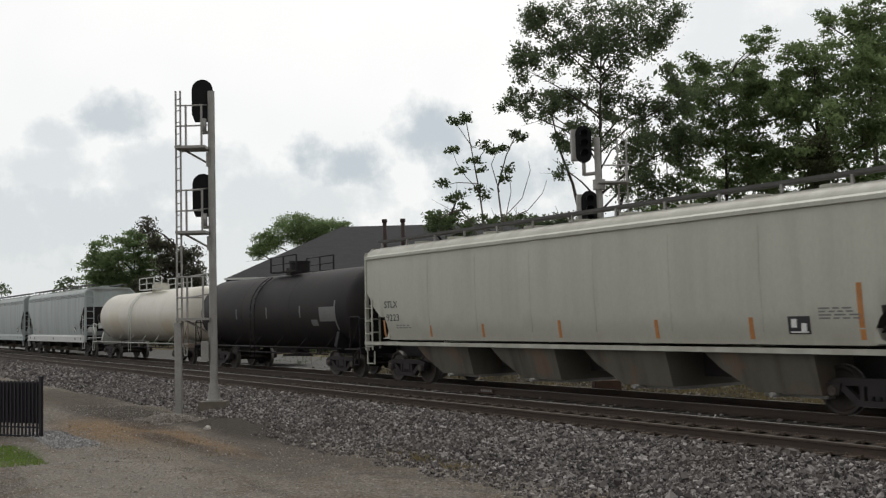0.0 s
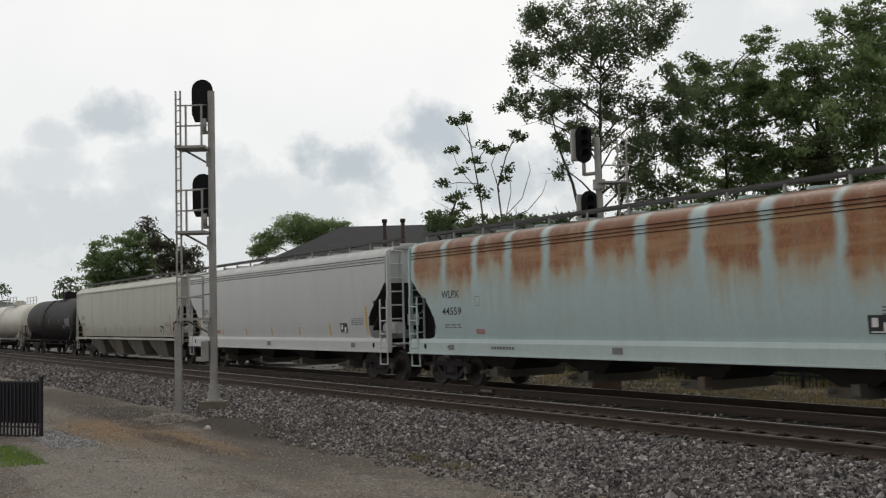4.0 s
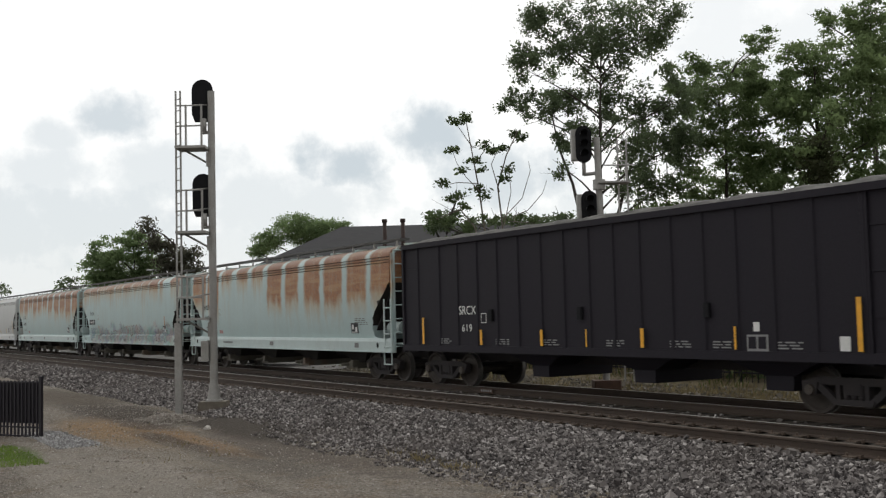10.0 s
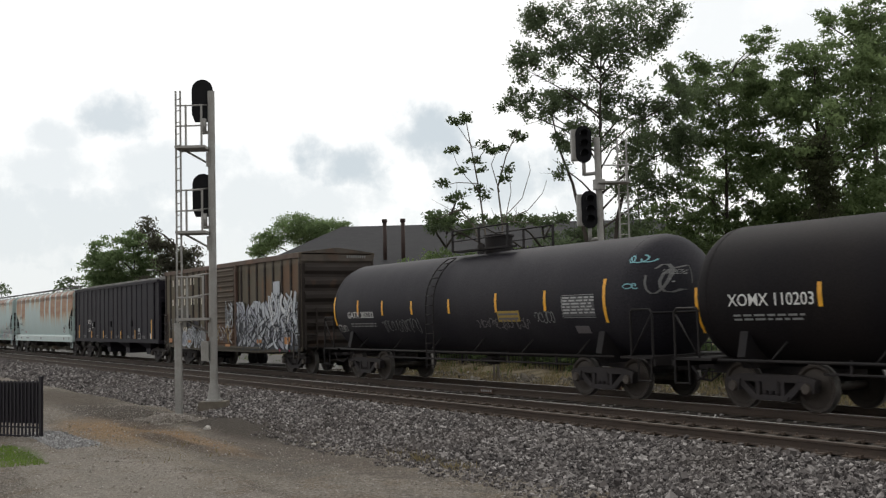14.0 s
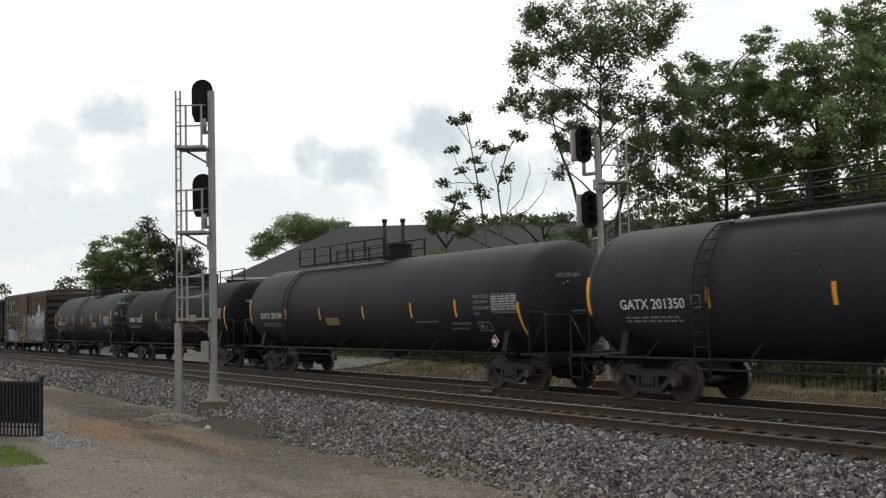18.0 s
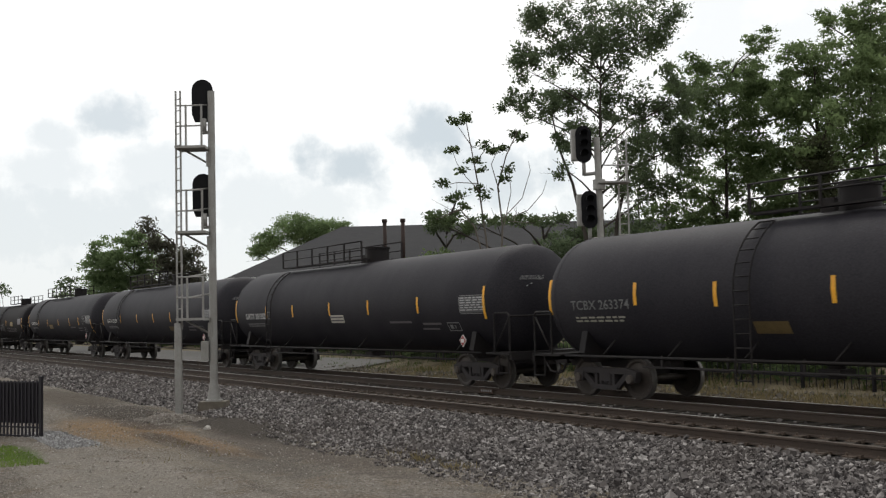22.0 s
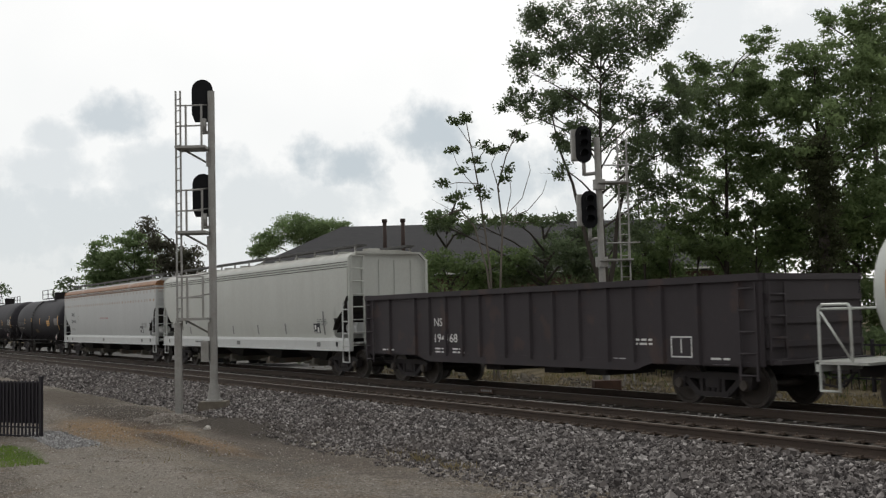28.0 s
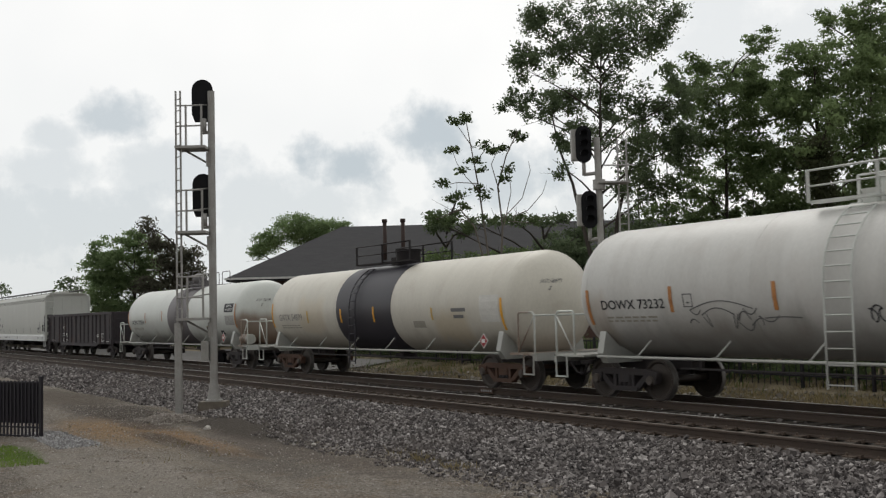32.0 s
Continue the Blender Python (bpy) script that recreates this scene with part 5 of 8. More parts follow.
    # the owner's painted name: one plain upright bar for each letter
    for row, z in (((0.97, 1.33, 1.8, 2.13, 2.6, 2.93, 3.42, 3.8), 3.66), ((2.62,), 3.22), ((0.93, 1.3, 1.72, 2.08, 2.56, 2.9, 3.5, 3.8, 4.42, 4.85), 2.76)):
        for p in row:
            part("name_bar", bars([(-half + p + 0.04, -half + p + 0.2, z, 0.3)], flat), CREAMTXT, car)
    GB = [mat("graffiti_black", (0.018, 0.019, 0.022), 0.6), mat("graffiti_pale_grey", (0.46, 0.49, 0.53), 0.6, scale=4), mat("graffiti_slate", (0.06, 0.066, 0.08), 0.6, scale=4), mat("graffiti_white", (0.62, 0.64, 0.66), 0.6, scale=4), mat("graffiti_grey", (0.2, 0.205, 0.215), 0.6, scale=4), mat("graffiti_ochre", (0.42, 0.3, 0.12), 0.6, scale=4), mat("graffiti_pink_dot", (0.5, 0.06, 0.14), 0.6), mat("graffiti_lavender_grey", (0.3, 0.31, 0.36), 0.6, scale=4)]
    wildstyle(car, -half + 9.25, half - 0.05, 0.9, 2.75, surf, 5, GB[2], [GB[1], GB[1], GB[7], GB[1], GB[7]], GB[0], 50, (0.1, 0.24), 1.5)
    wildstyle(car, -half + 12.6, half - 0.1, 1.7, 3.05, lambda x, z: -1.575, 6, None, [GB[1], GB[3]], GB[0], 16, (0.06, 0.2))
    wildstyle(car, -half + 9.2, half - 0.1, 0.9, 2.3, lambda x, z: -1.578, 7, None, [GB[3], GB[0], GB[0]], GB[2], 46, (0.012, 0.028))
    graffiti(car, -half + 2.3, -half + 5.7, 0.8, 1.75, surf, 9, [GB[4], GB[7], GB[4]], [GB[1], GB[2], GB[1]], 0.62, 0.05, 2)
    wildstyle(car, -half + 1.2, -half + 5.75, 0.8, 1.75, flat, 19, GB[4], [GB[7], GB[4]], GB[4], 9, (0.05, 0.12))
    wildstyle(car, -half + 3.7, -half + 5.2, 1.2, 1.9, surf, 10, None, [GB[4], GB[1]], GB[2], 8, (0.03, 0.06))
    scrawl(car, -half + 0.8, -half + 1.5, 1.6, 0.6, surf, 3, GB[4], 0.025)
    ondoor = lambda x, z: -1.61
    wildstyle(car, -half + 6.3, -half + 8.9, 1.05, 1.85, ondoor, 12, None, [GB[5], GB[3], GB[4], GB[2]], DOORM, 34, (0.015, 0.035))
    wildstyle(car, -half + 8.2, -half + 8.95, 1.7, 2.9, ondoor, 13, None, [GB[3], GB[4], GB[1]], GB[2], 14, (0.02, 0.045))
    for x, z, w, h in ((0.95, 1.15, 0.4, 0.2), (6.5, 1.0, 0.5, 0.1), (8.4, 1.0, 0.5, 0.1), (11.6, 1.18, 0.5, 0.14), (14.2, 1.22, 0.5, 0.26), (3.55, 1.12, 0.35, 0.1)):
        part("orange_patch", Geo().box((-half + x, -1.63 if 6 < x < 9 else -1.57, z), (w, 0.012, h)), ORANGE, car)
    for x, z in ((13.35, 0.88), (14.2, 0.88)):
        part("paint_spot", Geo().rod((-half + x, -1.5, z), (-half + x, -1.51, z), 0.07, 12), GB[6], car)
    for x, z, w, h in ((2.1, 2.05, 0.62, 0.5), (3.15, 2.05, 0.62, 0.5), (4.3, 1.85, 0.7, 0.35)):
        part("patch_panel", Geo().box((-half + x, -1.485, z), (w, 0.012, h)), SRBLACK, car)
    part("grey_placard_board", Geo().box((-half + 13.2, -1.54, 3.05), (0.6, 0.012, 0.75)), GB[1], car)
    st = part("stencil_board", Geo().box((-half + 13.2, -1.572, 1.78), (0.44, 0.01, 0.42)), GB[3], car)
    for q in (-0.09, 0.09):
        part("stencil_square", Geo().box((-half + 13.2 + q, -1.58, 1.83), (0.13, 0.006, 0.18)), GB[0], st)


# ---- the train, front to rear ----
hopper_car("grey-green covered hopper car with dirty sides", -101.5, -83.0, TEALHOP, TEALHOP, seed=20)
hopper_car("grey-green covered hopper car with a pale side sill", -81.4, -64.9, TEALHOP, WHITEHOP, seed=21)
tank_car("small white tank car with a low dome and rust stains", -62.0, -47.9, CREAM, WHITEP, R=1.33, cz=2.36, dome="low", deck=1.4, truck_in=0.9, platform=(-1.2, 2.6, 0.0), seed=2)
tank_car("dull black tank car with faint side strips", -44.6, -30.9, BLACK2, BLACK2, R=1.46, cz=2.32, strips=[(4.05, 2.05, 0.42), (7.12, 2.05, 0.42), (10.14, 2.05, 0.42), (12.9, 1.6, 1.0)], strip_m=GREYTXT, deck=1.0, seed=3, label_boxes=[(11.0, 0.5, 1.75, 0.22, GREYTXT), (11.7, 1.2, 1.9, 0.5, GREYTXT)])
hopper_car("pale grey covered hopper car with a dark lower body", -29.43, -9.8, GREYHOP, GREYHOP, [("STLX", 1.25, 2.05, 2.27, 0.21), ("9223", 1.34, 2.10, 1.87, 0.21)], bays=4, thin_sill=True, bands=False, truck_in=1.7, top=2.72, sten=3.2, seed=4, rib=2.6, streaks=[(1.11, 1.4, 0.5), (3.78, 1.4, 0.32), (6.41, 1.4, 0.36), (9.64, 1.4, 0.42), (12.92, 1.4, 0.4), (15.5, 1.4, 0.42), (17.95, 1.4, 1.0)])
hopper_car("white covered hopper car with ribbed lines under its roof", -8.7, 9.5, WHITEHOP, WHITEHOP, [("WLPX", 1.75, 2.55, 2.27, 0.22), ("44741", 1.75, 2.6, 1.85, 0.22)], seed=5, sten=3.3, sill_bars=[(2.9, 0.3)], streaks=[(1.38, 1.42, 0.65), (4.03, 1.42, 0.25), (6.58, 1.42, 0.25), (9.11, 1.42, 0.28), (11.6, 1.42, 0.3), (14.06, 1.42, 0.4), (16.7, 1.42, 0.95)], streak_m=STRIPY)
hopper_car("pale blue covered hopper car, its upper panels rusted brown", 10.75, 28.95, BLUEA, BLUESILL, [("WLPX", 1.82, 2.7, 2.48, 0.21), ("44559", 1.81, 2.77, 2.01, 0.21)], seed=6, sill_bars=[(4.2, 1.1), (2.1, 0.25)])
c189, h189, s189 = hopper_car("pale blue covered hopper car with sprayed drawings along its side", 30.25, 48.4, BLUEB, BLUEB, [("WLPX", 1.84, 2.69, 2.5, 0.2)], seed=7, streaks=[(3.4, 1.5, 0.4), (9.2, 1.45, 0.4), (15.6, 1.4, 0.9)])
part("number_panel", Geo().box((-h189 + 2.25, s189(0, 2.1) - 0.012, 2.11), (1.15, 0.008, 0.28)), DARKTXT, c189)
part("lettering", letters("44189", -h189 + 1.85, -h189 + 2.65, 2.03, 0.17, lambda x, z: s189(0, 2.1) - 0.012), WHITE, c189)
hopper_car("pale blue covered hopper car with broad rust panels", 49.75, 67.95, BLUEC, BLUESILL, [("WLPX", 1.75, 2.63, 2.49, 0.2), ("44243", 1.74, 2.7, 2.04, 0.2)], seed=8, sill_bars=[(4.1, 1.1), (2.1, 0.25)])
coal_car("black ribbed open hopper car under a dusty cover", 69.4, 84.4, [("SRCX", 2.2, 3.03, 2.01, 0.24), ("619", 2.33, 2.83, 1.55, 0.2)])
box_car("weathered brown box car with sprayed drawings and a rusty door", 86.29, 101.52, [("HS", 1.92, 2.32, 1.91, 0.26), ("309 03", 1.77, 3.2, 1.54, 0.22)])
t232, ht, st = tank_car("black tank car with scrawls and yellow strips", 104.2, 118.25, BLACK, BLACK2, [("GATX 205232", 0.87, 2.6, 1.98, 0.2)], R=1.47, cz=2.3, strips=[(-0.05, 1.75, 0.95), (1.59, 2.1, 0.45), (3.19, 2.05, 0.45), (4.96, 2.05, 0.4), (6.99, 2.05, 0.4), (9.25, 2.05, 0.5), (11.32, 2.05, 0.5), (13.5, 1.75, 1.0)], label_boxes=[(9.28, 0.95, 1.8, 0.28, DULLYELLOW), (12.0, 1.15, 1.9, 0.48, WHITE), (12.3, 0.5, 1.5, 0.18, BANDGREY)], platform=(-0.8, 1.9, 0.4), seed=10)
scrawl(t232, -ht + 3.1, -ht + 5.2, 1.5, 0.45, st, 31, GREYTXT, 0.025)
scrawl(t232, -ht + 8.3, -ht + 10.6, 1.6, 0.3, st, 32, BANDGREY)
scrawl(t232, -ht + 10.9, -ht + 11.7, 1.75, 0.3, st, 33, PALETXT, 0.02)
scrawl(t232, -ht + 0.1, -ht + 0.7, 1.5, 0.3, st, 34, WHITE, 0.02)
CYAN = mat("graffiti_cyan", (0.2, 0.42, 0.47), 0.6)
scrawl(t232, ht + 0.12, ht + 0.5, 3.05, 0.22, st, 51, CYAN, 0.025)
scrawl(t232, ht + 0.15, ht + 0.48, 2.45, 0.2, st, 52, CYAN, 0.025)
scrawl(t232, ht + 0.56, ht + 0.72, 2.35, 0.7, st, 53, GREYTXT, 0.03)
t203, ht, st = tank_car("black tank car with a sooty band over its middle", 120.75, 135.2, BLACKX, BLACK2, [("XOMX 110203", 0.6, 2.65, 2.04, 0.24)], R=1.46, cz=2.26, strips=[(-0.4, 1.5, 0.95), (2.78, 2.0, 0.45), (5.17, 2.05, 0.45), (8.25, 2.05, 0.4), (14.4, 1.6, 1.0)], label_boxes=[(10.0, 0.95, 2.0, 0.3, DULLYELLOW), (12.9, 1.1, 2.1, 0.45, BANDGREY)], platform=(-0.7, 3.9, 1.5), seed=11)
scrawl(t203, -ht + 5.4, -ht + 7.4, 1.6, 0.6, st, 35, BANDGREY, 0.05)
scrawl(t203, -ht + 8.6, -ht + 12.0, 1.5, 0.4, st, 36, BANDGREY, 0.04)
LONG = [(-0.2, 1.92, 0.88), (3.51, 2.02, 0.42), (6.52, 2.02, 0.42), (9.26, 2.02, 0.42), (11.9, 2.02, 0.45), (14.45, 2.05, 0.48), (17.5, 1.85, 0.88)]
LONGC = [(-0.2, 1.92, 0.88), (2.95, 2.08, 0.42), (5.35, 2.08, 0.42), (8.33, 2.08, 0.45), (11.07, 2.08, 0.46), (14.1, 2.08, 0.48), (17.5, 1.88, 0.88)]
LONGA = [(-0.15, 1.85, 0.95), (3.25, 1.95, 0.42), (6.05, 1.95, 0.42), (9.2, 1.95, 0.42), (12.2, 1.95, 0.45), (14.6, 1.95, 0.48), (17.5, 1.45, 0.85)]
for lab, a, words, panel in (("long black tank car with a yellow panel", 138.2, "GATX 201349", (6.45, 0.95, 1.77, 0.24, DULLYELLOW)), ("long black tank car with white lettering", 158.6, "GATX 201350", (11.4, 0.75, 1.6, 0.2, OCHRE)), ("long black tank car with a cream panel", 179.05, "GATX 201352", (8.37, 0.95, 1.84, 0.26, CREAM))):
    mark, _, ms = tank_car(lab, a, a + 17.6, BLACK, BLACK2, [(words, 0.9, 2.85, 2.03, 0.22)], strips=LONGA if "yellow" in lab else LONGC if "cream" in lab else LONG, label_boxes=[(16.35, 1.1, 2.06, 0.44, WHITE), (12.3, 1.3, 1.8, 0.06, BANDGREY), (14.2, 1.0, 1.74, 0.06, BANDGREY), (14.1, 0.9, 1.6, 0.05, BANDGREY), (15.5, 0.62, 1.56, 0.22, WHITE), panel], placards=[(16.42, 1.3, 0.175)], platform=(-5.8, 0.6, 0.3), ladder_at=-5.4, seed=13)
    class_mark(-8.8 + 3.05, 2.03, 0.25, ms, PALETXT, mark)
    if "201349" in words:
        for k, row in enumerate(("NON ODORIZED", "LIQUEFIED", "PETROLEUM", "GAS")):
            tagged(part("lettering", letters(row, -8.8 + 15.5, -8.8 + (16.2 if k < 3 else 15.75), 2.44 - 0.15 * k, 0.09, ms), PALETXT, mark), kind="stuff")
tank_car("black tank car with an orange panel", 199.55, 213.1, BLACK, BLACK2, [("TCBX 263374", 0.6, 2.6, 2.05, 0.22)], R=1.5, cz=2.34, strips=[(-0.28, 1.95, 0.85), (2.8, 2.12, 0.5), (5.12, 2.05, 0.5), (7.91, 2.05, 0.5), (10.89, 2.05, 0.55), (13.4, 1.6, 1.0)], label_boxes=[(10.05, 0.72, 1.95, 0.36, YELLOW), (12.25, 1.0, 1.98, 0.46, BANDGREY), (5.95, 0.85, 1.5, 0.24, OCHRE)], placards=[(12.85, 1.2, 0.18)], platform=(-1.3, 2.1, 0.7), seed=14, ink=GREYTXT)
am, ah, asf = hopper_car("white covered hopper car with a rust line under its roof", 214.98, 234.08, AMHOP, WHITEHOP, [("AMCX", 1.93, 2.81, 2.5, 0.21), ("104446", 1.88, 3.03, 2.08, 0.21)], top=2.72, seed=15)
part("faded_writing", bars([(-ah + 8.6 + 0.2 * i, -ah + 8.75 + 0.2 * i, 2.28, 0.08) for i in range(9)], asf), REDLABEL, am)
hl, hh, hs = hopper_car("off-white covered hopper car", 235.3, 254.55, PALEHOP, WHITEHOP, [("HLTX", 1.89, 2.67, 2.45, 0.19), ("6126", 1.89, 2.56, 2.01, 0.19)], top=2.72, seed=16, streaks=[(1.55, 1.45, 0.6), (3.6, 1.45, 0.3), (6.2, 1.45, 0.32), (8.8, 1.45, 0.34), (11.4, 1.45, 0.36), (14.0, 1.45, 0.4), (17.2, 1.45, 0.8)], streak_m=FAINTTXT, sill_bars=[(4.5, 1.1), (2.45, 0.22), (6.3, 0.35)])
for p, z, r in ((3.32, 2.12, 0.07), (3.17, 1.98, 0.1)):
    part("round_decal", Geo().rod((-hh + p, hs(0, z) - 0.003, z), (-hh + p, hs(0, z) - 0.012, z), r, 16), DARKTXT, hl)
gondola_car("dark brown ribbed gondola car", 255.72, 271.45, [("NS", 3.98, 4.4, 1.7, 0.23), ("194168", 3.99, 5.16, 1.25, 0.24)])
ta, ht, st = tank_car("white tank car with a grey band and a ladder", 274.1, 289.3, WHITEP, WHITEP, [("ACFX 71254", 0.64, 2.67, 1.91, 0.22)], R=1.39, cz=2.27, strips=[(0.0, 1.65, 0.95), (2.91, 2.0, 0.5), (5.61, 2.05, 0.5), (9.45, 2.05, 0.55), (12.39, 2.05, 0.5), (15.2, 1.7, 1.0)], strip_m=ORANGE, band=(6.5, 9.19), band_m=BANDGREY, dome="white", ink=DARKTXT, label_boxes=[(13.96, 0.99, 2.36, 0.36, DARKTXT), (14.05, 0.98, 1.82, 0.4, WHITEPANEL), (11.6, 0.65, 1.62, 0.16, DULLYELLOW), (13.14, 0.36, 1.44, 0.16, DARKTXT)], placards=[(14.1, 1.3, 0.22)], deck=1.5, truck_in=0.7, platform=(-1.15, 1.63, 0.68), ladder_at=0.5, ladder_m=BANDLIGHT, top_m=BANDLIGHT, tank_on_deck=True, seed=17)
part("lettering", letters("BUTYL", -ht + 14.2, -ht + 14.75, 2.57, 0.1, st), WHITE, ta)
part("lettering", letters("ACRYLATE", -ht + 14.1, -ht + 14.85, 2.42, 0.1, st), WHITE, ta)
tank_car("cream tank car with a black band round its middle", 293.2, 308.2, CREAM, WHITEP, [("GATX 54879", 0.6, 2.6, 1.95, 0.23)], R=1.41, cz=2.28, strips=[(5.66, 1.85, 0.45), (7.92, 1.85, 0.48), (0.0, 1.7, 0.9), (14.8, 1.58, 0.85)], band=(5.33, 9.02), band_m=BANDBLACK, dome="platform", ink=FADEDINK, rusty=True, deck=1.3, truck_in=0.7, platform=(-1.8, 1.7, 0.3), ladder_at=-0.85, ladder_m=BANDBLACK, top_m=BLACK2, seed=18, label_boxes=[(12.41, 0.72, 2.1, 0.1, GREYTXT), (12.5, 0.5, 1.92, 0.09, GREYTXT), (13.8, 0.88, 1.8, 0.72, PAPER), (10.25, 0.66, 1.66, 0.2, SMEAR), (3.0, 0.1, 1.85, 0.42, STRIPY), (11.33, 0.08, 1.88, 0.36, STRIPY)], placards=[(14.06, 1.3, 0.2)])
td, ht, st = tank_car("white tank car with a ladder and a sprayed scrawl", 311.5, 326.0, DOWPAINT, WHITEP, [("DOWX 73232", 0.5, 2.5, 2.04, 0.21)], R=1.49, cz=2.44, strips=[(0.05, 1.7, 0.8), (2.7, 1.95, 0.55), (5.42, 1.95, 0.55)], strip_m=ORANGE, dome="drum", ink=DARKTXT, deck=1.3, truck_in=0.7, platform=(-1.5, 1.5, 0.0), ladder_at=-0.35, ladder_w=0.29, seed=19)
# thin sprayed line: two low arches, a few curls and a stroke trailing off
sketch = Geo()
arc_line = lambda x0, x1, z, up, turn=0.0: [(-ht + x0 + (x1 - x0) * i / 14 + turn * math.sin(math.pi * i / 14), z + up * math.sin(math.pi * i / 14)) for i in range(15)]
for pts in (arc_line(3.2, 4.85, 1.99, 0.17), arc_line(3.2, 3.5, 1.99, -0.1), arc_line(3.5, 4.35, 1.88, 0.14), arc_line(4.6, 4.95, 2.0, -0.12), arc_line(3.5, 3.62, 1.9, -0.26, 0.1), arc_line(4.35, 4.45, 1.9, -0.3, -0.12), arc_line(4.42, 4.75, 1.76, 0.18), arc_line(4.42, 4.8, 1.72, -0.16), arc_line(4.7, 5.0, 1.66, 0.14, 0.12), arc_line(4.95, 5.45, 1.85, -0.12), arc_line(5.1, 5.95, 1.8, 0.02), arc_line(3.1, 3.35, 1.72, 0.08)):
    ribbon(sketch, pts, 0.024, 0.011, st, (1.2, 2.6))
tagged(part("sprayed_scrawl", sketch, GREYTXT, td), kind="stuff")
scrawl(td, -ht + 7.4, -ht + 8.4, 1.6, 0.45, st, 42, DARKTXT, 0.03)
class_mark(-ht + 3.05, 2.05, 0.26, st, GREYTXT, td)
GR = [mat("graffiti_teal", (0.3, 0.44, 0.41), 0.6, scale=5), mat("graffiti_brown", (0.22, 0.14, 0.12), 0.6, scale=5), mat("graffiti_purple", (0.26, 0.23, 0.34), 0.6, scale=5), mat("graffiti_pale", (0.46, 0.48, 0.42), 0.6, scale=5), mat("graffiti_pink", (0.45, 0.36, 0.34), 0.6, scale=5), mat("graffiti_blue", (0.2, 0.26, 0.36), 0.6, scale=5)]
BLUEFILL = [mat("graffiti_faded_teal", (0.33, 0.47, 0.44), 0.6, scale=5), mat("graffiti_faded_blue", (0.36, 0.44, 0.47), 0.6, scale=5), mat("graffiti_faded_white", (0.5, 0.54, 0.52), 0.6, scale=5), mat("graffiti_faded_rose", (0.44, 0.4, 0.39), 0.6, scale=5)]
for p, q, lo, hi, seed, inks in ((2.1, 4.6, 0.95, 1.95, 21, (5, 3, 0)), (4.4, 8.6, 0.95, 1.75, 22, (1, 3, 2)), (8.3, 11.8, 0.95, 2.05, 23, (1, 4, 1)), (11.6, 14.6, 0.95, 1.7, 24, (0, 3, 2)), (14.4, 16.7, 0.95, 1.85, 25, (2, 3, 1))):
    graffiti(c189, -h189 + p, -h189 + q, lo, hi, s189, seed, BLUEFILL, [GR[k] for k in inks], 0.34, 0.02, 3)

# ---- ground, ballast and tracks ----
GROUND = bpy.data.materials.new("gravel_lot")
GROUND.use_nodes = True
n, l = nodes_of(GROUND)
b = n["Principled BSDF"]
b.inputs["Roughness"].default_value = 0.95
b.inputs["Specular IOR Level"].default_value = 0.2
co = n.new("ShaderNodeTexCoord").outputs["Object"]
sep = n.new("ShaderNodeSeparateXYZ")
l.new(co, sep.inputs["Vector"])
broad = noise_node(n, l, co, 0.35, 5)
mid = noise_node(n, l, co, 1.6, 6)
pebble = noise_node(n, l, co, 22.0, 5)
vor = n.new("ShaderNodeTexVoronoi")
vor.inputs["Scale"].default_value = 52.0
l.new(co, vor.inputs["Vector"])
c = mix_node(n, l, ramp_node(n, l, broad, 0.38, 0.62), (0.22, 0.19, 0.157), (0.15, 0.128, 0.106))
ruts = noise_node(n, l, co, 1.0, 5, (0.35, 2.4, 1.0))
c = mix_node(n, l, math_node(n, l, "MULTIPLY", ramp_node(n, l, ruts, 0.5, 0.66), 0.6), c, (0.075, 0.062, 0.047))
c = mix_node(n, l, math_node(n, l, "MULTIPLY", ramp_node(n, l, math_node(n, l, "SUBTRACT", 1.0, ruts), 0.52, 0.66), 0.5), c, (0.25, 0.222, 0.188))
c = mix_node(n, l, math_node(n, l, "MULTIPLY", ramp_node(n, l, mid, 0.47, 0.66), 0.6), c, (0.155, 0.112, 0.07))

# grit: every small stone has a tone of its own
grit = n.new("ShaderNodeSeparateColor")
l.new(vor.outputs["Color"], grit.inputs["Color"])
c = mix_node(n, l, math_node(n, l, "MULTIPLY", ramp_node(n, l, grit.outputs["Red"], 0.6, 0.95), 0.62), c, (0.31, 0.29, 0.255))
c = mix_node(n, l, math_node(n, l, "MULTIPLY", ramp_node(n, l, grit.outputs["Green"], 0.58, 0.95), 0.55), c, (0.035, 0.03, 0.025))
coarse = n.new("ShaderNodeTexVoronoi")
coarse.inputs["Scale"].default_value = 23.0
l.new(co, coarse.inputs["Vector"])
lump = n.new("ShaderNodeSeparateColor")
l.new(coarse.outputs["Color"], lump.inputs["Color"])
clods = ramp_node(n, l, pebble, 0.42, 0.6)
c = mix_node(n, l, math_node(n, l, "MULTIPLY", math_node(n, l, "MULTIPLY", ramp_node(n, l, lump.outputs["Red"], 0.66, 0.9), clods), 0.6), c, (0.34, 0.32, 0.29))
c = mix_node(n, l, math_node(n, l, "MULTIPLY", ramp_node(n, l, lump.outputs["Green"], 0.66, 0.9), 0.5), c, (0.06, 0.05, 0.04))


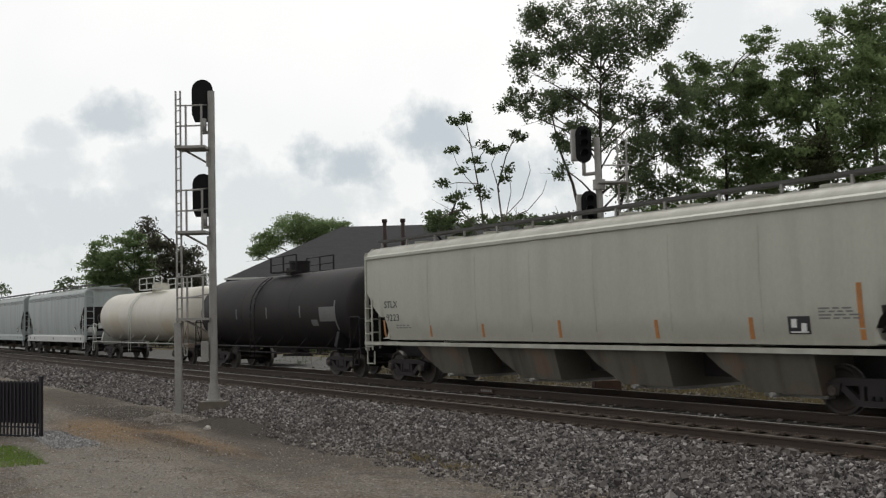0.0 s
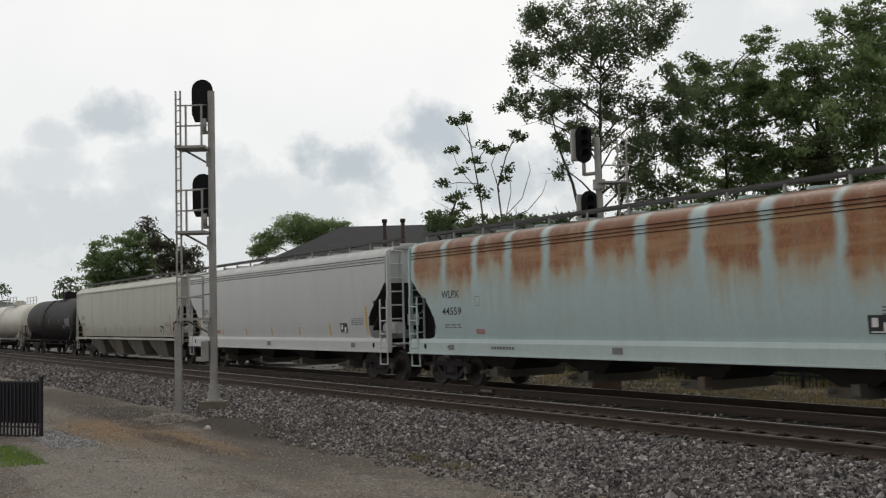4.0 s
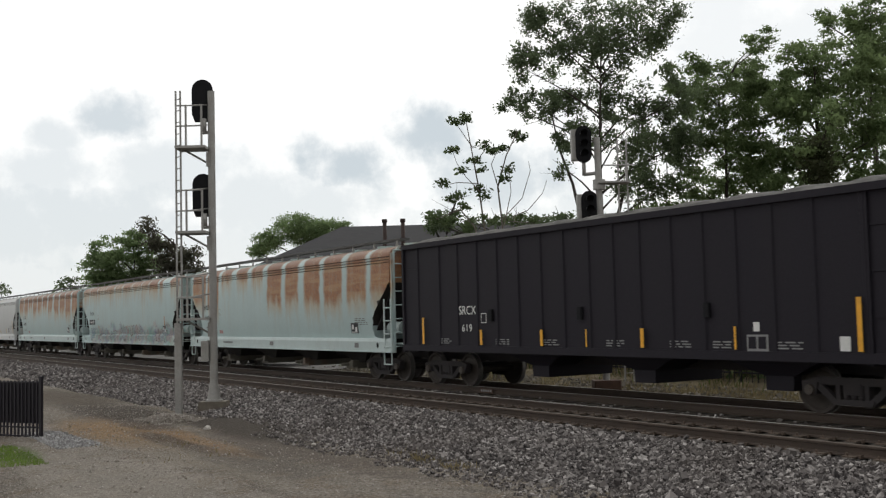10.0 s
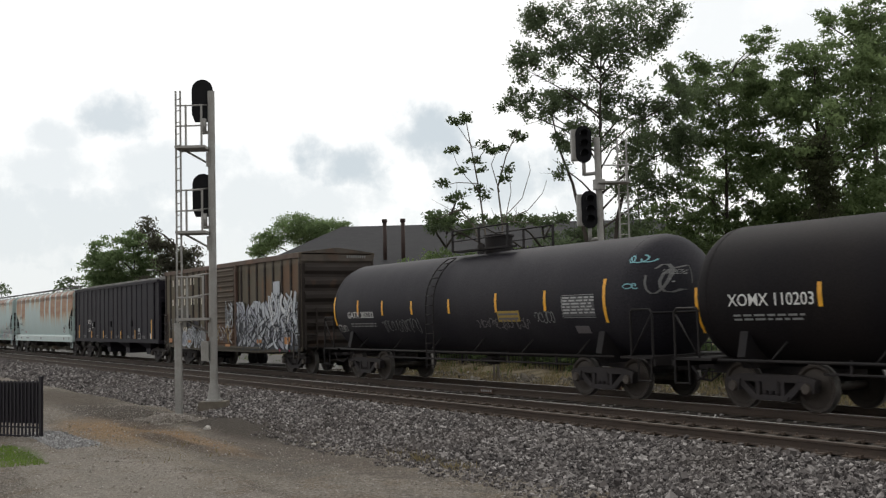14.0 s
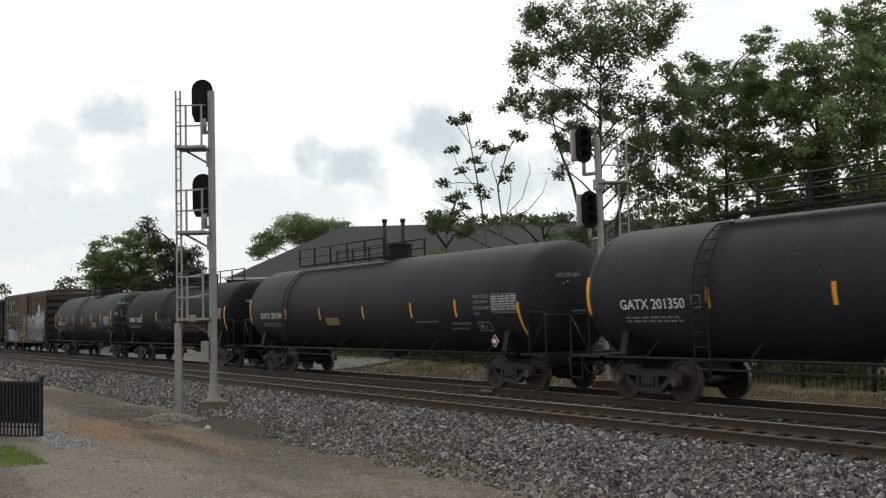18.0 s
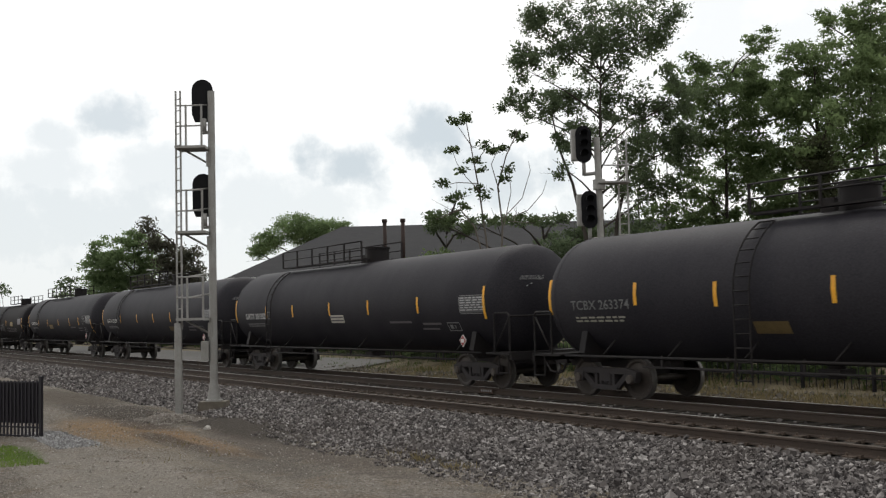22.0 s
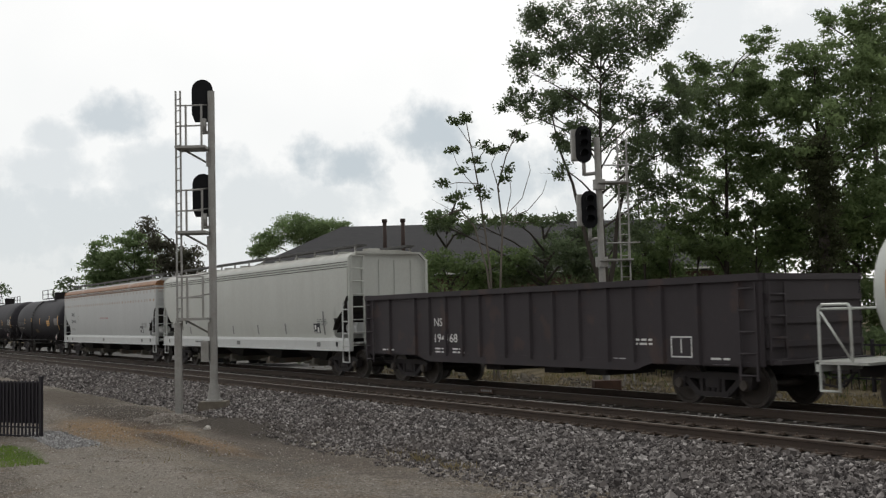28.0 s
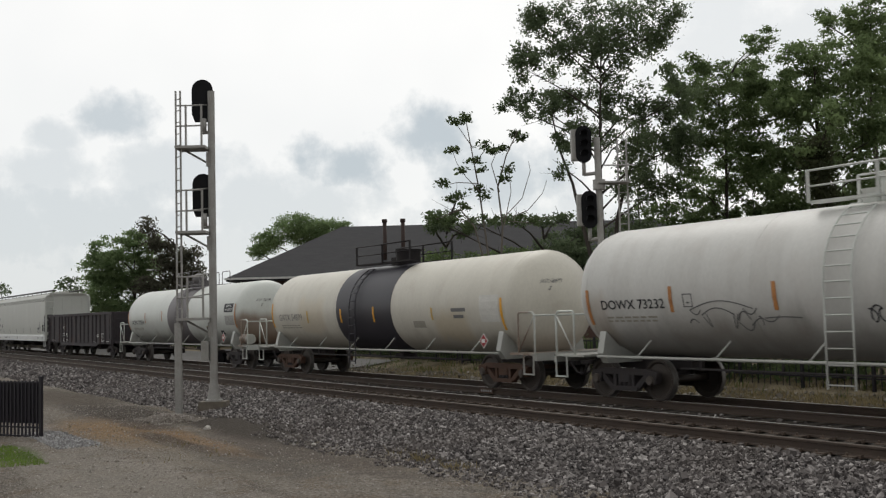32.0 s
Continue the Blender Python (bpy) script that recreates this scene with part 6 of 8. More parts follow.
def patch_mask(x, y, rx, ry, rag=0.6):
    dx = math_node(n, l, "DIVIDE", math_node(n, l, "SUBTRACT", sep.outputs["X"], x), rx)
    dy = math_node(n, l, "DIVIDE", math_node(n, l, "SUBTRACT", sep.outputs["Y"], y), ry)
    q = math_node(n, l, "ADD", math_node(n, l, "MULTIPLY", dx, dx), math_node(n, l, "MULTIPLY", dy, dy))
    q = math_node(n, l, "ADD", q, math_node(n, l, "MULTIPLY", math_node(n, l, "SUBTRACT", mid, 0.5), 5.0 * rag))
    q = math_node(n, l, "ADD", q, math_node(n, l, "MULTIPLY", math_node(n, l, "SUBTRACT", ruts, 0.5), 3.0 * rag))
    return math_node(n, l, "SUBTRACT", 1.0, ramp_node(n, l, q, 0.2, 1.4))


# bare dirt, dark oily soil, pale gravel and turf
for x, y, rx, ry, k, tint in ((-30.5, 8.4, 5.0, 1.2, 0.92, (0.045, 0.036, 0.028)), (-38.5, 8.7, 6.0, 1.4, 0.83, (0.075, 0.06, 0.045)), (-27.0, 9.3, 2.5, 0.6, 0.85, (0.05, 0.041, 0.033)), (-25.2, 7.0, 4.6, 1.15, 0.9, (0.23, 0.145, 0.072)), (-21.8, 7.6, 3.4, 0.5, 0.8, (0.22, 0.135, 0.07)), (-19.0, 8.6, 5.0, 0.7, 0.75, (0.085, 0.068, 0.055)), (-23.6, 9.3, 3.0, 0.7, 0.9, (0.055, 0.045, 0.038)), (-26.6, 7.9, 2.4, 0.5, 0.8, (0.06, 0.048, 0.04)), (-24.2, 5.5, 1.9, 0.5, 0.75, (0.27, 0.26, 0.25)), (-17.5, 4.8, 7.0, 1.3, 0.45, (0.28, 0.255, 0.22)), (-23.0, 9.4, 3.6, 0.9, 0.94, (0.05, 0.041, 0.033)), (-24.6, 10.2, 3.0, 0.6, 0.9, (0.06, 0.05, 0.042)), (-22.4, 7.2, 2.8, 0.4, 0.85, (0.06, 0.048, 0.037)), (-26.3, 5.4, 1.6, 0.45, 0.8, (0.2, 0.195, 0.185)), (-16.4, 9.7, 1.8, 0.3, 0.35, (0.17, 0.13, 0.08)), (-22.6, 4.0, 1.9, 0.6, 0.9, (0.07, 0.11, 0.022)), (-20.0, 6.6, 4.5, 0.5, 0.5, (0.2, 0.175, 0.14)), (-18.0, 7.4, 3.0, 0.7, 0.5, (0.08, 0.07, 0.058))):
    c = mix_node(n, l, math_node(n, l, "MULTIPLY", patch_mask(x, y, rx, ry, 0.22 if k > 0.82 else 0.5), k), c, tint)
c = mix_node(n, l, math_node(n, l, "MULTIPLY", ramp_node(n, l, grit.outputs["Blue"], 0.7, 1.0), 0.3), c, (0.3, 0.28, 0.245))
c = mix_node(n, l, math_node(n, l, "MULTIPLY", ramp_node(n, l, lump.outputs["Blue"], 0.6, 0.9), 0.35), c, (0.045, 0.037, 0.03))
far = ramp_node(n, l, sep.outputs["Y"], 19.2, 20.5)
grass = mix_node(n, l, ramp_node(n, l, mid, 0.4, 0.62), (0.11, 0.09, 0.056), (0.19, 0.158, 0.105))
c = mix_node(n, l, far, c, grass)
l.new(c, b.inputs["Base Color"])
bp = n.new("ShaderNodeBump")
bp.inputs["Strength"].default_value = 0.8
bp.inputs["Distance"].default_value = 0.03
l.new(vor.outputs["Distance"], bp.inputs["Height"])
l.new(bp.outputs["Normal"], b.inputs["Normal"])


def ground_z(x, y):
    if y < 19.0:
        z = -0.55
    elif y < 24:
        z = -0.55 + 0.2 * (y - 19) / 5
    else:
        z = -0.35 + min(0.5, 0.12 * (y - 24))
    if abs(x) < 90 and abs(y) < 60:
        z += 0.05 * noise.noise((x * 0.4, y * 0.4, 0)) + 0.015 * noise.noise((x * 2.1, y * 2.1, 3))
        # soil trodden up over the ballast's foot beside the mast
        z += 0.13 * math.exp(-(((x + 24.4) / 2.6) ** 4) - ((y - 10.0) / 0.75) ** 4)
    return z


def sheet(xs, ys, height):
    k = len(ys)
    v = [(x, y, height(x, y)) for x in xs for y in ys]
    f = [(i * k + j, (i + 1) * k + j, (i + 1) * k + j + 1, i * k + j + 1) for i in range(len(xs) - 1) for j in range(k - 1)]
    g = Geo()
    g.v, g.f, g.smooth = v, f, [True] * len(f)
    return g


gx = [-2500, -1200, -600, -350, -220, -150, -110, -90] + [-80 + 0.5 * i for i in range(171)] + [8, 15, 30, 60, 120, 250, 500, 1000, 2500]
gy = [-2500, -1000, -300, -100, -40, -15, -6] + [-3 + 0.5 * i for i in range(75)] + [36, 42, 50, 60, 80, 120, 200, 400, 900, 2500]
solid("ground", sheet(gx, gy, ground_z), GROUND, "gravel lot with dirt patches and dry grass", kind="structure")

BALLAST = bpy.data.materials.new("ballast_stone")
BALLAST.use_nodes = True
n, l = nodes_of(BALLAST)
b = n["Principled BSDF"]
b.inputs["Roughness"].default_value = 0.9
co = n.new("ShaderNodeTexCoord").outputs["Object"]
vor = n.new("ShaderNodeTexVoronoi")
vor.inputs["Scale"].default_value = 15.0
l.new(co, vor.inputs["Vector"])
geo_n = n.new("ShaderNodeNewGeometry")
tone = n.new("ShaderNodeValToRGB")
for i, (p, q) in enumerate(((0.0, (0.042, 0.037, 0.037)), (0.35, (0.086, 0.076, 0.073)), (0.7, (0.165, 0.149, 0.142)), (1.0, (0.39, 0.365, 0.35)))):
    e = tone.color_ramp.elements[i] if i < 2 else tone.color_ramp.elements.new(p)
    e.position, e.color = p, (*q, 1)
l.new(geo_n.outputs["Random Per Island"], tone.inputs["Fac"])
l.new(mix_node(n, l, math_node(n, l, "MULTIPLY", ramp_node(n, l, noise_node(n, l, co, 0.5, 4), 0.4, 0.7), 0.3), tone.outputs["Color"], (0.09, 0.072, 0.062)), b.inputs["Base Color"])
def stone_tones(name, tones):
    m = bpy.data.materials.new(name)
    m.use_nodes = True
    n, l = nodes_of(m)
    b = n["Principled BSDF"]
    b.inputs["Roughness"].default_value = 0.92
    g = n.new("ShaderNodeNewGeometry")
    t = n.new("ShaderNodeValToRGB")
    for i, (p, q) in enumerate(tones):
        e = t.color_ramp.elements[i] if i < 2 else t.color_ramp.elements.new(p)
        e.position, e.color = p, (*q, 1)
    l.new(g.outputs["Random Per Island"], t.inputs["Fac"])
    l.new(mix_node(n, l, math_node(n, l, "MULTIPLY", noise_node(n, l, n.new("ShaderNodeTexCoord").outputs["Object"], 6.0, 4), 0.4), t.outputs["Color"], (0.12, 0.1, 0.075)), b.inputs["Base Color"])
    return m


GRAVELM = stone_tones("lot_gravel", ((0.0, (0.2, 0.172, 0.145)), (0.5, (0.27, 0.24, 0.21)), (0.85, (0.36, 0.33, 0.3)), (1.0, (0.5, 0.47, 0.44))))
RUBBLEM = stone_tones("bank_rubble", ((0.0, (0.08, 0.07, 0.055)), (0.5, (0.12, 0.106, 0.085)), (0.85, (0.17, 0.152, 0.127)), (1.0, (0.28, 0.26, 0.23))))
PALEGRAVEL = stone_tones("pale_gravel", ((0.0, (0.16, 0.16, 0.165)), (0.5, (0.26, 0.26, 0.265)), (1.0, (0.42, 0.42, 0.42))))
BED = bpy.data.materials.new("ballast_bed")
BED.use_nodes = True
n, l = nodes_of(BED)
b = n["Principled BSDF"]
b.inputs["Roughness"].default_value = 0.95
co = n.new("ShaderNodeTexCoord").outputs["Object"]
vor = n.new("ShaderNodeTexVoronoi")
vor.inputs["Scale"].default_value = 14.0
l.new(co, vor.inputs["Vector"])
sp = n.new("ShaderNodeSeparateColor")
l.new(vor.outputs["Color"], sp.inputs["Color"])
# near-black: shade in the crevices between loose stones put into the bed's colour
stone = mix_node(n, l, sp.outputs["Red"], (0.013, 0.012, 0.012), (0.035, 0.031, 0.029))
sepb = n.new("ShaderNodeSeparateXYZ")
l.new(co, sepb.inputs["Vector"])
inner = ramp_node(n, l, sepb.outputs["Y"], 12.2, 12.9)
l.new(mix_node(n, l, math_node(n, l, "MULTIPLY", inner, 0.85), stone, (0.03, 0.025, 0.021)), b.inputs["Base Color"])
bp = n.new("ShaderNodeBump")
bp.inputs["Strength"].default_value = 1.0
bp.inputs["Distance"].default_value = 0.05
bp.invert = True
l.new(vor.outputs["Distance"], bp.inputs["Height"])
l.new(bp.outputs["Normal"], b.inputs["Normal"])


def bed_z(x, y):
    z = float(np.interp(y, [9.4, 9.9, 12.3, 12.9, 15.2, 15.8, 18.7, 19.4, 20.3], [-0.75, -0.56, -0.21, -0.2, -0.21, -0.19, -0.21, -0.24, -0.75]))
    return z + 0.05 * noise.noise((x * 0.5, y * 0.8, 7)) * (1 if y < 12.5 else 0.2)


bx = [-700, -300, -180, -130] + [-100 + i for i in range(112)] + [20, 60, 150, 420]
by = [9.4 + 0.2 * i for i in range(18)] + [13.0, 14.0, 15.2, 15.8, 17.4, 18.7, 19.0, 19.4, 19.8, 20.3]
solid("ballast_bed", sheet(bx, by, bed_z), BED, "grey crushed stone ballast under the two tracks, bed darkened as crevice shade", kind="structure")

# loose stones on the near shoulder
rs = np.random.RandomState(3)
block = np.array([(-1, -1, -1), (1, -1, -1), (1, 1, -1), (-1, 1, -1), (-1, -1, 1), (1, -1, 1), (1, 1, 1), (-1, 1, 1)], dtype=float) * 0.62
block_f = np.array([(3, 2, 1, 0), (4, 5, 6, 7), (0, 1, 5, 4), (1, 2, 6, 5), (2, 3, 7, 6), (3, 0, 4, 7)])


def stones(name, count, xr, yr, size, zf, material, label, power=1.0, spread=None, lift=0.5):
    """Broken stones: skewed blocks, each turned its own way."""
    u = rs.rand(count)
    x = xr[1] + (xr[0] - xr[1]) * u ** power
    y = yr[0] + (yr[1] - yr[0]) * rs.rand(count)
    if spread:
        y = np.array([spread(p, q) for p, q in zip(x, y)])
    s = size * np.exp(rs.normal(0, 0.3, count))
    v = block[None] * (0.55 + 0.8 * rs.rand(count, 8, 1)) * (0.75 + 0.5 * rs.rand(count, 1, 3)) * s[:, None, None]
    q = rs.normal(0, 1, (count, 4))
    q /= np.linalg.norm(q, axis=1)[:, None]
    w, i, j, k = q.T
    turn = np.stack([1 - 2 * (j * j + k * k), 2 * (i * j - k * w), 2 * (i * k + j * w), 2 * (i * j + k * w), 1 - 2 * (i * i + k * k), 2 * (j * k - i * w), 2 * (i * k - j * w), 2 * (j * k + i * w), 1 - 2 * (i * i + j * j)], 1).reshape(-1, 3, 3)
    v = np.einsum("nab,nvb->nva", turn, v)
    z = np.array([zf(p, q) for p, q in zip(x, y)]) + s * lift * rs.rand(count)
    pts = (v + np.stack([x, y, z], 1)[:, None]).reshape(-1, 3)
    fs = (block_f[None] + 8 * np.arange(count)[:, None, None]).reshape(-1, 4)
    me = bpy.data.meshes.new(name)
    me.from_pydata(pts.tolist(), [], fs.tolist())
    me.materials.append(material)
    return tagged(new(name, me), label, kind="stuff")


def foot(x):
    """Where the stones of the shoulder end towards the lot."""
    return 9.75 + 0.75 * math.exp(-((x + 24.6) / 2.6) ** 4) + 0.12 * noise.noise((x * 1.3, 0, 8))


stones("ballast_stones", 95000, (-42, -7.5), (9.75, 12.85), 0.0245, bed_z, BALLAST, "loose grey and pale crushed stones beside the track", 1.0, lambda x, y: foot(x) + (y - 9.75) * (12.85 - foot(x)) / 3.1, 1.3)
stones("ballast_stones", 16000, (-85, -42), (9.75, 12.85), 0.04, bed_z, BALLAST, "grey crushed stones beside the track far down the line", lift=1.0)
# the ballast's ragged foot, spilt over the lot and wider up the line
stones("spilt_ballast", 5500, (-27, -8), (0.0, 1.0), 0.023, ground_z, BALLAST, "crushed stones spilt from the ballast over the lot", 1.0, lambda x, u: foot(x) + 0.25 - (1.1 + 0.5 * noise.noise((x * 0.8, 0, 2))) * u ** 2.2)
stones("ballast_stones", 3000, (-60, -4), (14.75, 16.5), 0.03, bed_z, BALLAST, "pale stones lying between the two tracks", 0.8)
stones("gravel", 20000, (-34, -9), (2.0, 9.9), 0.012, lambda x, y: ground_z(x, y) - 0.007, GRAVELM, "small scattered gravel on the dirt lot", 0.8, lambda x, y: y - 3.5 if ((x + 24.0) / 5.0) ** 2 + ((y - 9.2) / 1.0) ** 2 < 1 else y)
heap = lambda x, y: ground_z(x, y) + 0.17 * max(0.0, 1 - ((x + 27.0) ** 2 / 1.2 + (y - 8.75) ** 2 / 0.4))
stones("fence_gravel", 2600, (-26.4, -22.6), (5.0, 5.9), 0.02, ground_z, PALEGRAVEL, "pale blue-grey gravel at the fence's foot")
stones("gravel_heap", 2400, (-28.2, -25.9), (8.15, 9.4), 0.016, heap, GRAVELM, "low heap of pale gravel at the ladder's foot")
stones("rubble", 4200, (-46, -14), (20.2, 23.8), 0.05, ground_z, RUBBLEM, "broken stone and rubble along the dirt bank")

# rails and ties
RAIL = [(-0.07, -0.17), (0.07, -0.17), (0.07, -0.155), (0.012, -0.13), (0.012, -0.045), (0.036, -0.035), (0.036, -0.006), (0.028, 0.0), (-0.028, 0.0), (-0.036, -0.006), (-0.036, -0.035), (-0.012, -0.045), (-0.012, -0.13), (-0.07, -0.155)]
RAILDULL = mat("dull_rail_head", (0.14, 0.115, 0.095), 0.5, 0.3, scale=6)
PLATEM = mat("rusty_plate_steel", (0.11, 0.08, 0.06), 0.8, col2=(0.06, 0.045, 0.035), scale=4)
tie_mesh = Geo().box((0, 0, 0), (0.23, 2.6, 0.16), bev=0.012).mesh("tie", TIE)
plate_mesh = Geo().box((0, 0, 0), (0.20, 0.34, 0.025)).box((0.05, 0.11, 0.03), (0.03, 0.03, 0.05)).box((-0.05, -0.11, 0.03), (0.03, 0.03, 0.05)).box((0.16, 0, 0.01), (0.03, 0.22, 0.05)).mesh("tie_plate", PLATEM)
for nm, yc, lab in (("track_1", NEAR_Y, "near railway track with brown rails on dark ties"), ("track_2", TRAIN_Y, "far railway track under the train")):
    tk = tagged(new(nm), lab, kind="structure")
    for s in (-1, 1):
        yy = yc + s * (GAUGE + 0.036)
        part("rail", Geo().prism([(yy + a, b) for a, b in RAIL], "x", -700, 420), RAILSIDE, tk)
        part("rail_head", Geo().box((-140, yy - s * 0.004, 0.001), (1120, 0.05, 0.005)), RAILTOP if (nm == "track_2" or s > 0) else RAILDULL, tk, "polished running surface")
    for i in range(150):
        x = -70 + 0.52 * i
        part("tie", tie_mesh, None, tk, "", (x, yc + 0.05 * math.sin(i * 7.3), -0.252))
    if nm == "track_1":
        for i in range(150):
            x = -70 + 0.52 * i
            part("tie_plate", plate_mesh, None, tk, "", (x, yc - GAUGE - 0.036, -0.168))
            part("tie_plate", plate_mesh, None, tk, "", (x, yc + GAUGE + 0.036, -0.168))
    g = Geo()
    for i in range(420):
        x = -70.5 - 0.52 * i
        g.box((x, yc, -0.255), (0.23, 2.6, 0.16))
    ob = part("far_ties", g, TIE, tk)
    tagged(ob, kind="stuff")

marker = thing("rail_marker", "dark rail marker plate with pale painted bars", "marker", (-23.8, TRAIN_Y - GAUGE - 0.10, -0.10))
part("plate", Geo().box((0, 0, 0), (0.6, 0.02, 0.12)), RUSTIRON, marker)
for i in range(5):
    part("painted_bar", Geo().box((-0.22 + 0.11 * i, -0.014, 0.01), (0.06, 0.006, 0.06)), PALETXT, marker)

# ---- signal masts ----
def near_signal():
    th = thing("signal_mast", "grey steel signal mast with two black heads and a ladder", "railway signal", (-28.435, 10.505, -0.68), rz=57.3)
    # local x runs to the camera's right, y away from it
    part("foundation", Geo().loft([[(-0.42, -0.32, 0.0), (0.42, -0.32, 0.0), (0.42, 0.32, 0.0), (-0.42, 0.32, 0.0)], [(-0.38, -0.28, 0.44), (0.38, -0.28, 0.44), (0.38, 0.28, 0.44), (-0.38, 0.28, 0.44)]], smooth=False), CONCRETE, th)
    part("mast", Geo().rod((0, 0, 0.28), (0, 0, 9.25), 0.115, 16, 0.1), GALV, th)
    part("base_casting", Geo().box((0, 0, 0.46), (0.42, 0.42, 0.06), bev=0.03).rod((0, 0, 0.45), (0, 0, 0.95), 0.19, 16, 0.12), GALV, th)
    part("control_box", Geo().box((-0.22, -0.02, 1.85), (0.22, 0.25, 0.55), bev=0.02), GALV, th)
    # ladder on its own footing, to the left of the mast
    g = Geo()
    for x in (-0.95, -0.82):
        g.box((x, -0.25, 5.85), (0.045, 0.05, 6.75))
    z = 2.7
    while z < 9.15:
        g.rod((-0.95, -0.25, z), (-0.82, -0.25, z + 0.03), 0.014, 6)
        z += 0.33
    part("ladder", g, GALV, th)
    part("ladder_guard", Geo().box((-0.93, -0.25, 1.35), (0.2, 0.12, 2.6), bev=0.02), GALV, th, "grey steel plate over the ladder's foot")
    for zp in (2.75, 5.18, 7.58):
        part("platform", Geo().box((-0.5, -0.15, zp), (0.85, 0.75, 0.07)), GALV, th)
        part("platform_bracket", Geo().rod((-0.75, -0.1, zp - 0.03), (-0.08, 0, zp - 0.42), 0.03, 6).box((-0.08, 0, zp - 0.3), (0.1, 0.24, 0.4)), GALV, th)
        g = Geo()
        for x in (-0.62, -0.18):
            g.box((x, -0.45, zp + 0.6), (0.05, 0.05, 1.2))
        for zz in (0.6, 1.18):
            g.rod((-0.92, -0.45, zp + zz), (-0.15, -0.45, zp + zz), 0.022, 6)
            g.rod((-0.62, -0.45, zp + zz), (-0.12, 0.0, zp + zz + 0.1), 0.02, 6)
        part("platform_railing", g, GALV, th)
    for zh in (9.35, 6.63):
        g = Geo()
        outline = [(0.30 * math.cos(a), 0.30 * math.sin(a)) for a in np.linspace(0, math.pi, 15)]
        outline = [(x - 0.26, zh - 0.05 + zz) for x, zz in outline] + [(-0.56, zh - 0.75), (-0.47, zh - 0.98), (-0.06, zh - 0.98), (0.04, zh - 0.75)]
        g.prism(outline, "y", 0.02, 0.06)
        part("background_plate", g, SIGBLACK, th, "black rounded target plate")
        part("signal_case", Geo().box((-0.26, 0.17, zh - 0.42), (0.34, 0.2, 0.85), bev=0.04), SIGBLACK, th)
        for zz in (0.0, -0.34, -0.68):
            hood = Geo()
            for i in range(10):
                a, b = math.pi * (-0.1 + 1.2 * i / 10), math.pi * (-0.1 + 1.2 * (i + 1) / 10)
                p = [(-0.26 + 0.13 * math.cos(q), yy, zh - 0.08 + zz + 0.13 * math.sin(q)) for q in (a, b) for yy in (0.06, 0.36)]
                hood.add([(x, y + 0.2, z2) for x, y, z2 in p], [(0, 1, 3, 2)])
            part("lamp_hood", hood, SIGBLACK, th)
        part("head_bracket", Geo().rod((-0.26, 0.1, zh - 1.0), (-0.26, 0.1, zh - 1.3), 0.05, 8).rod((-0.26, 0.1, zh - 1.28), (0, 0, zh - 1.28), 0.05, 8).rod((-0.2, -0.05, zh - 0.9), (-0.2, -0.05, zh - 1.25), 0.075, 8), GALV, th)


def far_signal():
    th = thing("signal_mast", "pale steel signal mast with two black heads behind the train", "railway signal", (-24.0, 21.14, -0.45), rz=57.3)
    part("foundation", Geo().box((0, 0, 0.15), (0.8, 0.7, 0.5), bev=0.04), RUSTIRON, th)
    part("mast", Geo().rod((0, 0, 0.3), (-0.05, 0, 7.75), 0.11, 16, 0.095), GALV, th)
    g = Geo()
    for x in (0.55, 0.82):
        g.box((x, -0.1, 4.0), (0.045, 0.045, 7.3))
    z = 0.6
    while z < 7.6:
        g.rod((0.55, -0.1, z), (0.82, -0.1, z), 0.014, 6)
        z += 0.32
    part("ladder", g, GALV, th)
    for zp in (6.35, 4.0):
        part("platform", Geo().box((0.4, 0, zp), (1.0, 0.6, 0.05)), GALV, th)
        part("platform_railing", Geo().rod((0.1, -0.3, zp + 0.5), (1.1, -0.3, zp + 0.5), 0.022, 6).box((0.75, -0.3, zp + 0.3), (0.04, 0.04, 0.6)), GALV, th)
        part("mast_clamp", Geo().rod((-0.02, 0, zp - 0.2), (-0.02, 0, zp + 0.1), 0.19, 14), GALV, th)
    for zh, dx in ((7.55, -0.46), (5.55, -0.34)):
        g = Geo()
        q = [(0.24 * math.cos(a), 0.24 * math.sin(a)) for a in np.linspace(0, math.pi, 13)]
        outline = [(x + dx, zh + 0.33 + zz) for x, zz in q] + [(-x + dx, zh - 0.33 - zz) for x, zz in q]
        g.prism(outline, "y", -0.05, 0.0)
        part("background_plate", g, SIGBLACK, th, "black rounded target plate")
        part("signal_case", Geo().box((dx - 0.22, 0.16, zh), (0.28, 0.3, 0.95), bev=0.03), GALV, th)
        for zz in (0.3, 0.0, -0.3):
            hood = Geo()
            for i in range(10):
                a, b = math.pi * (-0.1 + 1.2 * i / 10), math.pi * (-0.1 + 1.2 * (i + 1) / 10)
                hood.add([(dx + 0.12 * math.cos(t), yy, zh + zz + 0.12 * math.sin(t)) for t in (a, b) for yy in (-0.05, -0.32)], [(0, 1, 3, 2)])
            part("lamp_hood", hood, SIGBLACK, th)
        part("head_bracket", Geo().rod((dx, 0.05, zh - 0.55), (dx, 0.05, zh - 0.95), 0.06, 8).rod((dx, 0.05, zh - 0.92), (0, 0, zh - 0.88), 0.055, 8), GALV, th)


near_signal()
far_signal()

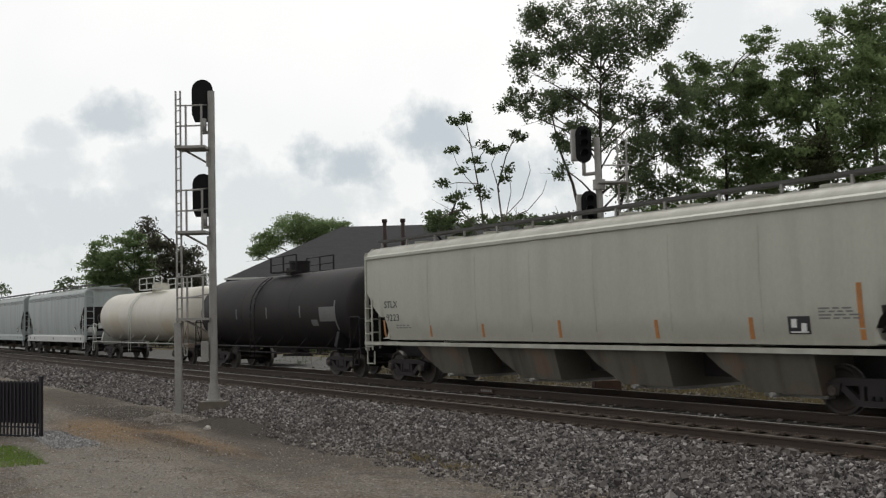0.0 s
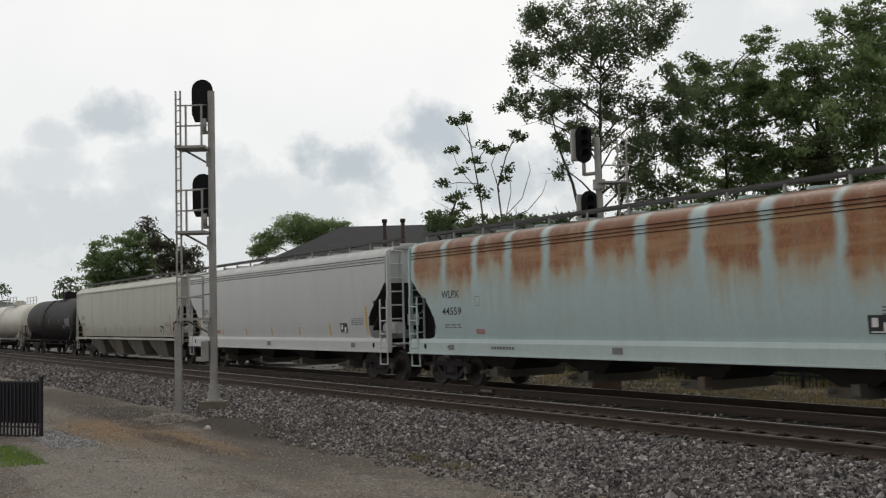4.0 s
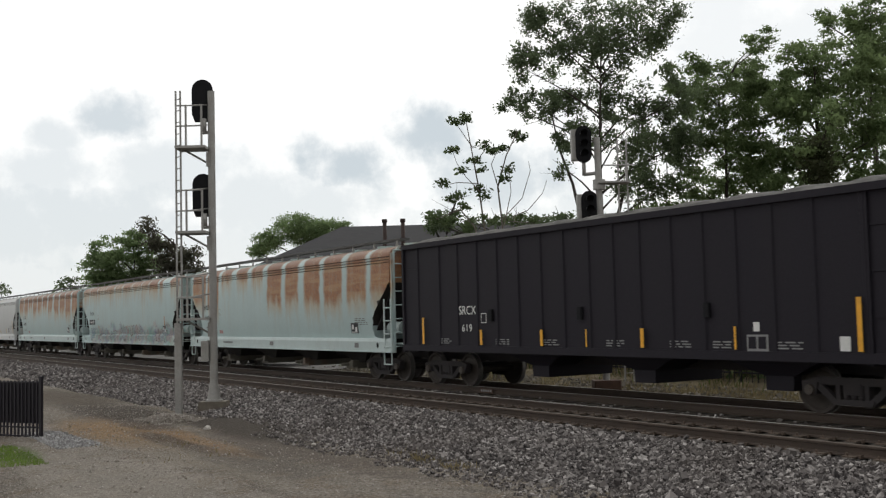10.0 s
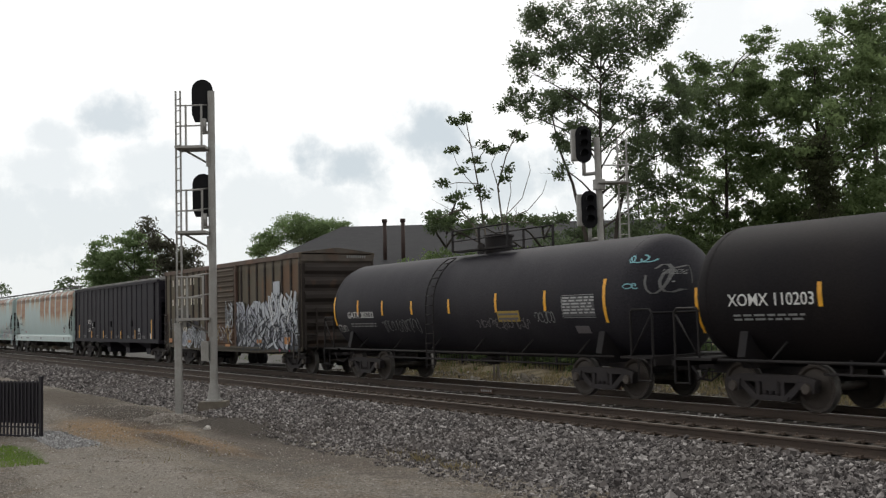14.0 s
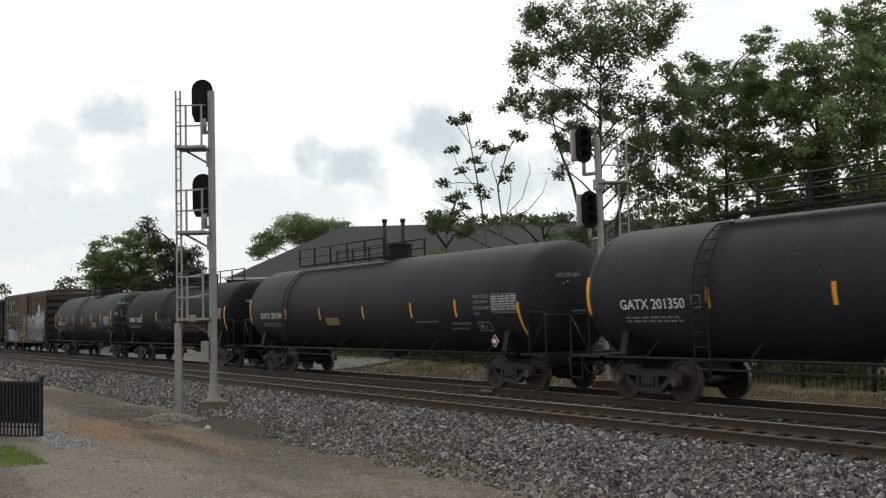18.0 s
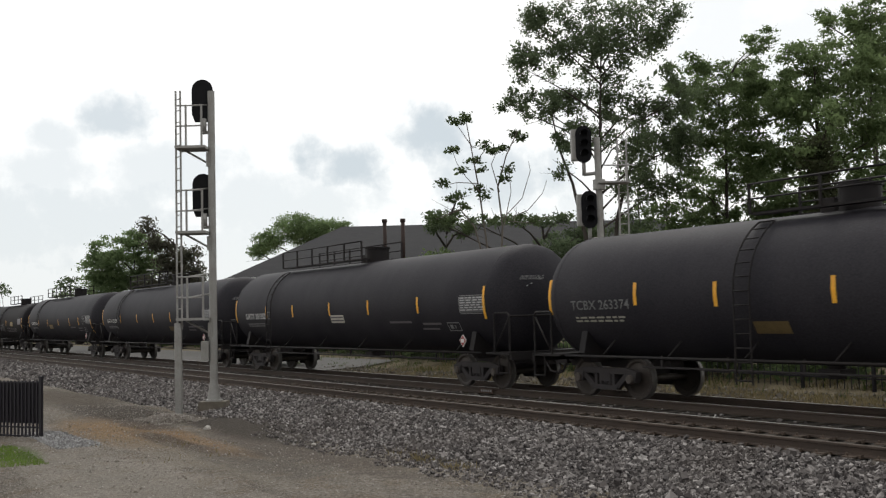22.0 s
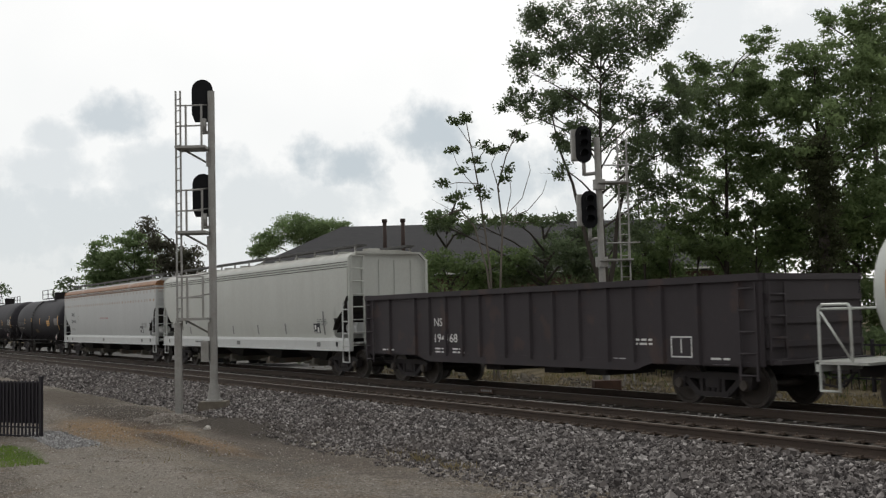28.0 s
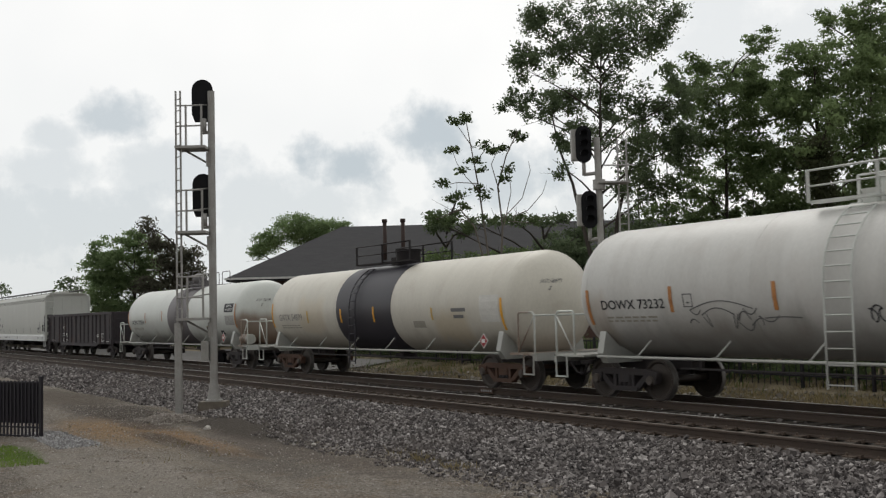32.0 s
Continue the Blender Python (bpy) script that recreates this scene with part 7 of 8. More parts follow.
# ---- black picket fence at the lot's edge ----
FENCE = mat("black_fence_paint", (0.013, 0.011, 0.016), 0.45)
PICKETM = mat("worn_black_picket_paint", (0.017, 0.014, 0.021), 0.5)
PICKET = Geo().box((0, 0, 0), (0.02, 0.02, 1.2)).mesh("picket", FENCE)
fence = thing("picket_fence", "black steel picket fence panel beside the gravel lot", "fence", (-25.2, 5.2, -0.7), rz=180 + 30.7)
for i in range(5):
    part("post", Geo().box((i * 1.9, 0, 0.75), (0.07, 0.07, 1.5)).box((i * 1.9, 0, 1.52), (0.09, 0.09, 0.04)), FENCE, fence)
for zz in (0.18, 0.38, 1.40):
    part("rail", Geo().box((3.8, 0, zz), (7.6, 0.035, 0.04)), FENCE, fence)
fence_picket = Geo().box((0, 0, 0), (0.04, 0.03, 1.36)).mesh("picket", PICKETM)
part("infill_panel", Geo().box((3.8, -0.045, 0.92), (7.55, 0.012, 0.92)), FENCE, fence, "black infill sheet between the rails")
for i in range(64):
    if i % 16:
        part("picket", fence_picket, None, fence, "", (i * 0.119, 0.005, 0.76))

# ---- station building behind the line ----
ROOF = mat("dark_asphalt_shingles", (0.022, 0.022, 0.025), 0.85, col2=(0.035, 0.034, 0.036), scale=1.0, bump=0.4, bump_scale=8, stretch=(1, 1, 6))
BRICK = mat("red_brown_brick", (0.085, 0.05, 0.04), 0.9, col2=(0.06, 0.036, 0.03), scale=6, stretch=(1, 1, 4))
TRIMW = mat("white_trim_paint", (0.6, 0.6, 0.58), 0.6)
PIPEM = mat("brown_vent_pipe", (0.04, 0.024, 0.02), 0.7)
bld = thing("station_building", "brick station building with a dark hipped roof and white gutters", "building", (-71.48, 27.39, 0.0), rz=57.28)
BW, BD, ZE, ZR, HIP = 40.0, 16.0, 5.05, 9.25, 7.6
part("wall", Geo().box((BW / 2, BD / 2, 2.3), (BW - 1.4, BD - 1.4, 5.4)), BRICK, bld)
part("roof", Geo().add([(0, 0, ZE), (BW, 0, ZE), (BW, BD, ZE), (0, BD, ZE), (HIP, BD / 2, ZR), (BW - HIP, BD / 2, ZR), (0, 0, ZE - 0.25), (BW, 0, ZE - 0.25), (BW, BD, ZE - 0.25), (0, BD, ZE - 0.25)], [(0, 1, 5, 4), (1, 2, 5), (2, 3, 4, 5), (3, 0, 4), (0, 6, 7, 1), (1, 7, 8, 2), (2, 8, 9, 3), (3, 9, 6, 0), (6, 9, 8, 7)]), ROOF, bld)
part("gutter", Geo().box((BW / 2, -0.05, ZE - 0.06), (BW + 0.2, 0.14, 0.14)).box((-0.05, BD / 2, ZE - 0.06), (0.14, BD, 0.14)), TRIMW, bld)
part("downspout", Geo().rod((0.95, 0.6, ZE - 0.2), (0.95, 0.6, 0.0), 0.07, 8), TRIMW, bld)
for x in (11.3, 12.65):
    part("vent_pipe", Geo().rod((x, 2.3, ZE + 0.8), (x, 2.5, ZE + 4.05), 0.15, 10).rod((x, 2.5, ZE + 3.95), (x, 2.5, ZE + 4.2), 0.2, 10), PIPEM, bld)
part("porch_roof", Geo().add([(1.0, -2.5, 3.15), (14, -2.5, 3.15), (14, 0.7, 4.3), (8, 0.7, 4.1), (1.0, 0.7, 3.3), (1.0, -2.5, 3.0), (14, -2.5, 3.0), (14, 0.7, 3.0), (1.0, 0.7, 3.0)], [(0, 1, 2, 3, 4), (0, 5, 6, 1), (5, 8, 7, 6), (1, 6, 7, 2), (0, 4, 8, 5)]), CONCRETE, bld)
part("porch_fascia", Geo().box((7.5, -2.52, 3.1), (13, 0.06, 0.16)), TRIMW, bld)

# ---- trees: trunk, limbs and crowns of leaf clumps ----
BARK = mat("grey_brown_bark", (0.06, 0.05, 0.042), 0.95, col2=(0.03, 0.026, 0.022), scale=3, stretch=(3, 3, 0.5), bump=0.5)
BARKPALE = mat("pale_bark", (0.15, 0.13, 0.11), 0.9, scale=3)


def leaf_material(name, col, col2):
    m = bpy.data.materials.new(name)
    m.use_nodes = True
    n, l = nodes_of(m)
    b = n["Principled BSDF"]
    b.inputs["Roughness"].default_value = 0.6
    b.inputs["Specular IOR Level"].default_value = 0.12
    g = n.new("ShaderNodeNewGeometry")
    co = n.new("ShaderNodeTexCoord").outputs["Object"]
    c = mix_node(n, l, g.outputs["Random Per Island"], col, col2)
    c = mix_node(n, l, math_node(n, l, "MULTIPLY", ramp_node(n, l, noise_node(n, l, co, 0.6, 3), 0.4, 0.65), 0.5), c, tuple(q * 1.5 for q in col2))
    l.new(c, b.inputs["Base Color"])
    tr = n.new("ShaderNodeBsdfTranslucent")
    l.new(c, tr.inputs["Color"])
    mx = n.new("ShaderNodeMixShader")
    mx.inputs["Fac"].default_value = 0.62
    l.new(b.outputs["BSDF"], mx.inputs[1])
    l.new(tr.outputs["BSDF"], mx.inputs[2])
    l.new(mx.outputs["Shader"], n["Material Output"].inputs["Surface"])
    return m


LEAF_A = leaf_material("green_leaves", (0.104, 0.145, 0.065), (0.16, 0.213, 0.095))
PLUM = leaf_material("dark_plum_leaves", (0.07, 0.065, 0.052), (0.1, 0.1, 0.072))
IVY = leaf_material("dark_ivy_leaves", (0.04, 0.046, 0.024), (0.062, 0.07, 0.036))
LEAF_D = leaf_material("dull_green_leaves", (0.055, 0.08, 0.036), (0.09, 0.12, 0.055))
LEAF_B = leaf_material("grey_green_leaves", (0.085, 0.115, 0.062), (0.125, 0.16, 0.09))
LEAF_E = leaf_material("fresh_green_leaves", (0.13, 0.185, 0.085), (0.2, 0.265, 0.13))
LEAF_C = leaf_material("yellow_green_leaves", (0.095, 0.14, 0.055), (0.15, 0.2, 0.085))


def leaves(centres, radii, counts, size, rng, tight=1.0, per=34, flat=0.5):
    """Folded leaves in clumps."""
    P = []
    for (cx, cy, cz), (rx, ry, rz), k in zip(centres, radii, counts):
        sub = max(2, int(k / per))
        d = rng.normal(0, 1, (sub, 3))
        d /= np.linalg.norm(d, axis=1)[:, None]
        d *= (rng.rand(sub, 1) ** 0.4)
        cc = d * np.array([rx, ry, rz]) + np.array([cx, cy, cz])
        sg = max(size * 1.25, 0.16 * (rx * rz) ** 0.5) * tight
        for q in cc:
            P.append(q + rng.normal(0, 1, (per, 3)) * sg * np.array([1.0, 1.0, flat]))
    P = np.concatenate(P)
    N = len(P)
    L = size * np.exp(rng.normal(0, 0.3, N))
    a = rng.rand(N) * 6.283
    tilt = rng.normal(-0.3, 0.6, N)
    ax = np.stack([np.cos(a) * np.cos(tilt), np.sin(a) * np.cos(tilt), np.sin(tilt)], 1)
    r = rng.normal(0, 1, (N, 3))
    side = np.cross(ax, r)
    side /= np.linalg.norm(side, axis=1)[:, None] + 1e-6
    v = np.stack([P - ax * L[:, None] * 0.5, P + side * L[:, None] * 0.26, P + ax * L[:, None] * 0.55, P - side * L[:, None] * 0.26], 1).reshape(-1, 3)
    return v, N


def tree(name, label, base, lobes, leaf_m, bark_m=None, size=0.22, density=1.0, trunk=0.22, ground=-0.4, seed=1, limb=0.05, spread=1.0, lean=0.0, depth=1.0, per=34, leaders=1, flat=0.5, ivy=0.0):
    """base: x, y and the height from which the lobes are given; lobes: (across, up, half-width, half-height)."""
    rng = np.random.RandomState(seed)
    across, deep = Vector((0.5405, 0.8413, 0)), Vector((-0.8413, 0.5405, 0))
    th = thing(name, label, "tree" if name == "tree" else "bush", (base[0], base[1], ground))
    z0 = base[2] - ground
    lobes = [(a, ((i * 37) % 11 - 5) / 5 * 0.8, c, rx, rz) for i, (a, c, rx, rz) in enumerate(lobes)]
    cs = [(across * a + deep * b * spread * 1.6 + Vector((0, 0, c + z0))) for a, b, c, _, _ in lobes]
    top = max(c.z for c in cs)
    # trunk with a slight sway
    pts = []
    for i in range(9):
        q = i / 8
        pts.append(across * (lean * q + 0.12 * math.sin(q * 5 + seed)) + deep * 0.1 * math.cos(q * 4 + seed) + Vector((0, 0, top * 0.86 * q)))
    g = Geo()
    if trunk:
        for k in range(1, leaders):
            s = -1 if k % 2 else 1
            q = [pts[2] + across * (s * 0.05)]
            for i in range(3, 8):
                q.append(pts[i] + across * s * (0.38 * (i - 2) + 0.1 * math.sin(i * 2.1 + k)) + deep * 0.15 * (i - 2))
            for i in range(5):
                g.rod(q[i], q[i + 1], trunk * (0.62 - 0.1 * i), 8, trunk * (0.52 - 0.1 * i), caps=False)
        for i in range(8):
            g.rod(pts[i], pts[i + 1], trunk * (1 - 0.11 * i), 9, trunk * (1 - 0.11 * (i + 1)), caps=False)
        for c in cs:
            h = max(0.15 * top, c.z - (0.35 + 0.5 * Vector((c.x, c.y)).length))
            k = min(7.99, h / (top * 0.86) * 8)
            i = int(k)
            s = pts[i].lerp(pts[i + 1], k - i)
            m1 = s.lerp(c, 0.45) + Vector((rng.normal(0, 0.12), rng.normal(0, 0.12), 0.18))
            r = limb * (1.3 - 0.5 * k / 8)
            g.rod(s, m1, r * 1.5, 6, r, caps=False).rod(m1, c, r, 6, r * 0.45, caps=False)
            for _ in range(5):
                e = c + Vector((rng.normal(0, 0.5), rng.normal(0, 0.5), rng.normal(0.15, 0.4)))
                w = m1.lerp(c, rng.uniform(0.3, 0.95))
                g.rod(w, e, r * 0.42, 4, r * 0.15, caps=False)
        part("trunk", g, bark_m or BARK, th)
    radii = [(max(rx * 0.9, 0.1), max(rx * 0.9, 0.1) * depth, rz) for _, _, _, rx, rz in lobes]
    counts = [int(density * 5.5 * (rx * rz) / (size * size * 0.28)) + 20 for _, _, _, rx, rz in lobes]
    v, N = leaves([tuple(c) for c in cs], radii, counts, size, rng, 1.0, per, flat)
    me = bpy.data.meshes.new("crown")
    me.from_pydata(v.tolist(), [], np.arange(4 * N).reshape(-1, 4).tolist())
    me.materials.append(leaf_m)
    part("crown" if name == "tree" else "foliage", me, None, th)
    if ivy:
        # a sleeve of ivy round the trunk up to that height
        hs = np.arange(0.4, ivy, 0.35)
        sv, sn = leaves([tuple(pts[min(7, int(h / (top * 0.86) * 8))] + Vector((rng.normal(0, 0.12), rng.normal(0, 0.12), h - pts[min(7, int(h / (top * 0.86) * 8))].z))) for h in hs], [(0.62, 0.62, 0.45)] * len(hs), [380] * len(hs), 0.15, rng)
        im = bpy.data.meshes.new("ivy")
        im.from_pydata(sv.tolist(), [], np.arange(4 * sn).reshape(-1, 4).tolist())
        im.materials.append(IVY)
        part("ivy", im, None, th, "dark ivy sleeve round the trunk")
    return th


def sapling(label, base, tufts, b0, stems):
    """Thin bare stems, each with leaf tufts at the ends of short side twigs."""
    rng = np.random.RandomState(31)
    across, deep = Vector((0.5405, 0.8413, 0)), Vector((-0.8413, 0.5405, 0))
    th = thing("tree", label, "tree", (base[0], base[1], -0.4))
    z0 = base[2] + 0.4
    side = lambda i: ((i * 37) % 11 - 5) / 5
    place = lambda a, d, c: across * a + deep * d + Vector((0, 0, max(0.0, c + z0)))
    nodes = []
    for k, stem in enumerate(stems):
        pts = [place(a, 0.2 * side(i), c) for i, (a, c) in enumerate(stem)]
        if k < 3:
            pts.insert(0, place(0.1 * k, 0, -z0) - Vector((0, 0, 0.15)))
        r = 0.045 if k < 3 else 0.018
        g = Geo()
        for i in range(len(pts) - 1):
            q0, q1 = 1 - 0.75 * i / len(pts), 1 - 0.75 * (i + 1) / len(pts)
            g.rod(pts[i], pts[i + 1], r * q0, 7, r * q1, caps=False)
            nodes += [pts[i].lerp(pts[i + 1], w) for w in (0.0, 0.25, 0.5, 0.75, 1.0)]
        part("stem", g, BARKPALE, th)
    cs = [place(a, 0.4 * side(i), c) for i, (a, c, _, _) in enumerate(tufts)]
    for c in cs:
        s = min(nodes, key=lambda p: (p - c).length + (0.6 if p.z > c.z else 0))
        part("twig", Geo().rod(s, s.lerp(c, 0.55) + Vector((0, 0, 0.08)), 0.016, 5, 0.011, caps=False).rod(s.lerp(c, 0.55) + Vector((0, 0, 0.08)), c, 0.011, 5, 0.006, caps=False), BARKPALE, th)
    v, N = leaves([tuple(c) for c in cs], [(rx * 0.9, rx * 0.9, rz * 0.9) for _, _, rx, rz in tufts], [int(66 + 650 * rx * rz) for _, _, rx, rz in tufts], 0.14, rng, 0.62, 22)
    me = bpy.data.meshes.new("crown")
    me.from_pydata(v.tolist(), [], np.arange(4 * N).reshape(-1, 4).tolist())
    me.materials.append(LEAF_D)
    part("crown", me, None, th)


tree("tree", "tall open-crowned green tree behind the far signal", [-31.8, 28.17, 3.63], [(-2.43, 9.34, 1.02, 1.59), (-3.02, 8.22, 0.79, 1.36), (-3.33, 6.76, 0.79, 0.57), (-1.18, 9.31, 1.13, 1.36), (-0.25, 10.19, 1.36, 1.36), (1.11, 9.93, 1.81, 1.59), (2.23, 9.45, 1.25, 1.59), (0.61, 8.14, 1.59, 1.36), (-1.45, 7.51, 1.13, 1.36), (-1.28, 5.24, 0.91, 1.02), (1.93, 6.63, 1.25, 1.36), (0.88, 5.19, 1.13, 1.13), (1.17, 3.37, 1.36, 1.13), (2.8, 4.91, 1.13, 1.36), (-1.76, 4.12, 0.57, 0.41), (-2.38, 6.62, 0.91, 0.91), (0.11, 6.34, 1.13, 1.13), (3.07, 6.72, 1.02, 1.36), (2.53, 3.33, 0.91, 1.13), (1.35, 1.55, 1.36, 1.02), (-2.75, 10.07, 0.68, 0.82), (3.37, 5.12, 0.91, 1.13)], LEAF_B, size=0.12, density=1.05, trunk=0.18, seed=2, limb=0.03, per=130, leaders=3, flat=0.75)
sapling("slender many-stemmed sapling with sparse leaf tufts and bare twigs", [-31.01, 21.99, 3.57], [(-1.14, 5.52, 0.31, 0.18), (-0.72, 5.67, 0.25, 0.16), (-1.33, 4.5, 0.25, 0.14), (-1.65, 3.21, 0.27, 0.12), (-0.56, 4.03, 0.29, 0.21), (-0.13, 4.67, 0.25, 0.18), (-0.94, 3.65, 0.21, 0.16), (0.42, 4.58, 0.37, 0.16), (1.05, 5.1, 0.21, 0.18), (1.27, 4.82, 0.18, 0.14), (0.71, 3.71, 0.21, 0.16), (0.15, 4.3, 0.18, 0.14), (-0.18, 2.77, 0.23, 0.29), (-0.93, 2.44, 0.37, 0.18), (-1.33, 2.65, 0.25, 0.16), (-1.96, 1.93, 0.37, 0.25), (-0.78, 1.76, 0.33, 0.25), (-1.39, 1.84, 0.37, 0.25), (0.01, 1.88, 0.41, 0.21), (0.87, 1.95, 0.45, 0.18), (1.48, 1.85, 0.33, 0.16), (-0.32, 3.69, 0.18, 0.12), (0.49, 3.31, 0.16, 0.12), (-0.44, 3.08, 0.16, 0.12)], [-31.01, 21.99, 3.57], [[(-0.04, 0.0), (-0.24, 1.85), (-0.38, 3.08), (-0.56, 4.11), (-0.77, 5.45)], [(0.33, -0.01), (0.45, 1.63), (0.32, 3.06), (0.64, 4.18), (1.07, 5.05)], [(-0.16, 0.0), (-0.58, 1.65), (-1.07, 2.28), (-1.96, 1.93)], [(-0.34, 2.88), (-0.84, 3.46), (-1.17, 4.02), (-1.33, 4.5)], [(-0.44, 3.19), (-1.15, 3.26), (-1.63, 3.19)], [(-0.52, 3.9), (-0.18, 4.35), (-0.05, 4.75)], [(-0.55, 4.48), (-0.94, 5.1), (-1.18, 5.52)], [(0.36, 2.86), (0.1, 3.89), (0.4, 4.58)], [(0.41, 1.83), (1.19, 2.63), (1.53, 3.65), (1.45, 3.96)], [(0.77, 1.93), (1.39, 2.18), (1.96, 2.82), (2.09, 3.23)], [(0.66, 1.79), (1.58, 1.7), (2.2, 1.99)], [(0.49, 1.63), (0.79, 2.85), (0.75, 3.71)]])
tree("tree", "dense green tree at the back of the line", [-31.93, 35.41, 3.4], [(-0.8, 7.95, 1.49, 1.49), (-1.1, 5.98, 1.49, 1.49), (1.19, 7.91, 1.49, 1.49), (1.74, 10.12, 0.89, 0.65), (0.41, 6.44, 1.99, 1.74), (0.35, 4.21, 2.24, 1.24), (-1.77, 8.72, 0.99, 0.99), (-0.77, 9.32, 1.12, 0.62), (1.13, 5.43, 1.49, 0.99), (-0.68, 2.74, 1.49, 0.75), (1.31, 2.7, 1.49, 0.99), (-1.77, 4.01, 0.75, 0.99), (-2.18, 2.28, 1.24, 0.99), (0.04, 1.73, 1.74, 1.24), (-1.21, 1.27, 1.49, 0.99), (1.5, 10.3, 0.7, 0.5), (1.35, 9.2, 1.3, 0.9), (1.55, 7.3, 1.5, 1.3), (1.75, 5.4, 1.4, 1.2), (-1.3, 8.2, 1.1, 1.0), (2.3, 8.3, 1.1, 1.0)], LEAF_A, size=0.14, density=1.1, trunk=0.16, seed=4, limb=0.03, per=110)
tree("tree", "broad green tree with a dark ivy-clad trunk", [-28.4, 37.28, 2.77], [(-0.49, 9.14, 1.66, 1.31), (1.18, 9.46, 1.66, 1.19), (2.33, 8.01, 1.43, 1.9), (-1.26, 6.91, 1.9, 1.66), (0.63, 6.15, 1.9, 1.66), (2.14, 4.93, 1.43, 1.9), (-0.84, 4.53, 1.9, 1.19), (-1.8, 4.08, 1.19, 1.19), (-2.39, 9.07, 0.95, 0.95), (0.43, 7.82, 1.66, 1.19), (-0.41, 2.62, 1.66, 1.19), (1.74, 3.04, 1.66, 1.43), (2.53, 6.34, 1.19, 1.43), (-1.9, 5.6, 1.3, 1.3), (-1.6, 7.8, 1.3, 1.2), (2.3, 9.2, 1.3, 1.0)], LEAF_A, size=0.15, density=1.35, trunk=0.45, seed=5, limb=0.04, per=110)
tree("tree", "stout trunk clad in dark ivy before the wood", [-25.6, 33.6, 2.5], [(0.1, 6.6, 0.8, 0.6), (-0.4, 5.6, 0.8, 0.6), (0.5, 5.2, 0.7, 0.6)], LEAF_A, size=0.15, density=1.0, trunk=0.4, seed=25, limb=0.04, per=80, ivy=8.6)
tree("tree", "tall tree with drooping dark boughs", [-30.79, 44.63, 3.08], [(-1.32, 12.3, 1.48, 0.76), (0.05, 12.94, 1.35, 1.08), (-2.11, 13.04, 0.76, 0.38), (0.27, 11.04, 1.35, 1.08), (1.28, 8.05, 1.62, 2.7), (0.83, 11.84, 1.62, 1.62)], LEAF_A, size=0.16, density=1.6, trunk=0.3, seed=6, limb=0.05, per=110)
tree("tree", "rounded green tree far down the line", [-95.11, 27.81, 4.16], [(-1.7, 3.88, 2.15, 1.85), (-0.13, 5.12, 1.44, 1.33), (1.25, 5.09, 1.03, 1.03), (-3.01, 2.63, 1.64, 1.44), (-1.24, 1.82, 2.56, 1.28), (0.59, 3.06, 2.05, 1.54), (-2.54, 1.09, 2.05, 1.13), (0.79, 1.0, 2.05, 1.13), (-4.11, -0.16, 2.56, 1.03), (-0.79, -0.75, 2.56, 1.13)], LEAF_E, size=0.22, density=2.8, trunk=0.3, seed=7, limb=0.05, per=60)
tree("tree", "dark leafy tree far down the line", [-90.23, 29.86, 4.01], [(-2.2, 6.4, 0.8, 0.8), (-1.8, 5.3, 1.1, 0.9), (-0.42, 3.23, 1.79, 1.69), (1.58, 3.68, 1.19, 1.19), (-0.98, 4.49, 0.99, 0.99), (0.55, 1.97, 2.29, 1.19), (2.14, 2.18, 0.99, 0.99), (-0.47, 1.1, 2.19, 0.79), (1.76, 0.95, 1.49, 1.09), (-2.21, 1.05, 1.49, 1.09), (-1.01, -0.72, 2.48, 1.19), (1.97, -0.54, 1.99, 1.19), (4.2, -0.85, 1.49, 0.79)], PLUM, size=0.22, density=1.8, trunk=0.3, seed=8, limb=0.08)
tree("tree", "spreading tree behind the station roof", [-96.15, 44.56, 5.69], [(0.13, 5.37, 2.83, 1.36), (-3.02, 4.15, 1.98, 1.13), (-4.35, 3.16, 1.02, 0.68), (3.65, 5.57, 1.7, 0.57), (1.81, 4.48, 2.83, 1.7)], LEAF_E, size=0.2, density=3.0, trunk=0.3, seed=9, limb=0.08)
tree("tree", "small distant tree beyond the line", [-124.2, 28.87, 4.27], [(0.06, 2.59, 1.3, 0.58), (-0.41, 1.63, 1.68, 0.91)], LEAF_B, size=0.3, density=1.3, trunk=0.15, seed=10)
tree("tree", "small distant tree at the edge of the lot", [-139.11, 24.19, 4.31], [(0.12, 2.1, 1.12, 0.84)], LEAF_B, size=0.3, density=1.3, trunk=0.15, seed=11)
tree("bush", "tangled bright green shrub before the station", [-41.96, 27.38, 1.96], [(-3.9, 0.9, 0.9, 0.7), (-2.9, 1.4, 1.1, 0.85), (-1.7, 2.0, 1.2, 0.9), (-0.4, 2.45, 1.25, 0.85), (0.9, 2.1, 1.2, 0.95), (1.9, 1.6, 1.2, 1.0), (-2.4, 0.4, 1.3, 0.9), (-0.8, 0.7, 1.4, 1.1), (1.0, 0.6, 1.5, 1.1), (2.78, 2.6, 1.2, 0.8)], LEAF_C, size=0.14, density=1.7, trunk=0.05, seed=12)
tree("bush", "slim dull green sapling against the station roof", [-42.9, 27.9, 1.96], [(-0.7, 4.4, 0.7, 0.45), (0.0, 4.5, 0.65, 0.45), (0.35, 5.2, 0.36, 0.42), (0.5, 5.8, 0.32, 0.28), (0.9, 4.2, 0.5, 0.45)], LEAF_D, size=0.14, density=1.3, trunk=0.05, seed=26)
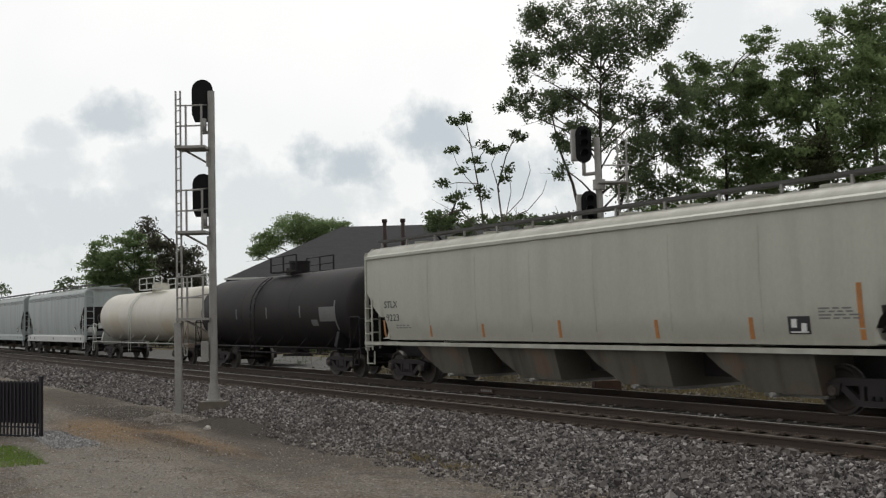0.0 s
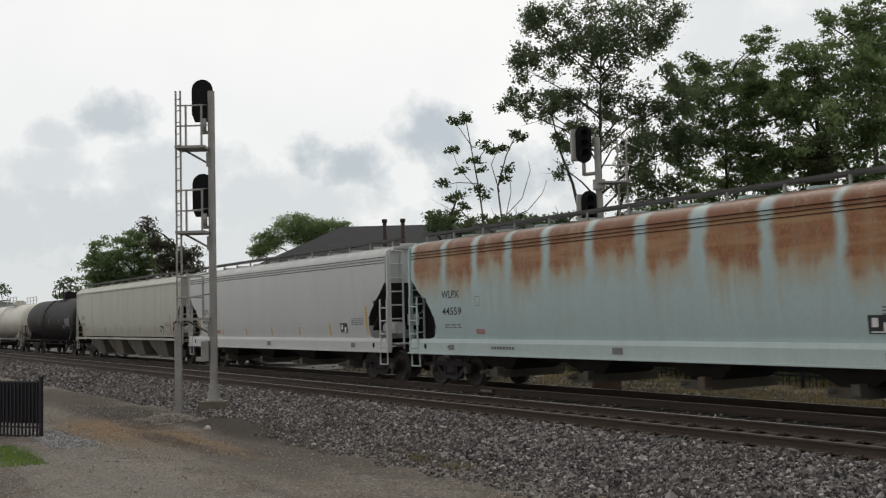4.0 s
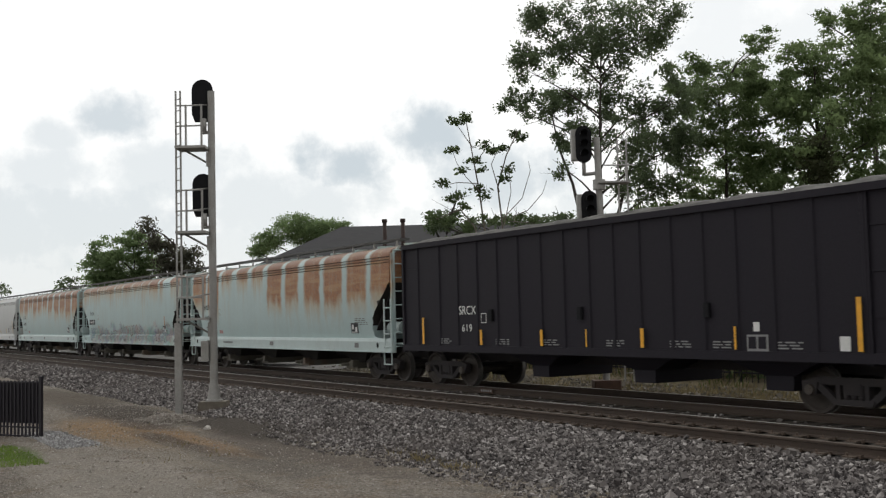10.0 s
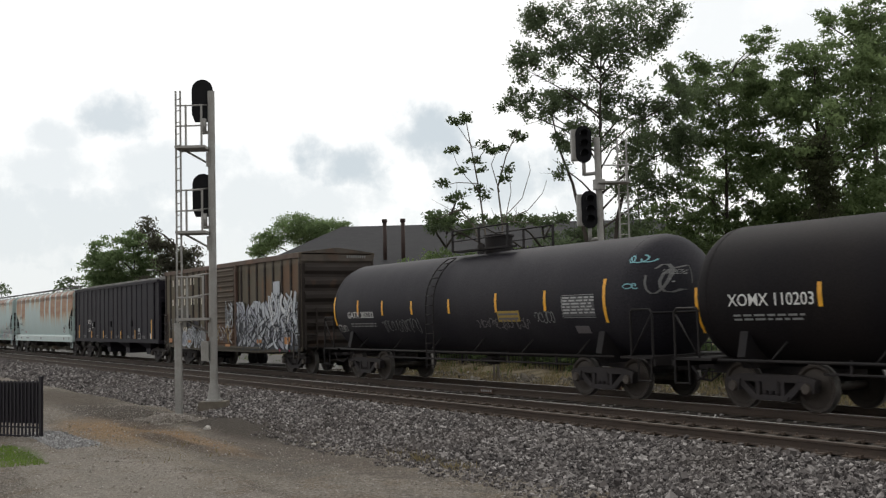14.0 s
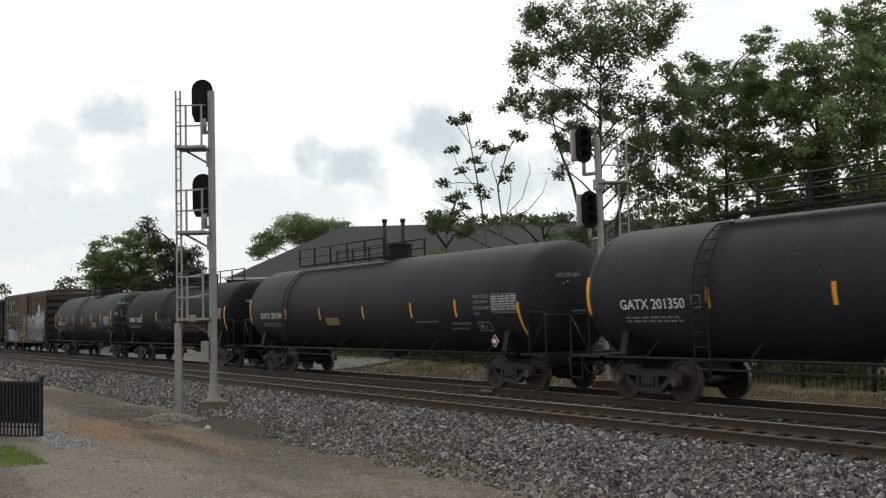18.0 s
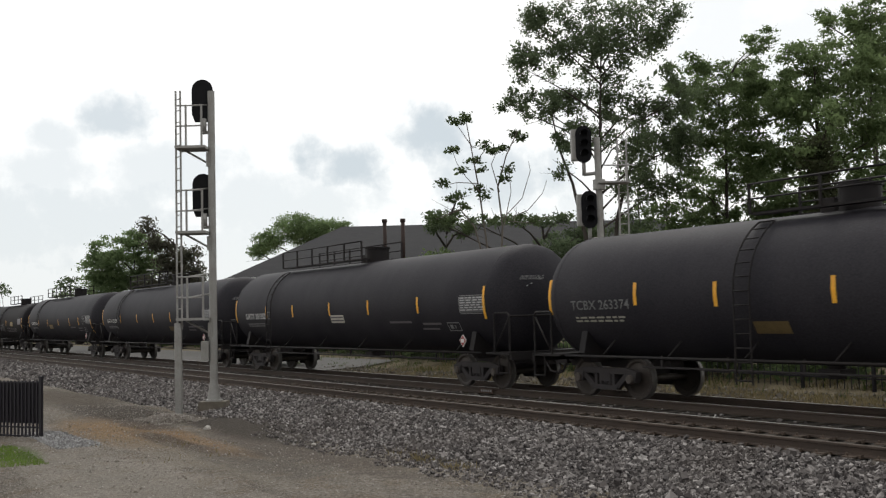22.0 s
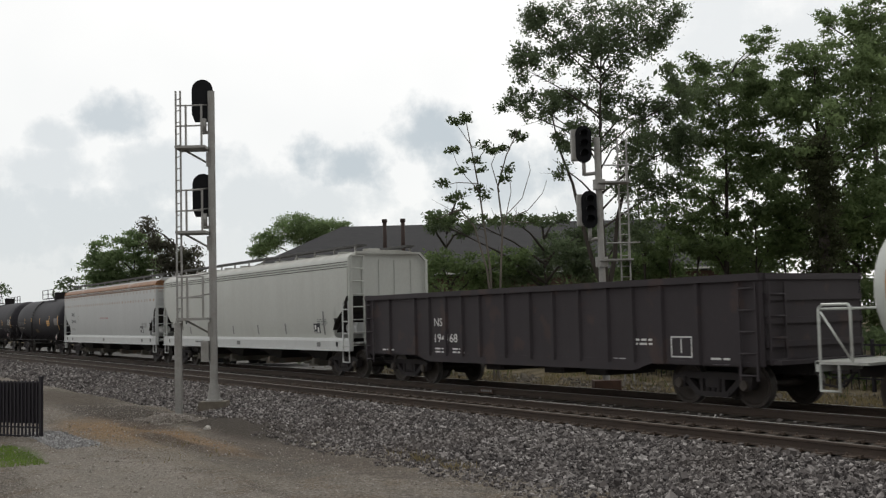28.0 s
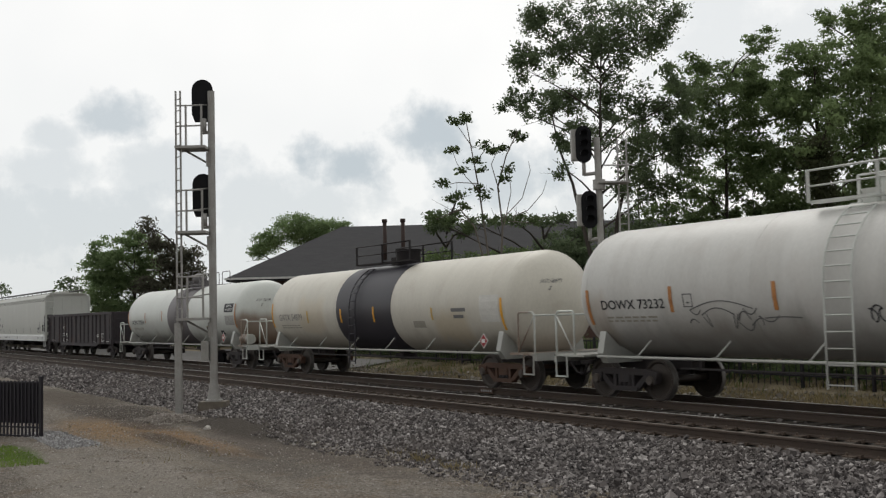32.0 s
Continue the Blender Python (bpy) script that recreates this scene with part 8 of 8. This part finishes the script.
tree("bush", "green shrub beside the far signal", [-39.49, 31.24, 1.85], [(-1.64, 4.54, 0.97, 0.24), (-0.43, 4.51, 0.92, 0.24), (0.92, 4.67, 0.76, 0.35), (-5.15, 4.55, 0.7, 0.49), (-3.27, 4.5, 0.81, 0.24), (-0.21, 2.3, 1.21, 1.08), (1.15, 2.67, 1.08, 0.97), (-1.3, 2.19, 1.08, 0.94), (0.9, 3.48, 1.62, 0.7), (1.67, 2.12, 1.08, 1.08), (1.99, 3.99, 1.08, 0.65)], LEAF_B, size=0.15, density=1.8, trunk=0.05, seed=13)
tree("bush", "dark green undergrowth below the trees", [-35.12, 34.36, 1.73], [(-2.31, 0.83, 1.3, 1.3), (-0.5, 0.66, 1.56, 1.3), (1.57, 0.48, 1.56, 1.3), (-4.39, 0.62, 1.56, 1.04), (-0.45, 2.86, 1.3, 1.17), (0.83, 2.31, 1.56, 1.3), (-1.76, 2.11, 1.3, 1.04)], LEAF_A, size=0.16, density=1.6, trunk=0.05, seed=14)
tree("bush", "dark green undergrowth below the trees", [-32.6, 38.29, 1.61], [(-1.28, 0.55, 1.81, 1.3), (0.79, 0.37, 1.81, 1.3), (-1.47, 3.4, 1.56, 1.3), (0.6, 3.35, 1.56, 1.3), (-0.46, 2.34, 2.07, 1.3)], LEAF_A, size=0.16, density=1.6, trunk=0.05, seed=15)
tree("bush", "leafy green undergrowth at the wood's edge", [-27.71, 38.5, 1.55], [(0.49, 0.46, 1.43, 1.43), (-0.94, 0.62, 1.43, 1.43), (-2.36, 0.77, 1.19, 1.19), (-0.38, 4.04, 1.43, 1.19), (0.92, 3.77, 1.43, 1.66), (0.41, 2.36, 1.43, 1.31), (-1.59, 2.88, 1.43, 1.31), (-2.76, 3.86, 1.19, 1.19)], LEAF_C, size=0.16, density=1.6, trunk=0.05, seed=16)

# slender saplings that fill the wood's edge below the big crowns
rngu = random.Random(4)
for k in range(-2, 8):
    a = -5.3 + 1.22 * k
    lobes = [(a + rngu.uniform(-0.3, 0.3), z + rngu.uniform(-0.3, 0.3), rngu.uniform(0.75, 1.1), rngu.uniform(0.5, 0.8)) for z in ((3.1, 4.1, 5.2, 6.4, 7.6) if k < 0 else (3.1, 4.1, 5.0) if k < 2 else (3.1, 4.2, 5.3, 6.3))]
    x, y = -29.5 + 0.5405 * a, 38.5 + 0.8413 * a
    tree("tree", "slender sapling at the shaded edge of the wood", [x, y, 1.6], [(p - a, z, rx, rz) for p, z, rx, rz in lobes], LEAF_C if k % 3 else LEAF_A, size=0.15, density=0.8, trunk=0.07, seed=40 + k, limb=0.02, per=60)


# ---- behind the line: fence, weeds, trailer, lamp ----
yard = thing("yard_fence", "black steel yard fence behind the far track", "fence", (-58.0, 27.0, 0.0), rz=-3.5)
for i in range(22):
    part("post", Geo().box((i * 2.4, 0, 0.35), (0.08, 0.08, 1.5)), FENCE, yard)
for zz in (0.05, 0.45, 0.95):
    part("rail", Geo().box((25.2, 0, zz), (50.4, 0.04, 0.05)), FENCE, yard)
for i in range(1, 210):
    part("picket", PICKET, None, yard, "", (i * 0.24, 0, 0.35))
DRY = leaf_material("dry_grass", (0.13, 0.108, 0.056), (0.22, 0.18, 0.1))
TURF = leaf_material("green_turf", (0.05, 0.075, 0.02), (0.085, 0.11, 0.035))
LAWN = leaf_material("bright_lawn_grass", (0.085, 0.14, 0.025), (0.13, 0.19, 0.04))


def blades(name, count, xr, yr, h, material, label, clump=0.0):
    x = xr[0] + (xr[1] - xr[0]) * rs.rand(count)
    y = yr[0] + (yr[1] - yr[0]) * rs.rand(count)
    if clump:
        keep = np.array([noise.noise((a * 0.9, b * 0.9, 5)) for a, b in zip(x, y)]) > clump
        x, y = x[keep], y[keep]
    k = len(x)
    z = np.array([max(ground_z(a, b), bed_z(a, b) if 9.4 < b < 20.3 else -9) for a, b in zip(x, y)]) - 0.02
    hh = h * np.exp(rs.normal(0, 0.4, k))
    a = rs.rand(k) * 6.283
    dx, dy = np.cos(a), np.sin(a)
    w = 0.012 + 0.02 * hh
    lean = rs.normal(0, 0.35, (k, 2)) * hh[:, None]
    v = np.stack([np.stack([x - dx * w, y - dy * w, z], 1), np.stack([x + dx * w, y + dy * w, z], 1), np.stack([x + lean[:, 0], y + lean[:, 1], z + hh], 1)], 1).reshape(-1, 3)
    me = bpy.data.meshes.new(name)
    me.from_pydata(v.tolist(), [], np.arange(3 * k).reshape(-1, 3).tolist())
    me.materials.append(material)
    return tagged(new(name, me), label, kind="stuff")


blades("dry_weeds", 22000, (-40, -6), (21.5, 27.5), 0.16, DRY, "dry tan weeds and grass behind the far track", 0.02)
blades("grass", 9000, (-62, -6), (23.0, 28.0), 0.22, TURF, "green weeds behind the far track", 0.12)
hedge = []
rngh = np.random.RandomState(77)
for i in range(330):
    hx = -125 + 0.36 * i
    hedge.append((hx, 28.1 - (hx + 58) * 0.061 * (hx > -58) + rngh.normal(0, 0.35), 0.35 + rngh.normal(0, 0.3) + (0.5 if hx < -58 else 0)))
hv, hn = leaves(hedge, [(0.8, 0.7, 0.75)] * len(hedge), [200] * len(hedge), 0.2, rngh)
hm = bpy.data.meshes.new("hedge")
hm.from_pydata(hv.tolist(), [], np.arange(4 * hn).reshape(-1, 4).tolist())
hm.materials.append(LEAF_D)
tagged(new("hedge", hm), "dark low undergrowth behind the yard fence", kind="stuff")
blades("dry_weeds", 700, (-17.2, -14.4), (9.45, 9.95), 0.08, DRY, "dry weeds at the foot of the ballast", -0.2)
blades("grass", 5200, (-24.0, -20.4), (3.0, 4.35), 0.045, LAWN, "patch of short green turf beside the fence", -0.25)
blades("dry_weeds", 700, (-27, -19), (5.6, 8.2), 0.05, DRY, "sparse dry weeds in the dirt", 0.05)

blades("dry_weeds", 9000, (-23, -6), (20.4, 23.0), 0.12, DRY, "yellowed grass on the bank", -0.25)
stone_m = mat("pale_limestone", (0.42, 0.4, 0.36), 0.9, scale=8, bump=0.4)
for (x, y, z), s, lab in (((-23.87, 8.65, -0.5), 0.11, "pale stone lying on the dirt lot"), ((-19.3, 9.2, -0.52), 0.06, "small pale stone at the edge of the ballast")):
    g = Geo()
    rng = random.Random(int(s * 100))
    rings = []
    for j in range(6):
        q = -math.pi / 2 + math.pi * (j + 0.5) / 6
        rings.append([(s * math.cos(q) * math.cos(a) * rng.uniform(0.8, 1.15), s * 0.8 * math.cos(q) * math.sin(a) * rng.uniform(0.8, 1.15), s * 0.6 * math.sin(q)) for a in [2 * math.pi * i / 9 for i in range(9)]])
    g.loft(rings)
    solid("stone", g, stone_m, lab, "stone", at=(x, y, z))

trailer = thing("flatbed_trailer", "low dark flatbed trailer parked behind the line", "trailer", (-52.5, 21.8, -0.4), rz=10)
part("bed", Geo().box((0, 0, 0.75), (6.5, 2.2, 0.14), bev=0.03), BLACK2, trailer)
part("headboard", Geo().box((3.2, 0, 1.1), (0.1, 2.2, 0.6)), BLACK2, trailer)
for x in (-1.9, -1.0):
    for s in (-1, 1):
        part("wheel", Geo().rod((x, s * 0.85, 0.36), (x, s * 1.1, 0.36), 0.36, 18), SIGBLACK, trailer)
part("drawbar", Geo().prism([(3.2, -0.5), (5.0, -0.05), (5.0, 0.05), (3.2, 0.5)], "z", 0.55, 0.65), BLACK2, trailer)
lamp = thing("street_lamp", "grey street lamp with a curved arm far down the line", "street lamp", (-91.2, 29.2, 0.0), rz=57.3)
part("pole", Geo().rod((0, 0, 0), (0, 0, 6.6), 0.09, 10, 0.06), GALV, lamp)
part("arm", Geo().pipe([(0, 0, 6.4), (-0.4, 0, 6.62), (-1.0, 0, 6.68)], 0.035), GALV, lamp)
part("lamp_head", Geo().loft([[(-1.6 + dx, r * math.cos(a) * 1.2, 6.66 + r * math.sin(a) * 0.6) for a in [2 * math.pi * i / 10 for i in range(10)]] for dx, r in ((0, 0.02), (0.12, 0.12), (0.45, 0.14), (0.7, 0.05))]), TRIMW, lamp)
ROADM = mat("pale_worn_asphalt", (0.1, 0.096, 0.09), 0.9, col2=(0.065, 0.062, 0.058), scale=0.8, bump=0.3)
solid("road", sheet([-140 + 4 * i for i in range(25)], [20.9, 22.5, 24.0, 25.5], lambda x, y: ground_z(x, y) + 0.07), ROADM, "pale worn road along the far side of the line", kind="structure")


# ---- all that moves: the cars run along the far track, their wheelsets roll ----
def motions():
    for ob, c in TRAIN:
        walk(ob, [(t, pose(c - run(t), TRAIN_Y, 0)) for t in range(0, 33)])
    for s in (-1, 1):
        lead = WHEELS[s][0]
        walk(lead, [(i / 30, pose(s * 0.889, 0, 0.457, 0, -math.degrees(run(i / 30) / 0.457) % 360, 0)) for i in range(0, 961)])
        for w in WHEELS[s][1:]:
            w.rotation_mode = "QUATERNION"
            w.animation_data_create()
            w.animation_data.action = lead.animation_data.action
            w.animation_data.action_slot = lead.animation_data.action_slot


motions()
